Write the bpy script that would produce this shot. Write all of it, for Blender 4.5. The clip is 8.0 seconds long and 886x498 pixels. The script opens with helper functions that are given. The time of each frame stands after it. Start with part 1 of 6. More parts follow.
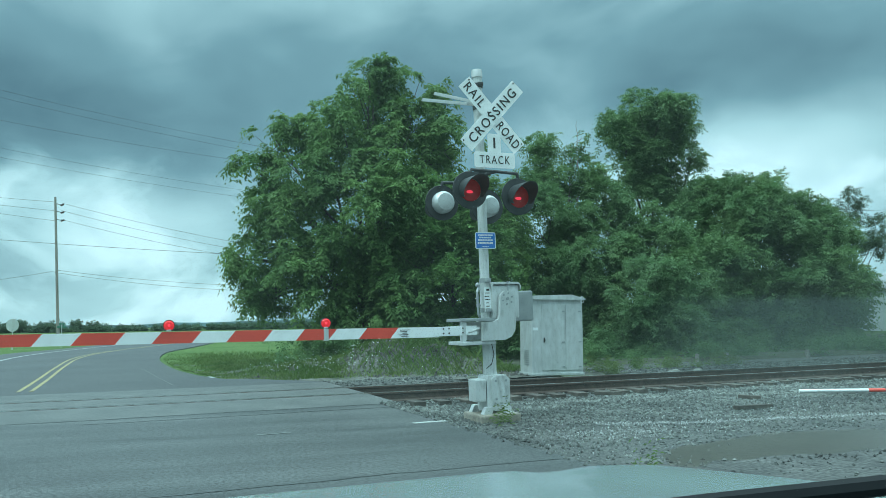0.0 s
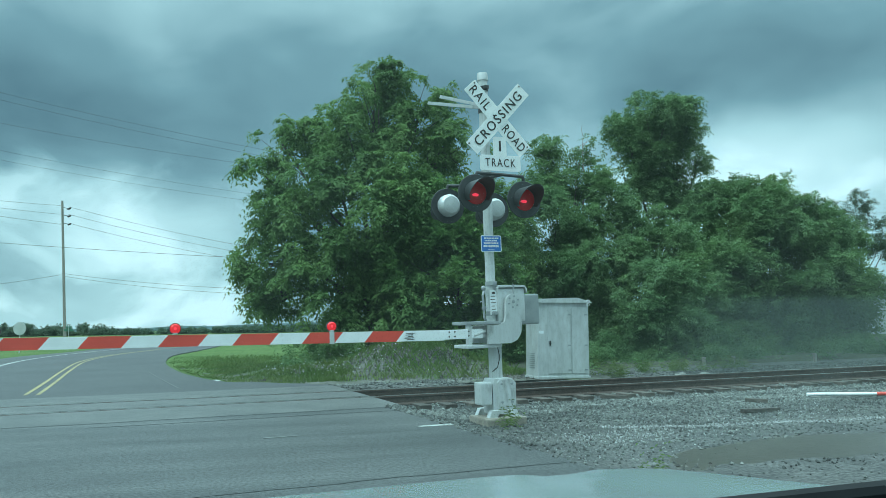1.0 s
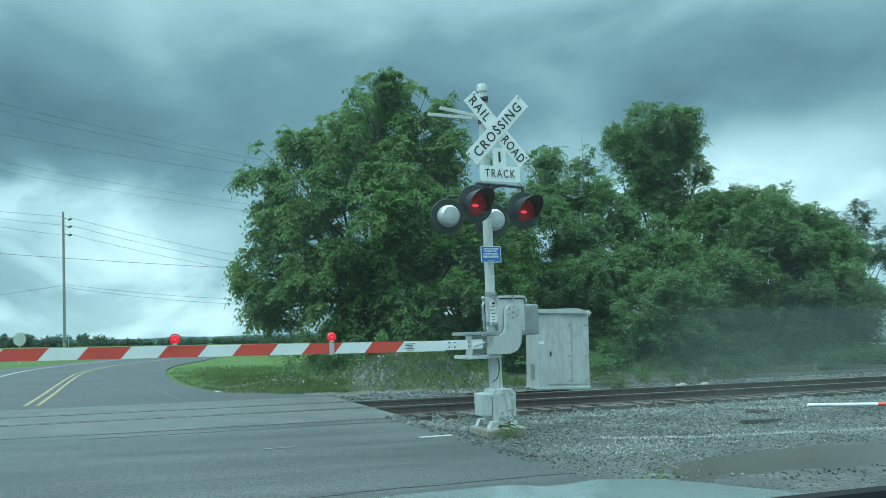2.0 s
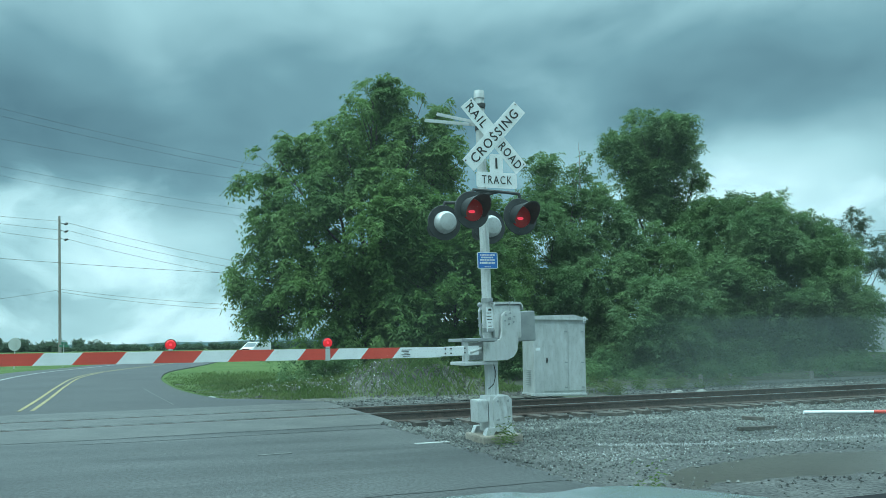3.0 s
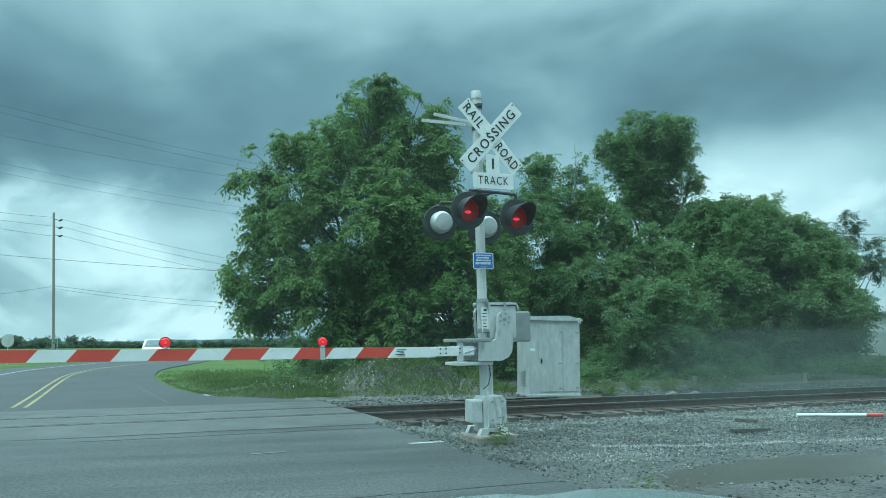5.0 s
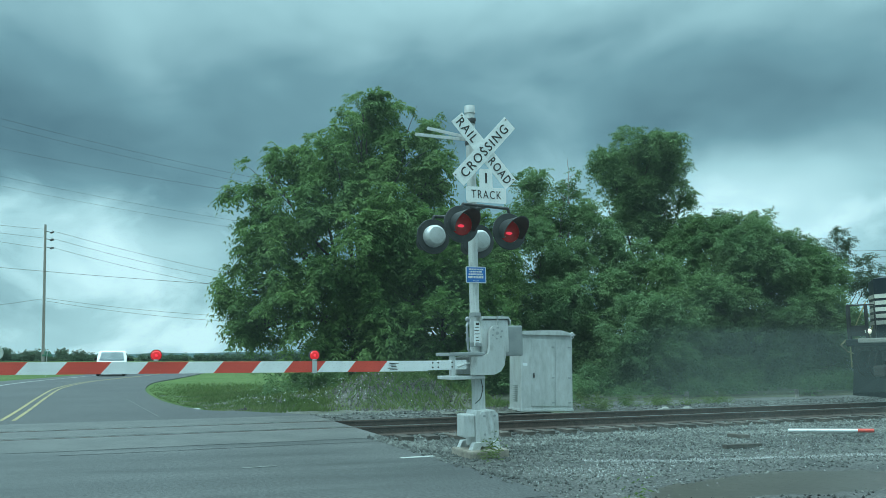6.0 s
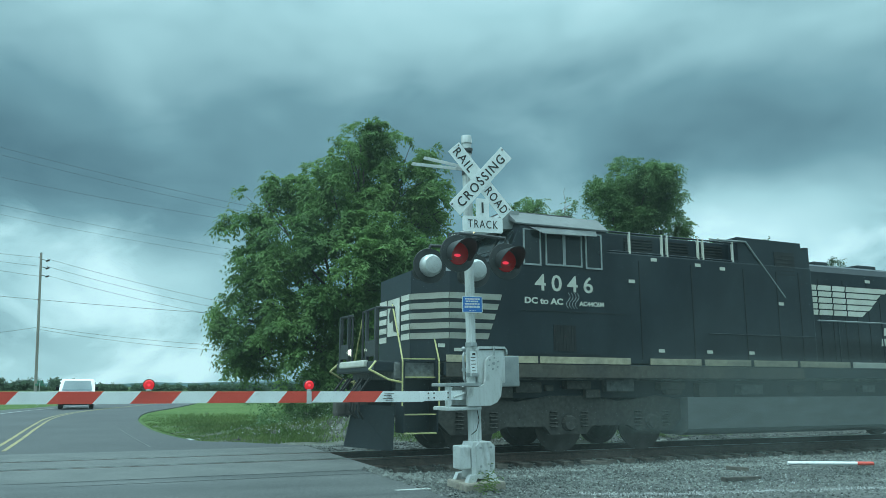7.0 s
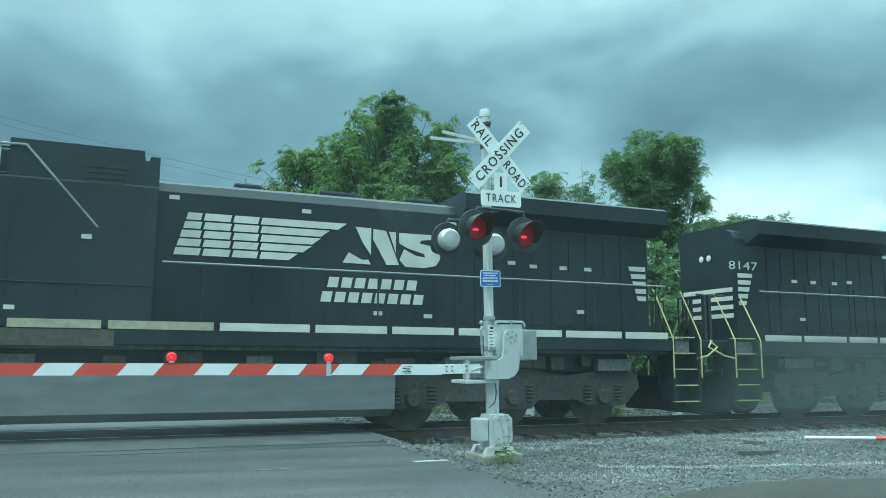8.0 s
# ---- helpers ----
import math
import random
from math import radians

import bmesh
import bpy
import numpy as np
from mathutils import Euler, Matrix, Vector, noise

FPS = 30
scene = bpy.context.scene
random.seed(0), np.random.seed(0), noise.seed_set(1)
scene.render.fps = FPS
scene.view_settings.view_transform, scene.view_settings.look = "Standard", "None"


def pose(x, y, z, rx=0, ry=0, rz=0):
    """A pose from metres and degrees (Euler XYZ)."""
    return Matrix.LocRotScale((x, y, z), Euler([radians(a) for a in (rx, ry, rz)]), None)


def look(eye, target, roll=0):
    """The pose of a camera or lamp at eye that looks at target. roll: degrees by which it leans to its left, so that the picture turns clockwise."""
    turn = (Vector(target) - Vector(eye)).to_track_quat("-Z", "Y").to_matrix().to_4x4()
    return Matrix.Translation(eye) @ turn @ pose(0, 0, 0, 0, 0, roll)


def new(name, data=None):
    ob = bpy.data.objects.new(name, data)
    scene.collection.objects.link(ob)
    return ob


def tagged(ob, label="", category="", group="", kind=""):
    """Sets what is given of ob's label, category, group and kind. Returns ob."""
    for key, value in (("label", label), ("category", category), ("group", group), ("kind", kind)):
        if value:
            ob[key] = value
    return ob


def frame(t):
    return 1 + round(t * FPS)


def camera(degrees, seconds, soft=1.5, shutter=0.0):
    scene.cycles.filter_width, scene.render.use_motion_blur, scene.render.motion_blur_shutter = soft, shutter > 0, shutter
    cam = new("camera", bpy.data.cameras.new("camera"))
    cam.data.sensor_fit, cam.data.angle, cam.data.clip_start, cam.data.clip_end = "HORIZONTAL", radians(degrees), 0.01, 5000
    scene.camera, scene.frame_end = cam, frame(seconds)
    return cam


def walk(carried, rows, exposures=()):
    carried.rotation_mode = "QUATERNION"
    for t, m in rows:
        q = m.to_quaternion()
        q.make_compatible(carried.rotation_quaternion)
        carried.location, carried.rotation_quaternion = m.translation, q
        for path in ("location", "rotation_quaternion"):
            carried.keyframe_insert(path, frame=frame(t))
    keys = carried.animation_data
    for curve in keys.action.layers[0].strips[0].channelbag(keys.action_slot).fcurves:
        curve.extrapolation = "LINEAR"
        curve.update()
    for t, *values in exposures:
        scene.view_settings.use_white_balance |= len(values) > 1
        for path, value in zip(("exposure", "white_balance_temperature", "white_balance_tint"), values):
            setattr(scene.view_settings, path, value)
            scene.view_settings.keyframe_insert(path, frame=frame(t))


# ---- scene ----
cam = camera(60.2, 8.0, soft=0.65)
CAMERA_ROWS = [
    (0.0, pose(0, 0, 1.29, 95.5, 0.9, 0)),
    (0.5, pose(0.006, 0.014, 1.287, 95.242, 0.922, 0.343)),
    (1.0, pose(-0.002, 0.005, 1.289, 95.75, 0.911, 0.419)),
    (1.5, pose(0.002, -0.008, 1.288, 96.197, 0.947, 0.48)),
    (3.0, pose(0.01, -0.008, 1.289, 96.986, 0.768, 0.196)),
    (3.5, pose(0, -0.002, 1.288, 97.026, 0.535, -0.033)),
    (4.0, pose(-0.004, -0.004, 1.293, 96.93, 0.371, -0.139)),
    (4.5, pose(-0.001, -0.006, 1.296, 96.919, 0.368, -0.14)),
    (6.0, pose(0.004, -0.02, 1.286, 98.021, 0.086, -0.775)),
    (6.5, pose(-0.002, 0.004, 1.295, 99.418, 0.175, -1.225)),
    (7.0, pose(0.009, 0.005, 1.286, 100.245, -0.077, -1.052)),
    (7.5, pose(-0.015, 0.009, 1.284, 99.925, -0.311, -0.667)),
    (8.0, pose(-0.025, -0.01, 1.288, 98.281, -0.334, 0.102)),
]
walk(cam, CAMERA_ROWS, [(0.0, 0.0), (4.5, -0.02), (6.5, -0.12), (7.2, -0.08), (7.6, 0.06), (8.0, 0.26)])

# ---------------------------------------------------------------- sky and sun
SUN_DIR = Vector((-0.55, -0.30, 0.78)).normalized()


def build_world():
    world = bpy.data.worlds.new("overcast_sky")
    scene.world = world
    world.use_nodes = True
    nt = world.node_tree
    nt.nodes.clear()
    N, L = nt.nodes, nt.links

    def node(kind, **kw):
        nd = N.new(kind)
        for k, v in kw.items():
            if k == "operation":
                nd.operation = v
            elif k == "sky_type":
                nd.sky_type = v
        return nd

    def mth(op, a, b=None):
        nd = node("ShaderNodeMath", operation=op)
        for i, v in enumerate((a, b)):
            if v is None:
                continue
            if isinstance(v, (int, float)):
                nd.inputs[i].default_value = v
            else:
                L.new(v, nd.inputs[i])
        return nd.outputs[0]

    tc = node("ShaderNodeTexCoord")
    d = tc.outputs["Generated"]
    sep = node("ShaderNodeSeparateXYZ")
    L.new(d, sep.inputs[0])
    up = mth("MAXIMUM", sep.outputs[2], 0.0)
    # cloud deck seen in perspective
    inv = mth("DIVIDE", 1.0, mth("ADD", up, 0.16))
    comb = node("ShaderNodeCombineXYZ")
    L.new(mth("MULTIPLY", sep.outputs[0], inv), comb.inputs[0])
    L.new(mth("MULTIPLY", sep.outputs[1], inv), comb.inputs[1])

    def cloud(scale, detail, dist, off):
        mp = node("ShaderNodeMapping")
        mp.inputs["Location"].default_value = off
        L.new(comb.outputs[0], mp.inputs[0])
        nz = node("ShaderNodeTexNoise")
        nz.inputs["Scale"].default_value = scale
        nz.inputs["Detail"].default_value = detail
        nz.inputs["Roughness"].default_value = 0.55
        nz.inputs["Distortion"].default_value = dist
        L.new(mp.outputs[0], nz.inputs["Vector"])
        return nz.outputs["Fac"]

    def puffs(scale, detail, dist, off, flat=1.9):
        mp = node("ShaderNodeMapping")
        mp.inputs["Location"].default_value = off
        mp.inputs["Scale"].default_value = (1, 1, flat)
        L.new(d, mp.inputs[0])
        nz = node("ShaderNodeTexNoise")
        nz.inputs["Scale"].default_value = scale
        nz.inputs["Detail"].default_value = detail
        nz.inputs["Roughness"].default_value = 0.5
        nz.inputs["Distortion"].default_value = dist
        L.new(mp.outputs[0], nz.inputs["Vector"])
        return nz.outputs["Fac"]

    big = cloud(0.55, 3, 0.3, (3.1, 0.4, 0))
    fine = puffs(2.6, 4, 0.3, (1.7, 5.2, 0), 2.1)
    # brightness: lighter low over the horizon, soft bellies of grey above
    wisps = puffs(6.5, 5, 0.5, (4.4, 0.7, 2.0), 1.8)
    val = mth("ADD", mth("MULTIPLY", mth("SUBTRACT", big, 0.5), 0.20), mth("ADD", mth("MULTIPLY", mth("SUBTRACT", fine, 0.5), 0.62), mth("MULTIPLY", mth("SUBTRACT", wisps, 0.5), 0.30)))
    masses = [
        # direction (x, y, z), sharpness, amount
        (-0.55, 1, 0.28, 80, -0.24), (-0.32, 1, 0.25, 140, -0.12), (-0.10, 1, 0.33, 90, -0.08), (0.52, 1, 0.26, 70, -0.18), (0.30, 1, 0.33, 120, -0.10), (0.40, 1, 0.24, 300, -0.06),
        (-0.50, 1, 0.10, 90, 0.25), (-0.32, 1, 0.10, 160, 0.25), (-0.44, 1, 0.17, 500, 0.32), (-0.30, 1, 0.14, 500, 0.16), (-0.56, 1, 0.15, 500, 0.18), (-0.18, 1, 0.18, 300, 0.05),
        (0.05, 1, 0.31, 110, -0.10), (0.16, 1, 0.25, 300, 0.17), (0.36, 1, 0.205, 350, 0.34), (0.50, 1, 0.15, 160, 0.40), (0.44, 1, 0.18, 300, 0.14), (0.58, 1, 0.22, 300, 0.08),
        (-0.42, 1, 0.42, 160, 0.12), (0.05, 1, 0.46, 90, 0.05), (0.56, 1, 0.42, 160, 0.0),
    ]
    for x, y, z, k, amount in masses:
        v = Vector((x, y, z)).normalized()
        dot = node("ShaderNodeVectorMath", operation="DOT_PRODUCT")
        L.new(d, dot.inputs[0])
        dot.inputs[1].default_value = v
        val = mth("ADD", val, mth("MULTIPLY", mth("POWER", mth("MAXIMUM", dot.outputs["Value"], 0.0), k), amount))
    base = mth("ADD", 0.375, val)
    # thinner cloud towards the horizon
    base = mth("ADD", base, mth("MULTIPLY", mth("POWER", mth("SUBTRACT", 1.0, up), 10.0), 0.30))
    # heaped cloud low down, with firm edges
    heap = mth("MINIMUM", mth("MAXIMUM", mth("MULTIPLY", mth("SUBTRACT", puffs(5.0, 7, 0.35, (0.6, 2.3, 4.1), 1.7), 0.46), 8.0), 0.0), 1.0)
    edge = mth("ADD", mth("SUBTRACT", 0.205, up), mth("MULTIPLY", mth("SUBTRACT", wisps, 0.5), 0.22))
    low = mth("MINIMUM", mth("MAXIMUM", mth("MULTIPLY", edge, 24.0), 0.0), 1.0)
    base = mth("ADD", base, mth("MULTIPLY", mth("ADD", mth("MULTIPLY", mth("SUBTRACT", heap, 0.5), 0.32), 0.11), low))
    # high above the view the deck is brighter, as under any thick overcast
    base = mth("ADD", base, mth("MULTIPLY", mth("POWER", up, 1.5), 1.1))
    ramp = node("ShaderNodeValToRGB")
    cr = ramp.color_ramp
    cr.elements[0].position, cr.elements[0].color = 0.0, (0.050, 0.095, 0.118, 1)
    cr.elements[1].position, cr.elements[1].color = 1.0, (0.80, 0.96, 0.94, 1)
    for p, c in ((0.25, (0.098, 0.175, 0.205, 1)), (0.5, (0.215, 0.345, 0.375, 1)), (0.75, (0.50, 0.68, 0.68, 1))):
        e = cr.elements.new(p)
        e.color = c
    L.new(base, ramp.inputs[0])
    sky = node("ShaderNodeTexSky", sky_type="NISHITA")
    sky.sun_disc = False
    sky.sun_elevation = math.asin(SUN_DIR.z)
    sky.sun_rotation = math.atan2(SUN_DIR.x, SUN_DIR.y)
    b1 = node("ShaderNodeBackground")
    L.new(sky.outputs[0], b1.inputs[0])
    b1.inputs[1].default_value = 0.006
    b2 = node("ShaderNodeBackground")
    L.new(ramp.outputs[0], b2.inputs[0])
    # the deck overhead is far brighter than its edges
    dome = node("ShaderNodeMapRange")
    dome.interpolation_type = "SMOOTHSTEP"
    for i, v in ((1, 0.42), (2, 0.9), (3, 1.0), (4, 3.4)):
        dome.inputs[i].default_value = v
    L.new(up, dome.inputs[0])
    L.new(dome.outputs[0], b2.inputs[1])
    add = node("ShaderNodeAddShader")
    out = node("ShaderNodeOutputWorld")
    L.new(b1.outputs[0], add.inputs[0])
    L.new(b2.outputs[0], add.inputs[1])
    L.new(add.outputs[0], out.inputs[0])
    sun = new("sun", bpy.data.lights.new("sun", "SUN"))
    sun.data.energy = 1.5
    sun.data.angle = radians(25)
    sun.data.color = (0.93, 1.0, 0.98)
    sun.matrix_world = look((0, 0, 60), Vector((0, 0, 60)) - SUN_DIR)


build_world()

# ---------------------------------------------------------------- materials


def mat(name, c1, c2=None, rough=0.7, metal=0.0, scale=6.0, detail=6, bump=0.0, bscale=None, fine=None, emit=None, per_object=0.0, per_island=0.0, spots=None, spec=None, stretch=None, turn=None):
    """Two-scale colour variation between c1 and c2, with optional fine grain, relief and random shift."""
    m = bpy.data.materials.new(name)
    m.use_nodes = True
    nt = m.node_tree
    N, L = nt.nodes, nt.links
    b = N["Principled BSDF"]
    b.inputs["Roughness"].default_value = rough
    b.inputs["Metallic"].default_value = metal
    if spec is not None:
        b.inputs["Specular IOR Level"].default_value = spec
    c2 = c2 or tuple(v * 0.8 for v in c1)
    tc = N.new("ShaderNodeTexCoord")
    mp = N.new("ShaderNodeMapping")
    L.new(tc.outputs["Object"], mp.inputs[0])
    if stretch:
        mp.inputs["Scale"].default_value = stretch
    if turn is not None:
        # long streaks in one direction; stretch then gives their length and width
        mp.vector_type = "TEXTURE"
        mp.inputs["Rotation"].default_value = (0, 0, radians(turn))
    n1 = N.new("ShaderNodeTexNoise")
    n1.inputs["Scale"].default_value = scale
    n1.inputs["Detail"].default_value = detail
    L.new(mp.outputs[0], n1.inputs["Vector"])
    rp = N.new("ShaderNodeMapRange")
    rp.inputs[1].default_value, rp.inputs[2].default_value = 0.32, 0.68
    L.new(n1.outputs["Fac"], rp.inputs[0])
    mx = N.new("ShaderNodeMixRGB")
    mx.inputs[1].default_value = (*c1, 1)
    mx.inputs[2].default_value = (*c2, 1)
    L.new(rp.outputs[0], mx.inputs[0])
    col = mx.outputs[0]
    n2 = None
    if fine:
        n2 = N.new("ShaderNodeTexNoise")
        n2.inputs["Scale"].default_value = fine[0]
        n2.inputs["Detail"].default_value = 3
        L.new(mp.outputs[0] if turn is None else tc.outputs["Object"], n2.inputs["Vector"])
        r2 = N.new("ShaderNodeMapRange")
        r2.inputs[1].default_value, r2.inputs[2].default_value = 0.3, 0.7
        r2.inputs[3].default_value, r2.inputs[4].default_value = 1 - fine[1], 1 + fine[1]
        L.new(n2.outputs["Fac"], r2.inputs[0])
        m2 = N.new("ShaderNodeVectorMath")
        m2.operation = "SCALE"
        L.new(col, m2.inputs[0])
        L.new(r2.outputs[0], m2.inputs["Scale"])
        col = m2.outputs[0]
    if spots:
        # spots: (scale, threshold, colour): stains with a shape of their own
        n3 = N.new("ShaderNodeTexNoise")
        n3.inputs["Scale"].default_value = spots[0]
        n3.inputs["Detail"].default_value = 5
        L.new(mp.outputs[0], n3.inputs["Vector"])
        r3 = N.new("ShaderNodeMapRange")
        r3.inputs[1].default_value, r3.inputs[2].default_value = spots[1], spots[1] + 0.12
        L.new(n3.outputs["Fac"], r3.inputs[0])
        m3 = N.new("ShaderNodeMixRGB")
        L.new(r3.outputs[0], m3.inputs[0])
        L.new(col, m3.inputs[1])
        m3.inputs[2].default_value = (*spots[2], 1)
        col = m3.outputs[0]
    if per_object or per_island:
        src = N.new("ShaderNodeObjectInfo").outputs["Random"] if per_object else N.new("ShaderNodeNewGeometry").outputs["Random Per Island"]
        amt = per_object or per_island
        r4 = N.new("ShaderNodeMapRange")
        r4.inputs[3].default_value, r4.inputs[4].default_value = 1 - amt, 1 + amt
        L.new(src, r4.inputs[0])
        m4 = N.new("ShaderNodeVectorMath")
        m4.operation = "SCALE"
        L.new(col, m4.inputs[0])
        L.new(r4.outputs[0], m4.inputs["Scale"])
        col = m4.outputs[0]
    L.new(col, b.inputs["Base Color"])
    if bump:
        bp = N.new("ShaderNodeBump")
        bp.inputs["Strength"].default_value = bump
        bp.inputs["Distance"].default_value = 0.02
        nb = N.new("ShaderNodeTexNoise")
        nb.inputs["Scale"].default_value = bscale or scale * 4
        nb.inputs["Detail"].default_value = 4
        L.new(mp.outputs[0] if turn is None else tc.outputs["Object"], nb.inputs["Vector"])
        L.new(nb.outputs["Fac"], bp.inputs["Height"])
        L.new(bp.outputs[0], b.inputs["Normal"])
    if emit:
        b.inputs["Emission Color"].default_value = (*emit[0], 1)
        b.inputs["Emission Strength"].default_value = emit[1]
    return m


def leaf_mat(name, c1, c2):
    m = mat(name, c1, c2, rough=0.6, scale=0.7, per_island=0.24, spec=0.22)
    nt = m.node_tree
    N, L = nt.nodes, nt.links
    b = N["Principled BSDF"]
    src = b.inputs["Base Color"].links[0].from_socket
    tr = N.new("ShaderNodeBsdfTranslucent")
    L.new(src, tr.inputs[0])
    mx = N.new("ShaderNodeMixShader")
    mx.inputs[0].default_value = 0.48
    L.new(b.outputs[0], mx.inputs[1])
    L.new(tr.outputs[0], mx.inputs[2])
    L.new(mx.outputs[0], N["Material Output"].inputs[0])
    return m


ASPHALT = mat("asphalt", (0.029, 0.031, 0.032), (0.072, 0.074, 0.073), rough=0.55, scale=0.75, detail=9, fine=(30, 0.9), bump=0.6, bscale=55, spots=(0.9, 0.56, (0.030, 0.032, 0.033)), stretch=(3.2, 0.55, 1), turn=14)
ASPHALT_FAR = mat("dark_asphalt", (0.036, 0.038, 0.041), (0.056, 0.058, 0.060), rough=0.7, scale=0.3, detail=7, fine=(20, 0.3), bump=0.3, bscale=40)
ASPHALT_OLD = mat("crossing_asphalt", (0.058, 0.060, 0.059), (0.092, 0.093, 0.089), rough=0.6, scale=1.4, fine=(45, 0.5), bump=0.3, bscale=60, spots=(0.9, 0.6, (0.042, 0.044, 0.044)))
GRAVEL_BED = mat("gravel_bed", (0.030, 0.031, 0.030), (0.085, 0.084, 0.079), rough=0.8, scale=1.2, fine=(26, 0.75), bump=0.9, bscale=22, spots=(0.30, 0.54, (0.022, 0.022, 0.020)))
STONE = mat("ballast_stone", (0.045, 0.049, 0.045), (0.14, 0.145, 0.132), rough=0.8, scale=0.8, fine=(16, 0.3), per_island=0.75)
GRASS_SOIL = mat("meadow_soil", (0.055, 0.102, 0.027), (0.085, 0.128, 0.038), spec=0.12, rough=0.9, scale=0.25, fine=(9, 0.4), bump=0.6, bscale=14)
GRASS = leaf_mat("grass_blades", (0.075, 0.135, 0.034), (0.150, 0.195, 0.065))
LEAF = leaf_mat("walnut_leaf", (0.078, 0.158, 0.048), (0.155, 0.258, 0.080))
LEAF_MAPLE = leaf_mat("maple_leaf", (0.080, 0.170, 0.050), (0.140, 0.250, 0.075))
LEAF_DARK = leaf_mat("locust_leaf", (0.092, 0.175, 0.070), (0.155, 0.252, 0.100))
LEAF_BRIGHT = leaf_mat("shrub_leaf", (0.105, 0.20, 0.085), (0.15, 0.24, 0.11))
# leaf green for far trees, greyed in the colour to imitate distance haze
LEAF_HAZED = leaf_mat("haze_greyed_leaf", (0.060, 0.100, 0.066), (0.095, 0.140, 0.085))
BARK = mat("bark", (0.055, 0.047, 0.040), (0.095, 0.083, 0.070), rough=0.9, scale=5, bump=0.8, bscale=20, stretch=(1, 1, 0.25))
RAIL_RUST = mat("rusty_rail_steel", (0.050, 0.034, 0.028), (0.085, 0.056, 0.043), rough=0.7, scale=8, fine=(40, 0.3))
RAIL_TOP = mat("worn_rail_head", (0.42, 0.43, 0.43), (0.30, 0.30, 0.29), rough=0.28, metal=1.0, scale=5)
TIE = mat("creosoted_wood", (0.045, 0.036, 0.030), (0.085, 0.072, 0.06), rough=0.85, scale=6, fine=(30, 0.4), bump=0.6, stretch=(0.2, 1, 1), per_object=0.3)
SILVER = mat("aluminium_paint", (0.50, 0.52, 0.51), (0.62, 0.63, 0.62), rough=0.42, metal=0.35, scale=4, fine=(30, 0.06), bump=0.05, bscale=40, spots=(5, 0.57, (0.27, 0.28, 0.27)), stretch=(1, 1, 0.3))
GALV = mat("galvanised_steel", (0.46, 0.48, 0.475), (0.56, 0.58, 0.57), rough=0.48, metal=0.45, scale=3, fine=(12, 0.08), spots=(1.4, 0.66, (0.34, 0.34, 0.32)), stretch=(1, 1, 0.35))
WHITE = mat("white_sheeting", (0.80, 0.81, 0.80), (0.70, 0.72, 0.71), rough=0.5, scale=4, spots=(5, 0.68, (0.45, 0.45, 0.43)))
RED = mat("red_sheeting", (0.72, 0.070, 0.042), (0.62, 0.055, 0.034), rough=0.45, scale=3, spots=(6, 0.70, (0.40, 0.10, 0.07)))
BLACK_SIGN = mat("black_letters", (0.015, 0.015, 0.016), (0.03, 0.03, 0.03), rough=0.5, scale=8)
BLACK_METAL = mat("black_signal_paint", (0.018, 0.02, 0.021), (0.035, 0.037, 0.038), rough=0.5, scale=5)
BLUE = mat("blue_sheeting", (0.016, 0.19, 0.60), (0.018, 0.16, 0.50), rough=0.45, scale=5)
RED_LENS = mat("red_lens", (0.36, 0.010, 0.012), (0.26, 0.007, 0.009), rough=0.22, scale=10, emit=((0.9, 0.01, 0.015), 0.05))
RED_GLOW = mat("lit_red_led", (0.6, 0.01, 0.012), (0.6, 0.01, 0.012), rough=0.3, scale=10, emit=((1.0, 0.03, 0.06), 1.2))
TAR = mat("tar", (0.03, 0.032, 0.033), (0.045, 0.047, 0.047), rough=0.5, scale=3)
RED_GLOW2 = mat("lit_red_lamp", (0.6, 0.012, 0.015), (0.5, 0.01, 0.012), rough=0.25, scale=10, emit=((1.0, 0.02, 0.03), 0.55))
CONCRETE = mat("concrete", (0.19, 0.165, 0.13), (0.27, 0.245, 0.205), rough=0.85, scale=4, fine=(30, 0.2), bump=0.4)
ROAD_WHITE = mat("worn_road_white", (0.42, 0.43, 0.41), (0.24, 0.25, 0.24), rough=0.7, scale=3, fine=(20, 0.3))
ROAD_WORN = mat("faded_road_white", (0.17, 0.175, 0.17), (0.10, 0.105, 0.10), rough=0.7, scale=5, fine=(20, 0.4))
ROAD_YELLOW = mat("worn_road_yellow", (0.33, 0.27, 0.11), (0.20, 0.17, 0.09), rough=0.7, scale=2, fine=(20, 0.25))
WOOD_GREY = mat("weathered_pole_wood", (0.22, 0.20, 0.18), (0.30, 0.28, 0.25), rough=0.85, scale=3, stretch=(1, 1, 0.1), bump=0.4)
LOCO = mat("black_locomotive_paint", (0.009, 0.015, 0.021), (0.019, 0.028, 0.034), rough=0.40, spec=0.36, scale=0.6, fine=(3, 0.15), spots=(0.7, 0.63, (0.032, 0.039, 0.043)), stretch=(1, 1, 0.6))
CAB_TOP = mat("dull_dark_roof_paint", (0.12, 0.13, 0.13), (0.08, 0.09, 0.09), rough=0.55, scale=1.6, spots=(2, 0.6, (0.05, 0.055, 0.055)))
LOCO_DIRT = mat("dusty_underframe", (0.085, 0.092, 0.092), (0.14, 0.145, 0.14), rough=0.8, scale=1.5, fine=(12, 0.3), bump=0.2)
LOCO_DIRT2 = mat("brown_dusty_steel", (0.085, 0.074, 0.055), (0.055, 0.052, 0.046), rough=0.8, scale=1.2, fine=(10, 0.25))
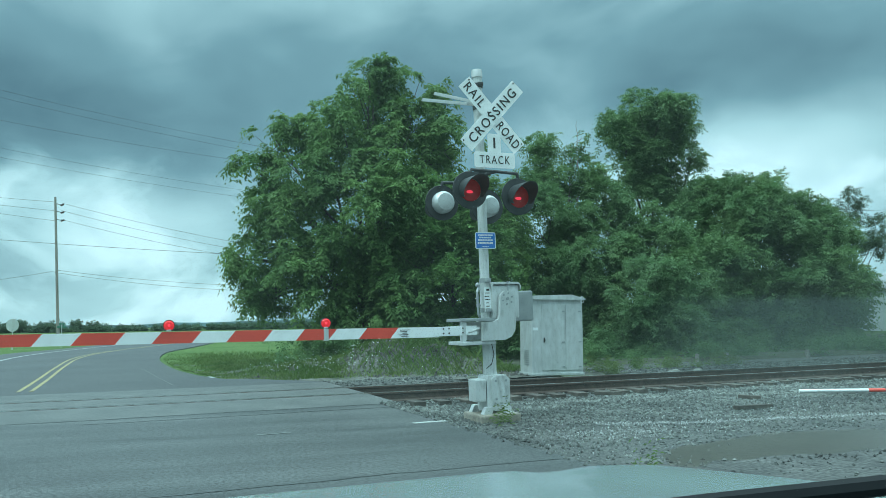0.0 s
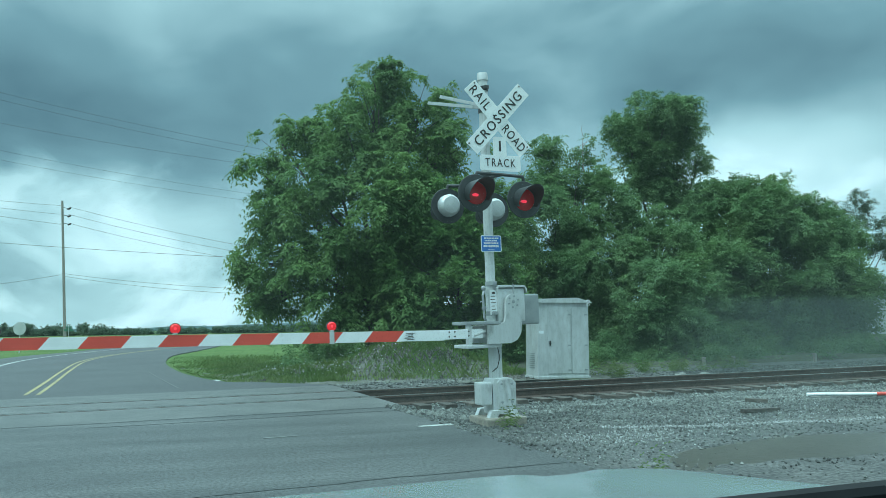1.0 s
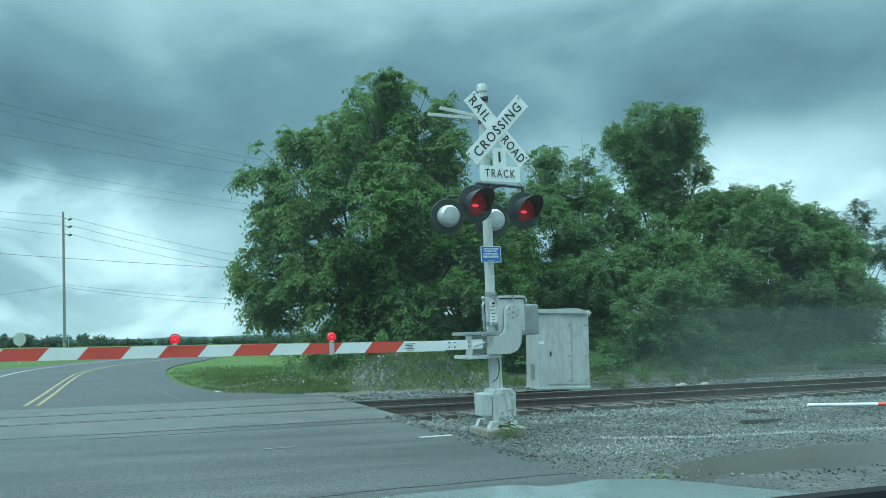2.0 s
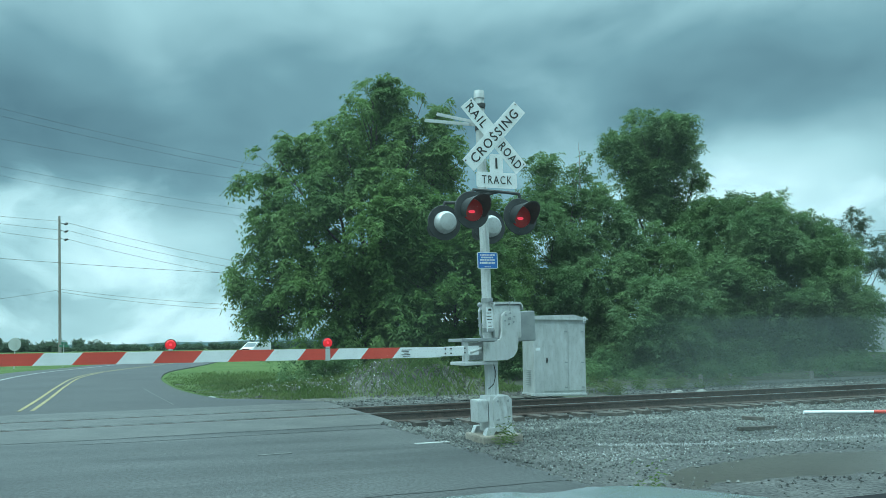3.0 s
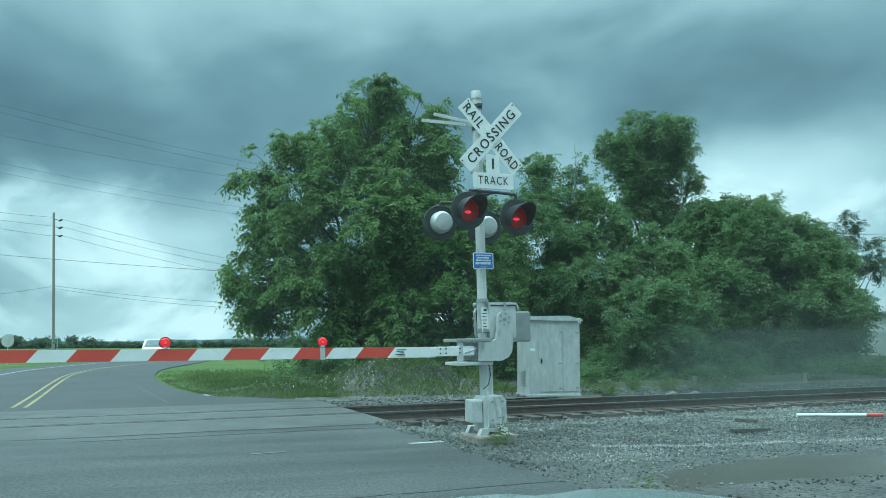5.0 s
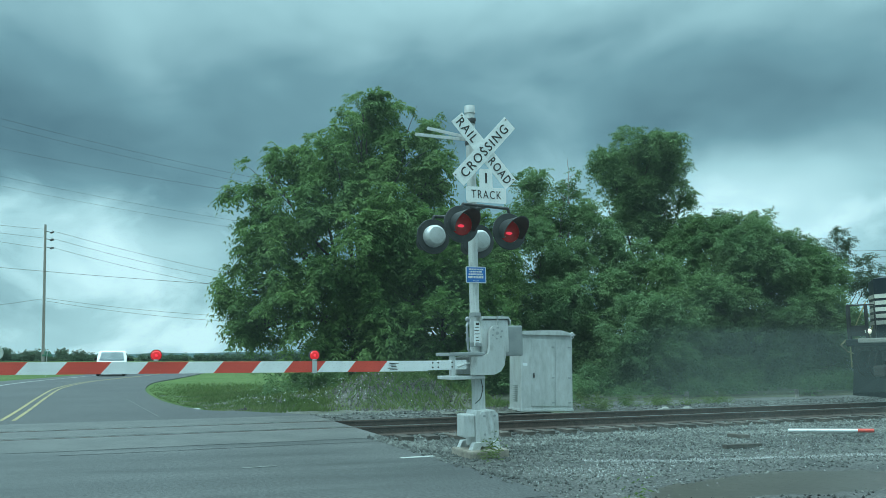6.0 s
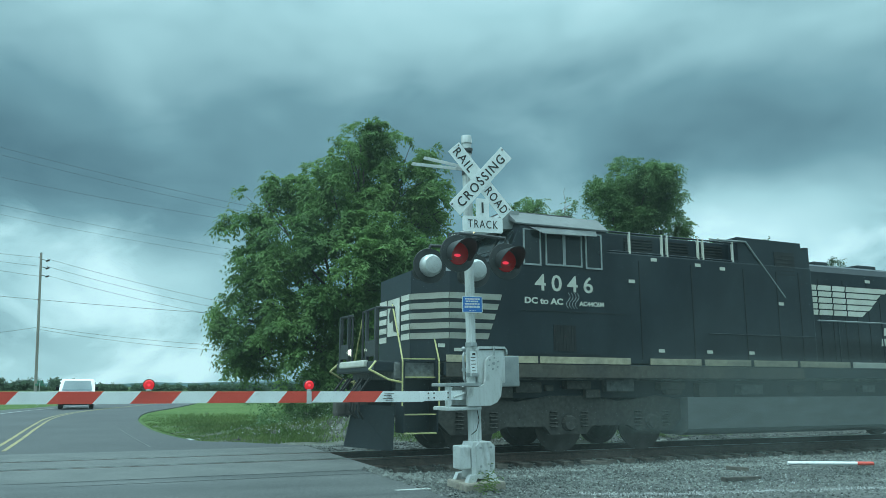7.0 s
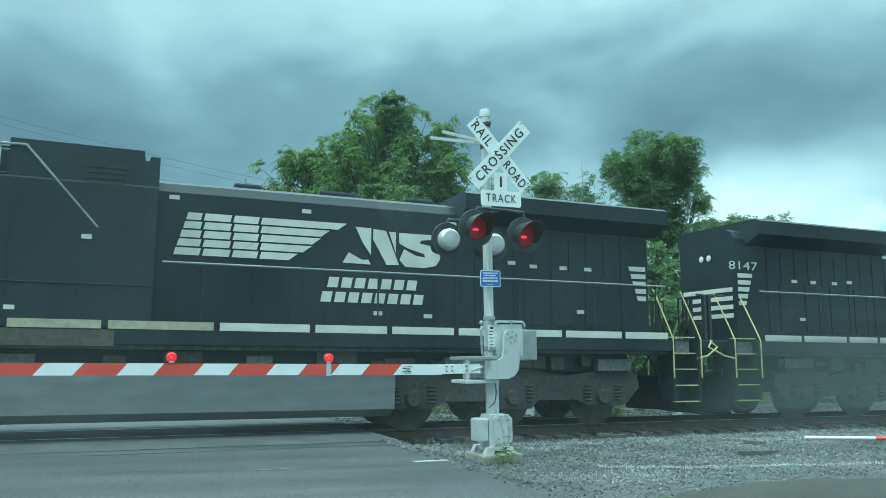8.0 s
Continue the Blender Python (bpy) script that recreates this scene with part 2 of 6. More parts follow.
STEEL_DARK = mat("dark_wheel_steel", (0.06, 0.052, 0.046), (0.10, 0.085, 0.075), rough=0.6, metal=0.3, scale=4)
TRUCK = mat("grimy_truck_casting", (0.040, 0.038, 0.034), (0.065, 0.060, 0.052), rough=0.75, scale=2, fine=(12, 0.3))
# dusty grey, lightened in the colour to imitate a reflection on the tank
TANK = mat("dusty_reflection_tank_paint", (0.120, 0.132, 0.135), (0.165, 0.175, 0.175), rough=0.6, scale=0.7, fine=(6, 0.15), stretch=(0.3, 1, 1))
WET = mat("wet_silt", (0.046, 0.039, 0.031), (0.066, 0.058, 0.048), rough=0.35, scale=2, fine=(14, 0.35), bump=0.12, bscale=9)
RUBBLE_STONE = mat("broken_rubble", (0.060, 0.057, 0.048), (0.115, 0.108, 0.092), rough=0.9, scale=3, per_island=0.5)
PALE_CHIPS = mat("pale_gravel_chips", (0.20, 0.205, 0.20), (0.30, 0.30, 0.29), rough=0.8, scale=4, per_island=0.5)
# soil and litter, with the thicket's shade mixed into the colour
FOREST_SHADE = mat("shade_dark_forest_floor", (0.030, 0.038, 0.020), (0.055, 0.060, 0.035), rough=0.95, scale=0.9, fine=(8, 0.5), bump=0.6)
# pale base colour stands in for sky mirrored in the van's glass
SKY_TONED_GLASS = mat("sky_toned_van_windscreen", (0.30, 0.36, 0.38), (0.24, 0.30, 0.32), rough=0.06, scale=1)
SKY_GLASS = mat("windscreen_glass", (0.03, 0.045, 0.05), (0.04, 0.055, 0.06), rough=0.06, scale=1)
STONE_PALE = mat("pale_rock", (0.26, 0.26, 0.24), (0.19, 0.19, 0.17), rough=0.85, scale=6, bump=0.3)
RUBBLE = mat("earth_and_rubble", (0.060, 0.062, 0.048), (0.115, 0.113, 0.098), rough=0.95, scale=1.3, fine=(14, 0.4), bump=0.8, bscale=12, spots=(0.8, 0.52, (0.055, 0.085, 0.03)))
LOCO_WHITE = mat("locomotive_white_paint", (0.62, 0.61, 0.54), (0.50, 0.49, 0.42), rough=0.45, scale=2.0, spots=(3, 0.66, (0.36, 0.35, 0.31)))
LOCO_CREAM = mat("dusty_sill_stripe", (0.42, 0.37, 0.25), (0.30, 0.27, 0.20), rough=0.6, scale=1.2, fine=(8, 0.2))
LOCO_ROOF = mat("grey_cab_roof", (0.27, 0.29, 0.29), (0.18, 0.20, 0.20), rough=0.5, scale=1.6, spots=(2, 0.6, (0.14, 0.15, 0.15)))
YELLOW = mat("yellow_handrail_paint", (0.52, 0.48, 0.20), (0.42, 0.39, 0.17), rough=0.5, scale=4)
STEEL_GREY = mat("bare_grey_steel", (0.36, 0.38, 0.38), (0.28, 0.30, 0.30), rough=0.45, metal=0.4, scale=4)
DARK_GLASS = mat("dark_window_glass", (0.010, 0.014, 0.016), (0.02, 0.026, 0.028), rough=0.08, scale=1)
GRILLE = mat("dark_grille", (0.008, 0.010, 0.011), (0.016, 0.018, 0.019), rough=0.7, scale=4)
HEADLIGHT = mat("lit_headlight", (0.9, 0.8, 0.6), (0.9, 0.8, 0.6), rough=0.3, emit=((1.0, 0.68, 0.36), 2.5))
DITCH = mat("lit_ditch_light", (0.9, 0.85, 0.7), (0.9, 0.85, 0.7), rough=0.3, emit=((1.0, 0.85, 0.62), 1.4))
VAN_WHITE = mat("white_van_paint", (0.74, 0.75, 0.75), (0.66, 0.68, 0.68), rough=0.3, scale=1)
RUBBER = mat("black_rubber", (0.015, 0.015, 0.015), (0.03, 0.03, 0.03), rough=0.8)
CAR_PAINT = mat("silver_car_paint", (0.40, 0.46, 0.47), (0.34, 0.40, 0.41), rough=0.22, metal=0.55, scale=2)
CAR_BLACK = mat("black_cowl_plastic", (0.006, 0.006, 0.007), (0.011, 0.011, 0.012), spec=0.15, rough=0.6, scale=20)
# distance haze is put into the hill's base colour
HILL = mat("haze_tinted_hill", (0.16, 0.25, 0.29), (0.20, 0.29, 0.32), rough=1.0, scale=0.01)
SIGN_GREEN = mat("green_sheeting", (0.04, 0.20, 0.13), (0.05, 0.17, 0.11), rough=0.5, scale=4)
SHED = mat("pale_metal_siding", (0.55, 0.58, 0.58), (0.47, 0.50, 0.50), rough=0.5, scale=1)

# ---------------------------------------------------------------- mesh tools


def B():
    return bmesh.new()


def place(bm, verts, m):
    bmesh.ops.transform(bm, matrix=m, verts=verts)


def box(bm, c, s, bevel=0.0, m=None):
    r = bmesh.ops.create_cube(bm, size=1.0)
    vs = r["verts"]
    mm = Matrix.Translation(c) @ Matrix.Diagonal((*s, 1))
    place(bm, vs, (m @ mm) if m else mm)
    if bevel:
        es = list({e for v in vs for e in v.link_edges})
        bmesh.ops.bevel(bm, geom=es, offset=bevel, segments=2, affect="EDGES", profile=0.6)
    return vs


def rod(bm, a, b, r0, r1=None, seg=12, caps=True):
    a, b = Vector(a), Vector(b)
    r1 = r0 if r1 is None else r1
    d = b - a
    r = bmesh.ops.create_cone(bm, cap_ends=caps, segments=seg, radius1=r0, radius2=r1, depth=d.length)
    m = Matrix.Translation((a + b) / 2) @ d.to_track_quat("Z", "Y").to_matrix().to_4x4()
    place(bm, r["verts"], m)
    return r["verts"]


def pipe(bm, pts, r, seg=8):
    for a, b in zip(pts[:-1], pts[1:]):
        rod(bm, a, b, r, r, seg)
    for p in pts[1:-1]:
        s = bmesh.ops.create_uvsphere(bm, u_segments=seg, v_segments=4, radius=r)
        place(bm, s["verts"], Matrix.Translation(p))


def prism(bm, poly, y0, y1, axis="y"):
    """Extrudes a polygon of (x, z) pairs from y0 to y1 (or of (x, y) pairs from z0 to z1)."""
    if axis == "y":
        lo = [bm.verts.new((x, y0, z)) for x, z in poly]
        hi = [bm.verts.new((x, y1, z)) for x, z in poly]
    else:
        lo = [bm.verts.new((x, y, y0)) for x, y in poly]
        hi = [bm.verts.new((x, y, y1)) for x, y in poly]
    n = len(poly)
    fs = [bm.faces.new(lo), bm.faces.new(hi[::-1])]
    for i in range(n):
        fs.append(bm.faces.new((lo[i], hi[i], hi[(i + 1) % n], lo[(i + 1) % n])))
    return lo + hi


def lathe(bm, prof, seg=20, m=None):
    """Turns (radius, height) pairs round the z axis."""
    rings = []
    for r, z in prof:
        rings.append([bm.verts.new((r * math.cos(2 * math.pi * i / seg), r * math.sin(2 * math.pi * i / seg), z)) for i in range(seg)])
    for a, b in zip(rings[:-1], rings[1:]):
        for i in range(seg):
            bm.faces.new((a[i], a[(i + 1) % seg], b[(i + 1) % seg], b[i]))
    vs = [v for ring in rings for v in ring]
    if m:
        place(bm, vs, m)
    return vs


def finish(name, bm, material, smooth=False):
    me = bpy.data.meshes.new(name)
    bmesh.ops.recalc_face_normals(bm, faces=bm.faces)
    bm.to_mesh(me)
    bm.free()
    me.materials.append(material)
    if smooth:
        me.polygons.foreach_set("use_smooth", [True] * len(me.polygons))
        me.set_sharp_from_angle(angle=radians(38))
    return me


def part(name, bm, material, parent, label="", smooth=False, m=None):
    ob = new(name, finish(name, bm, material, smooth))
    ob.parent = parent
    if m:
        ob.matrix_basis = m
    if label:
        tagged(ob, label)
    return ob


def raw(name, verts, faces, material, parent=None, smooth=False):
    me = bpy.data.meshes.new(name)
    me.from_pydata([tuple(v) for v in verts] if not isinstance(verts, np.ndarray) else verts.tolist(), [], faces if isinstance(faces, list) else faces.tolist())
    me.materials.append(material)
    if smooth:
        me.polygons.foreach_set("use_smooth", [True] * len(me.polygons))
    ob = new(name, me)
    ob.parent = parent
    return ob


def thing(name, m, label, category, group="", kind=""):
    ob = new(name)
    ob.matrix_basis = m
    ob.empty_display_size = 0.2
    return tagged(ob, label, category, group, kind)


def letters(text, size, material, parent, m, name="lettering", width=None, depth=0.004, shear=0.0, space=1.0, bold=0.0):
    """Text with the built-in font, its middle at the pose m, lying in its x-y plane; width squeezes it to size."""
    cu = bpy.data.curves.new(name, "FONT")
    cu.body, cu.size, cu.extrude, cu.shear, cu.space_character, cu.offset = text, size, depth / 2, shear, space, bold
    cu.align_x, cu.align_y = "CENTER", "CENTER"
    cu.resolution_u = 3
    tmp = bpy.data.objects.new("tmp", cu)
    scene.collection.objects.link(tmp)
    dg = bpy.context.evaluated_depsgraph_get()
    me = bpy.data.meshes.new_from_object(tmp.evaluated_get(dg))
    bpy.data.objects.remove(tmp)
    me.name = name
    xs = [v.co.x for v in me.vertices]
    ys = [v.co.y for v in me.vertices]
    cx, cy = (max(xs) + min(xs)) / 2, (max(ys) + min(ys)) / 2
    k = width / (max(xs) - min(xs)) if width else 1.0
    h = size / (max(ys) - min(ys))
    for v in me.vertices:
        v.co = ((v.co.x - cx) * k, (v.co.y - cy) * h, v.co.z)
    me.materials.clear()
    me.materials.append(material)
    ob = new(name, me)
    ob.parent = parent
    ob.matrix_basis = m
    return ob


TRACK_TURN = 22.0
U = Vector((math.cos(radians(TRACK_TURN)), math.sin(radians(TRACK_TURN)), 0))
V = Vector((-U.y, U.x, 0))          # across the track, away from the car
TRACK_C = Vector((0, 15.86, 0))


def along(s, o=0.0, z=0.0):
    """World place s metres along the track and o metres across it (away from the car)."""
    p = TRACK_C + U * s + V * o
    return Vector((p.x, p.y, z))

# ---------------------------------------------------------------- ground, road and track
random.seed(4)
RNG = np.random.default_rng(7)


def strip(name, left, right, z, thick, material, parent=None):
    """A slab between two polylines with the same number of points."""
    bm = B()
    a = [bm.verts.new((x, y, z)) for x, y in left]
    b = [bm.verts.new((x, y, z)) for x, y in right]
    c = [bm.verts.new((x, y, z - thick)) for x, y in left]
    d = [bm.verts.new((x, y, z - thick)) for x, y in right]
    for i in range(len(a) - 1):
        bm.faces.new((a[i], a[i + 1], b[i + 1], b[i]))
        bm.faces.new((a[i + 1], a[i], c[i], c[i + 1]))
        bm.faces.new((b[i], b[i + 1], d[i + 1], d[i]))
    bm.faces.new((a[0], b[0], d[0], c[0]))
    bm.faces.new((b[-1], a[-1], c[-1], d[-1]))
    return part(name, bm, material, parent)


def offset_line(pts, w):
    out = []
    for i, p in enumerate(pts):
        a, b = Vector(pts[max(i - 1, 0)]), Vector(pts[min(i + 1, len(pts) - 1)])
        t = (b - a).normalized()
        out.append((p[0] - t.y * w, p[1] + t.x * w))
    return out


def smooth_line(pts, n=6):
    """A Catmull-Rom line through the points."""
    P = [Vector(p) for p in pts]
    P = [P[0] * 2 - P[1]] + P + [P[-1] * 2 - P[-2]]
    out = []
    for i in range(1, len(P) - 2):
        for k in range(n):
            t = k / n
            a, b, c, d = P[i - 1], P[i], P[i + 1], P[i + 2]
            out.append(tuple(0.5 * ((2 * b) + (c - a) * t + (2 * a - 5 * b + 4 * c - d) * t * t + (3 * b - a - 3 * c + d) * t ** 3)))
    out.append(tuple(P[-2]))
    return out


def build_ground():
    # meadow: one sheet to the horizon, finer near the crossing
    xs = np.concatenate([np.linspace(-3000, -120, 10), np.linspace(-100, 100, 161), np.linspace(120, 3000, 10)])
    ys = np.concatenate([np.linspace(-3000, -60, 8), np.linspace(-40, 160, 161), np.linspace(180, 3000, 10)])
    verts, faces = [], []
    for y in ys:
        for x in xs:
            q = Vector((x, y, 0)) - TRACK_C
            s, o = q.dot(U), q.dot(V)
            bed = (s > -3.4 and -46 < o < (6.2 if s > 2.6 else 4.2)) or (-3.4 >= s > -16.5 and o < 3.8) or abs(o) < 2.6
            verts.append((x, y, (-0.40 if bed and math.hypot(x, y) < 200 else -0.045) + 0.02 * noise.noise((x * 0.2, y * 0.2, 0))))
    nx = len(xs)
    for j in range(len(ys) - 1):
        for i in range(nx - 1):
            a = j * nx + i
            faces.append((a, a + 1, a + nx + 1, a + nx))
    tagged(raw("ground", verts, faces, GRASS_SOIL, smooth=True), "green mown meadow running to the horizon", "ground", kind="structure")

    # road: near leg up to the crossing, far leg that bends away behind the trees
    near_r = [along(-2.05, -40), along(-2.1, -6.4), along(-1.9, -2.7)]
    near_l = [along(-15, -40), along(-15, -6.4), along(-15, -2.7)]
    road = tagged(strip("road", [p[:2] for p in near_l], [p[:2] for p in near_r], 0.0, 0.2, ASPHALT), "worn grey asphalt road leading over the crossing", "road", kind="structure")
    far_r = smooth_line([tuple(along(-1.9, 2.45)[:2]), (-4.3, 18.6), (-5.6, 19.2), (-7.33, 21.9), (-9.1, 25.5), (-11.6, 31.5), (-14.3, 40), (-15.9, 49), (-18, 60), (-21, 76), (-22, 92), (-20, 107), (-11, 127), (6, 147), (40, 168)])
    far_l = smooth_line([tuple(along(-15, 2.45)[:2]), (-14.3, 17.2), (-15.2, 19.5), (-16.2, 22.4), (-17.6, 25.8), (-20.2, 31.8), (-23.2, 41), (-24.6, 50), (-26.6, 61), (-30, 77), (-31, 94), (-29, 111), (-19, 133), (0, 155), (36, 178)])
    far = strip("asphalt_far_leg", far_l, far_r, 0.0, 0.2, ASPHALT_FAR, road)
    # crossing surface between and beside the rails
    for a, b in ((-2.7, -0.86), (-0.63, 0.63), (0.86, 2.45)):
        bm = B()
        box(bm, (-8.42, (a + b) / 2, -0.098), (13.1, b - a, 0.2), 0.01)
        part("crossing_panel", bm, ASPHALT_OLD, road, "pale patched asphalt between the rails", m=Matrix.Translation(TRACK_C) @ pose(0, 0, 0, 0, 0, TRACK_TURN))
    # painted lines
    yl = smooth_line([(-8.77, 15.94), (-10.45, 19.93), (-12.99, 25.87), (-15.83, 32.87), (-17.98, 39.92), (-19.2, 46.6), (-21.0, 59), (-25, 76), (-26.3, 92.5), (-24.6, 108.5), (-15, 130), (3, 151), (38, 173)])
    for w in (-0.28, -0.04):
        ln = offset_line(yl, w)
        strip("yellow_line", offset_line(ln, 0.08), ln, 0.005, 0.003, ROAD_YELLOW, road)
    seam = smooth_line([(-5.93, 17.04), (-7.5, 20.2), (-9.33, 23.98)])
    strip("paving_seam", offset_line(seam, 0.04), seam, 0.004, 0.002, ASPHALT_OLD, road)
    for pts, w in (([(-14.6, 24.2), (-17.3, 29.6), (-19.6, 35.4), (-21.5, 42), (-22.8, 49.3), (-24.8, 60.5), (-28.2, 76.5), (-29.4, 93)], 0.13),):
        ln = smooth_line(pts)
        strip("edge_line", offset_line(ln, w), ln, 0.005, 0.003, ROAD_WHITE, road)
    for a, b, w in ((along(-4.55, -5.35), along(-4.15, -5.33), 0.06), (along(-2.55, -5.25), along(-2.08, -5.22), 0.10)):
        bm = B()
        d = (b - a).normalized() * 0.5 * w
        q = Vector((-d.y, d.x, 0))
        prism(bm, [(a - q)[:2], (b - q)[:2], (b + q)[:2], (a + q)[:2]], 0.002, 0.006, axis="z")
        part("stop_line_remnant", bm, ROAD_WHITE if w > 0.08 else ROAD_WORN, road)
    for a, b, w in (((-5.75, 19.45), (-6.0, 19.9), 0.10),):
        ln = [a, b]
        strip("edge_line", offset_line(ln, w), ln, 0.005, 0.003, ROAD_WHITE, road)
    # tar seams across the near leg
    for o, s0, s1 in ((-3.25, -6.6, -2.2), (-8.3, -6.5, -2.2), (-2.72, -15, -2.0)):
        bm = B()
        n = 24
        up, lo = [], []
        for i in range(n + 1):
            s = s0 + (s1 - s0) * i / n
            c = o + 0.07 * noise.noise((s * 0.9, o, 3)) + 0.03 * noise.noise((s * 4, o, 1))
            h = 0.018 + 0.014 * noise.noise((s * 3, o, 9))
            up.append(along(s, c + h)[:2])
            lo.append(along(s, c - h)[:2])
        bm.free()
        strip("tar_seam", up, lo, 0.004, 0.002, TAR, road)



def gravel_height(s, o):
    """Level of the gravel: a shelf beside the road that falls to the foot of the ballast, then the ballast bank."""
    z = -0.035
    if o > -4.5:
        z = -0.035 - 0.17 * min(1.0, (o + 4.5) / 2.2)
    if o > -2.0:
        z = -0.245 + 0.05 * min(1.0, (o + 1.2) / 0.3 if o > -1.2 else 0.0)
    if o > 1.5:
        z = -0.195 + 0.15 * min(1.0, (o - 1.5) / 0.9)
    reach = float(puddle_reach(along_x(s, o), along_y(s, o)))
    z -= 0.040 * max(0.0, 1.25 - reach)
    return z + 0.02 * noise.noise((s * 0.7, o * 0.7, 2)) + 0.012 * noise.noise((s * 3, o * 3, 5))


PUDDLE = (4.15, 8.45, 2.45, 0.72, 24.0)     # middle, half axes, turn


def along_x(s, o):
    return TRACK_C.x + U.x * s + V.x * o


def along_y(s, o):
    return TRACK_C.y + U.y * s + V.y * o


def puddle_reach(x, y):
    """1 on the puddle's mean outline, less inside."""
    cx, cy, a, b, turn = PUDDLE
    c, q = math.cos(radians(turn)), math.sin(radians(turn))
    return np.hypot(((x - cx) * c + (y - cy) * q) / a, ((y - cy) * c - (x - cx) * q) / b)


def build_gravel():
    m = Matrix.Translation(TRACK_C) @ pose(0, 0, 0, 0, 0, TRACK_TURN)
    ss = np.concatenate([np.linspace(-3.8, 16, 100), np.linspace(17, 150, 34)])
    oo = np.concatenate([np.linspace(-45, -16, 8), np.linspace(-15, 4.6, 99)])
    verts = [(s, o, gravel_height(s, o)) for o in oo for s in ss]
    n = len(ss)
    faces = [(j * n + i, j * n + i + 1, (j + 1) * n + i + 1, (j + 1) * n + i) for j in range(len(oo) - 1) for i in range(n - 1)]
    g = raw("gravel_bed", verts, faces, GRAVEL_BED, smooth=True)
    g.matrix_basis = m
    tagged(g, "grey crushed-stone apron beside the railway track", "gravel", kind="structure")
    # loose stones
    ico_v = np.array([(0, 0, 1), (0.9, 0, 0.1), (0.1, 0.95, 0), (-0.9, 0.1, 0), (0, -0.9, 0.1), (0, 0, -0.8)], float)
    ico_f = np.array([(0, 1, 2), (0, 2, 3), (0, 3, 4), (0, 4, 1), (5, 2, 1), (5, 3, 2), (5, 4, 3), (5, 1, 4)])
    count = 84000
    s = np.concatenate([RNG.uniform(-2.2, 9, count // 2), RNG.uniform(-1.8, 34, count - count // 2)])
    o = np.concatenate([-2.0 - np.abs(RNG.normal(0, 3.2, count // 2)), RNG.uniform(-3.6, 3.2, count - count // 2)])
    near_rail = (np.abs(np.abs(o) - 0.75) < 0.12)
    wx, wy = along_x(s, o), along_y(s, o)
    pool = puddle_reach(wx, wy) < 0.85
    keep = (o > -10.5) & ~(pool & (RNG.random(len(s)) < 0.93)) & ~near_rail & ~((s < -1.75) & (np.abs(o) < 2.6))
    s, o = s[keep], o[keep]
    k = len(s)
    size = RNG.uniform(0.008, 0.026, k) * RNG.uniform(0.7, 1.25, k) * (1 + 0.75 * (o > -4.2))
    z = np.array([gravel_height(a, b) for a, b in zip(s, o)]) + size * 0.25
    z = np.where((s < -1.95) & (o < -2.6), 0.004, z)
    ang = RNG.uniform(0, 6.28, k)
    jit = RNG.uniform(0.65, 1.3, (k, 6, 3))
    vv = ico_v[None] * jit * size[:, None, None]
    ca, sa = np.cos(ang)[:, None], np.sin(ang)[:, None]
    x = vv[..., 0] * ca - vv[..., 1] * sa + s[:, None]
    y = vv[..., 0] * sa + vv[..., 1] * ca + o[:, None]
    vz = vv[..., 2] * 0.75 + z[:, None]
    verts = np.stack([x, y, vz], -1).reshape(-1, 3)
    faces = (ico_f[None] + 6 * np.arange(k)[:, None, None]).reshape(-1, 3)
    st = raw("ballast", verts, faces, STONE)
    st.matrix_basis = m
    tagged(st, "loose angular grey ballast stones", "ballast", kind="stuff")
    # pale chips washed into streaks across the shelf
    k = 2300
    t = RNG.uniform(0, 1, k)
    row = RNG.choice(4, k, p=(0.22, 0.34, 0.12, 0.32))
    px = np.choose(row, [1.9 + 1.6 * t, 3.3 + 3.0 * t, 1.3 + 1.4 * t, 1.0 + 5.0 * t])
    py = np.choose(row, [9.85 + 0.05 * t, 9.95 + 0.5 * t, 8.9 + 0.5 * t, 8.3 + 3.4 * t]) + RNG.normal(0, 1, k) * np.choose(row, [0.05, 0.07, 0.22, 0.8])
    sz = RNG.uniform(0.006, 0.016, k)
    q = np.stack([px, py - 15.86], -1)
    ls = q[:, 0] * U.x + q[:, 1] * U.y
    lo = q[:, 0] * V.x + q[:, 1] * V.y
    lz = np.array([gravel_height(a, b) for a, b in zip(ls, lo)]) + 0.012
    vv = ico_v[None] * RNG.uniform(0.6, 1.3, (k, 6, 3)) * sz[:, None, None] + np.stack([ls, lo, lz], -1)[:, None, :]
    ch = raw("pale_chips", vv.reshape(-1, 3), (ico_f[None] + 6 * np.arange(k)[:, None, None]).reshape(-1, 3), PALE_CHIPS)
    ch.matrix_basis = m
    tagged(ch, "pale limestone chips strewn in streaks", "gravel", kind="stuff")


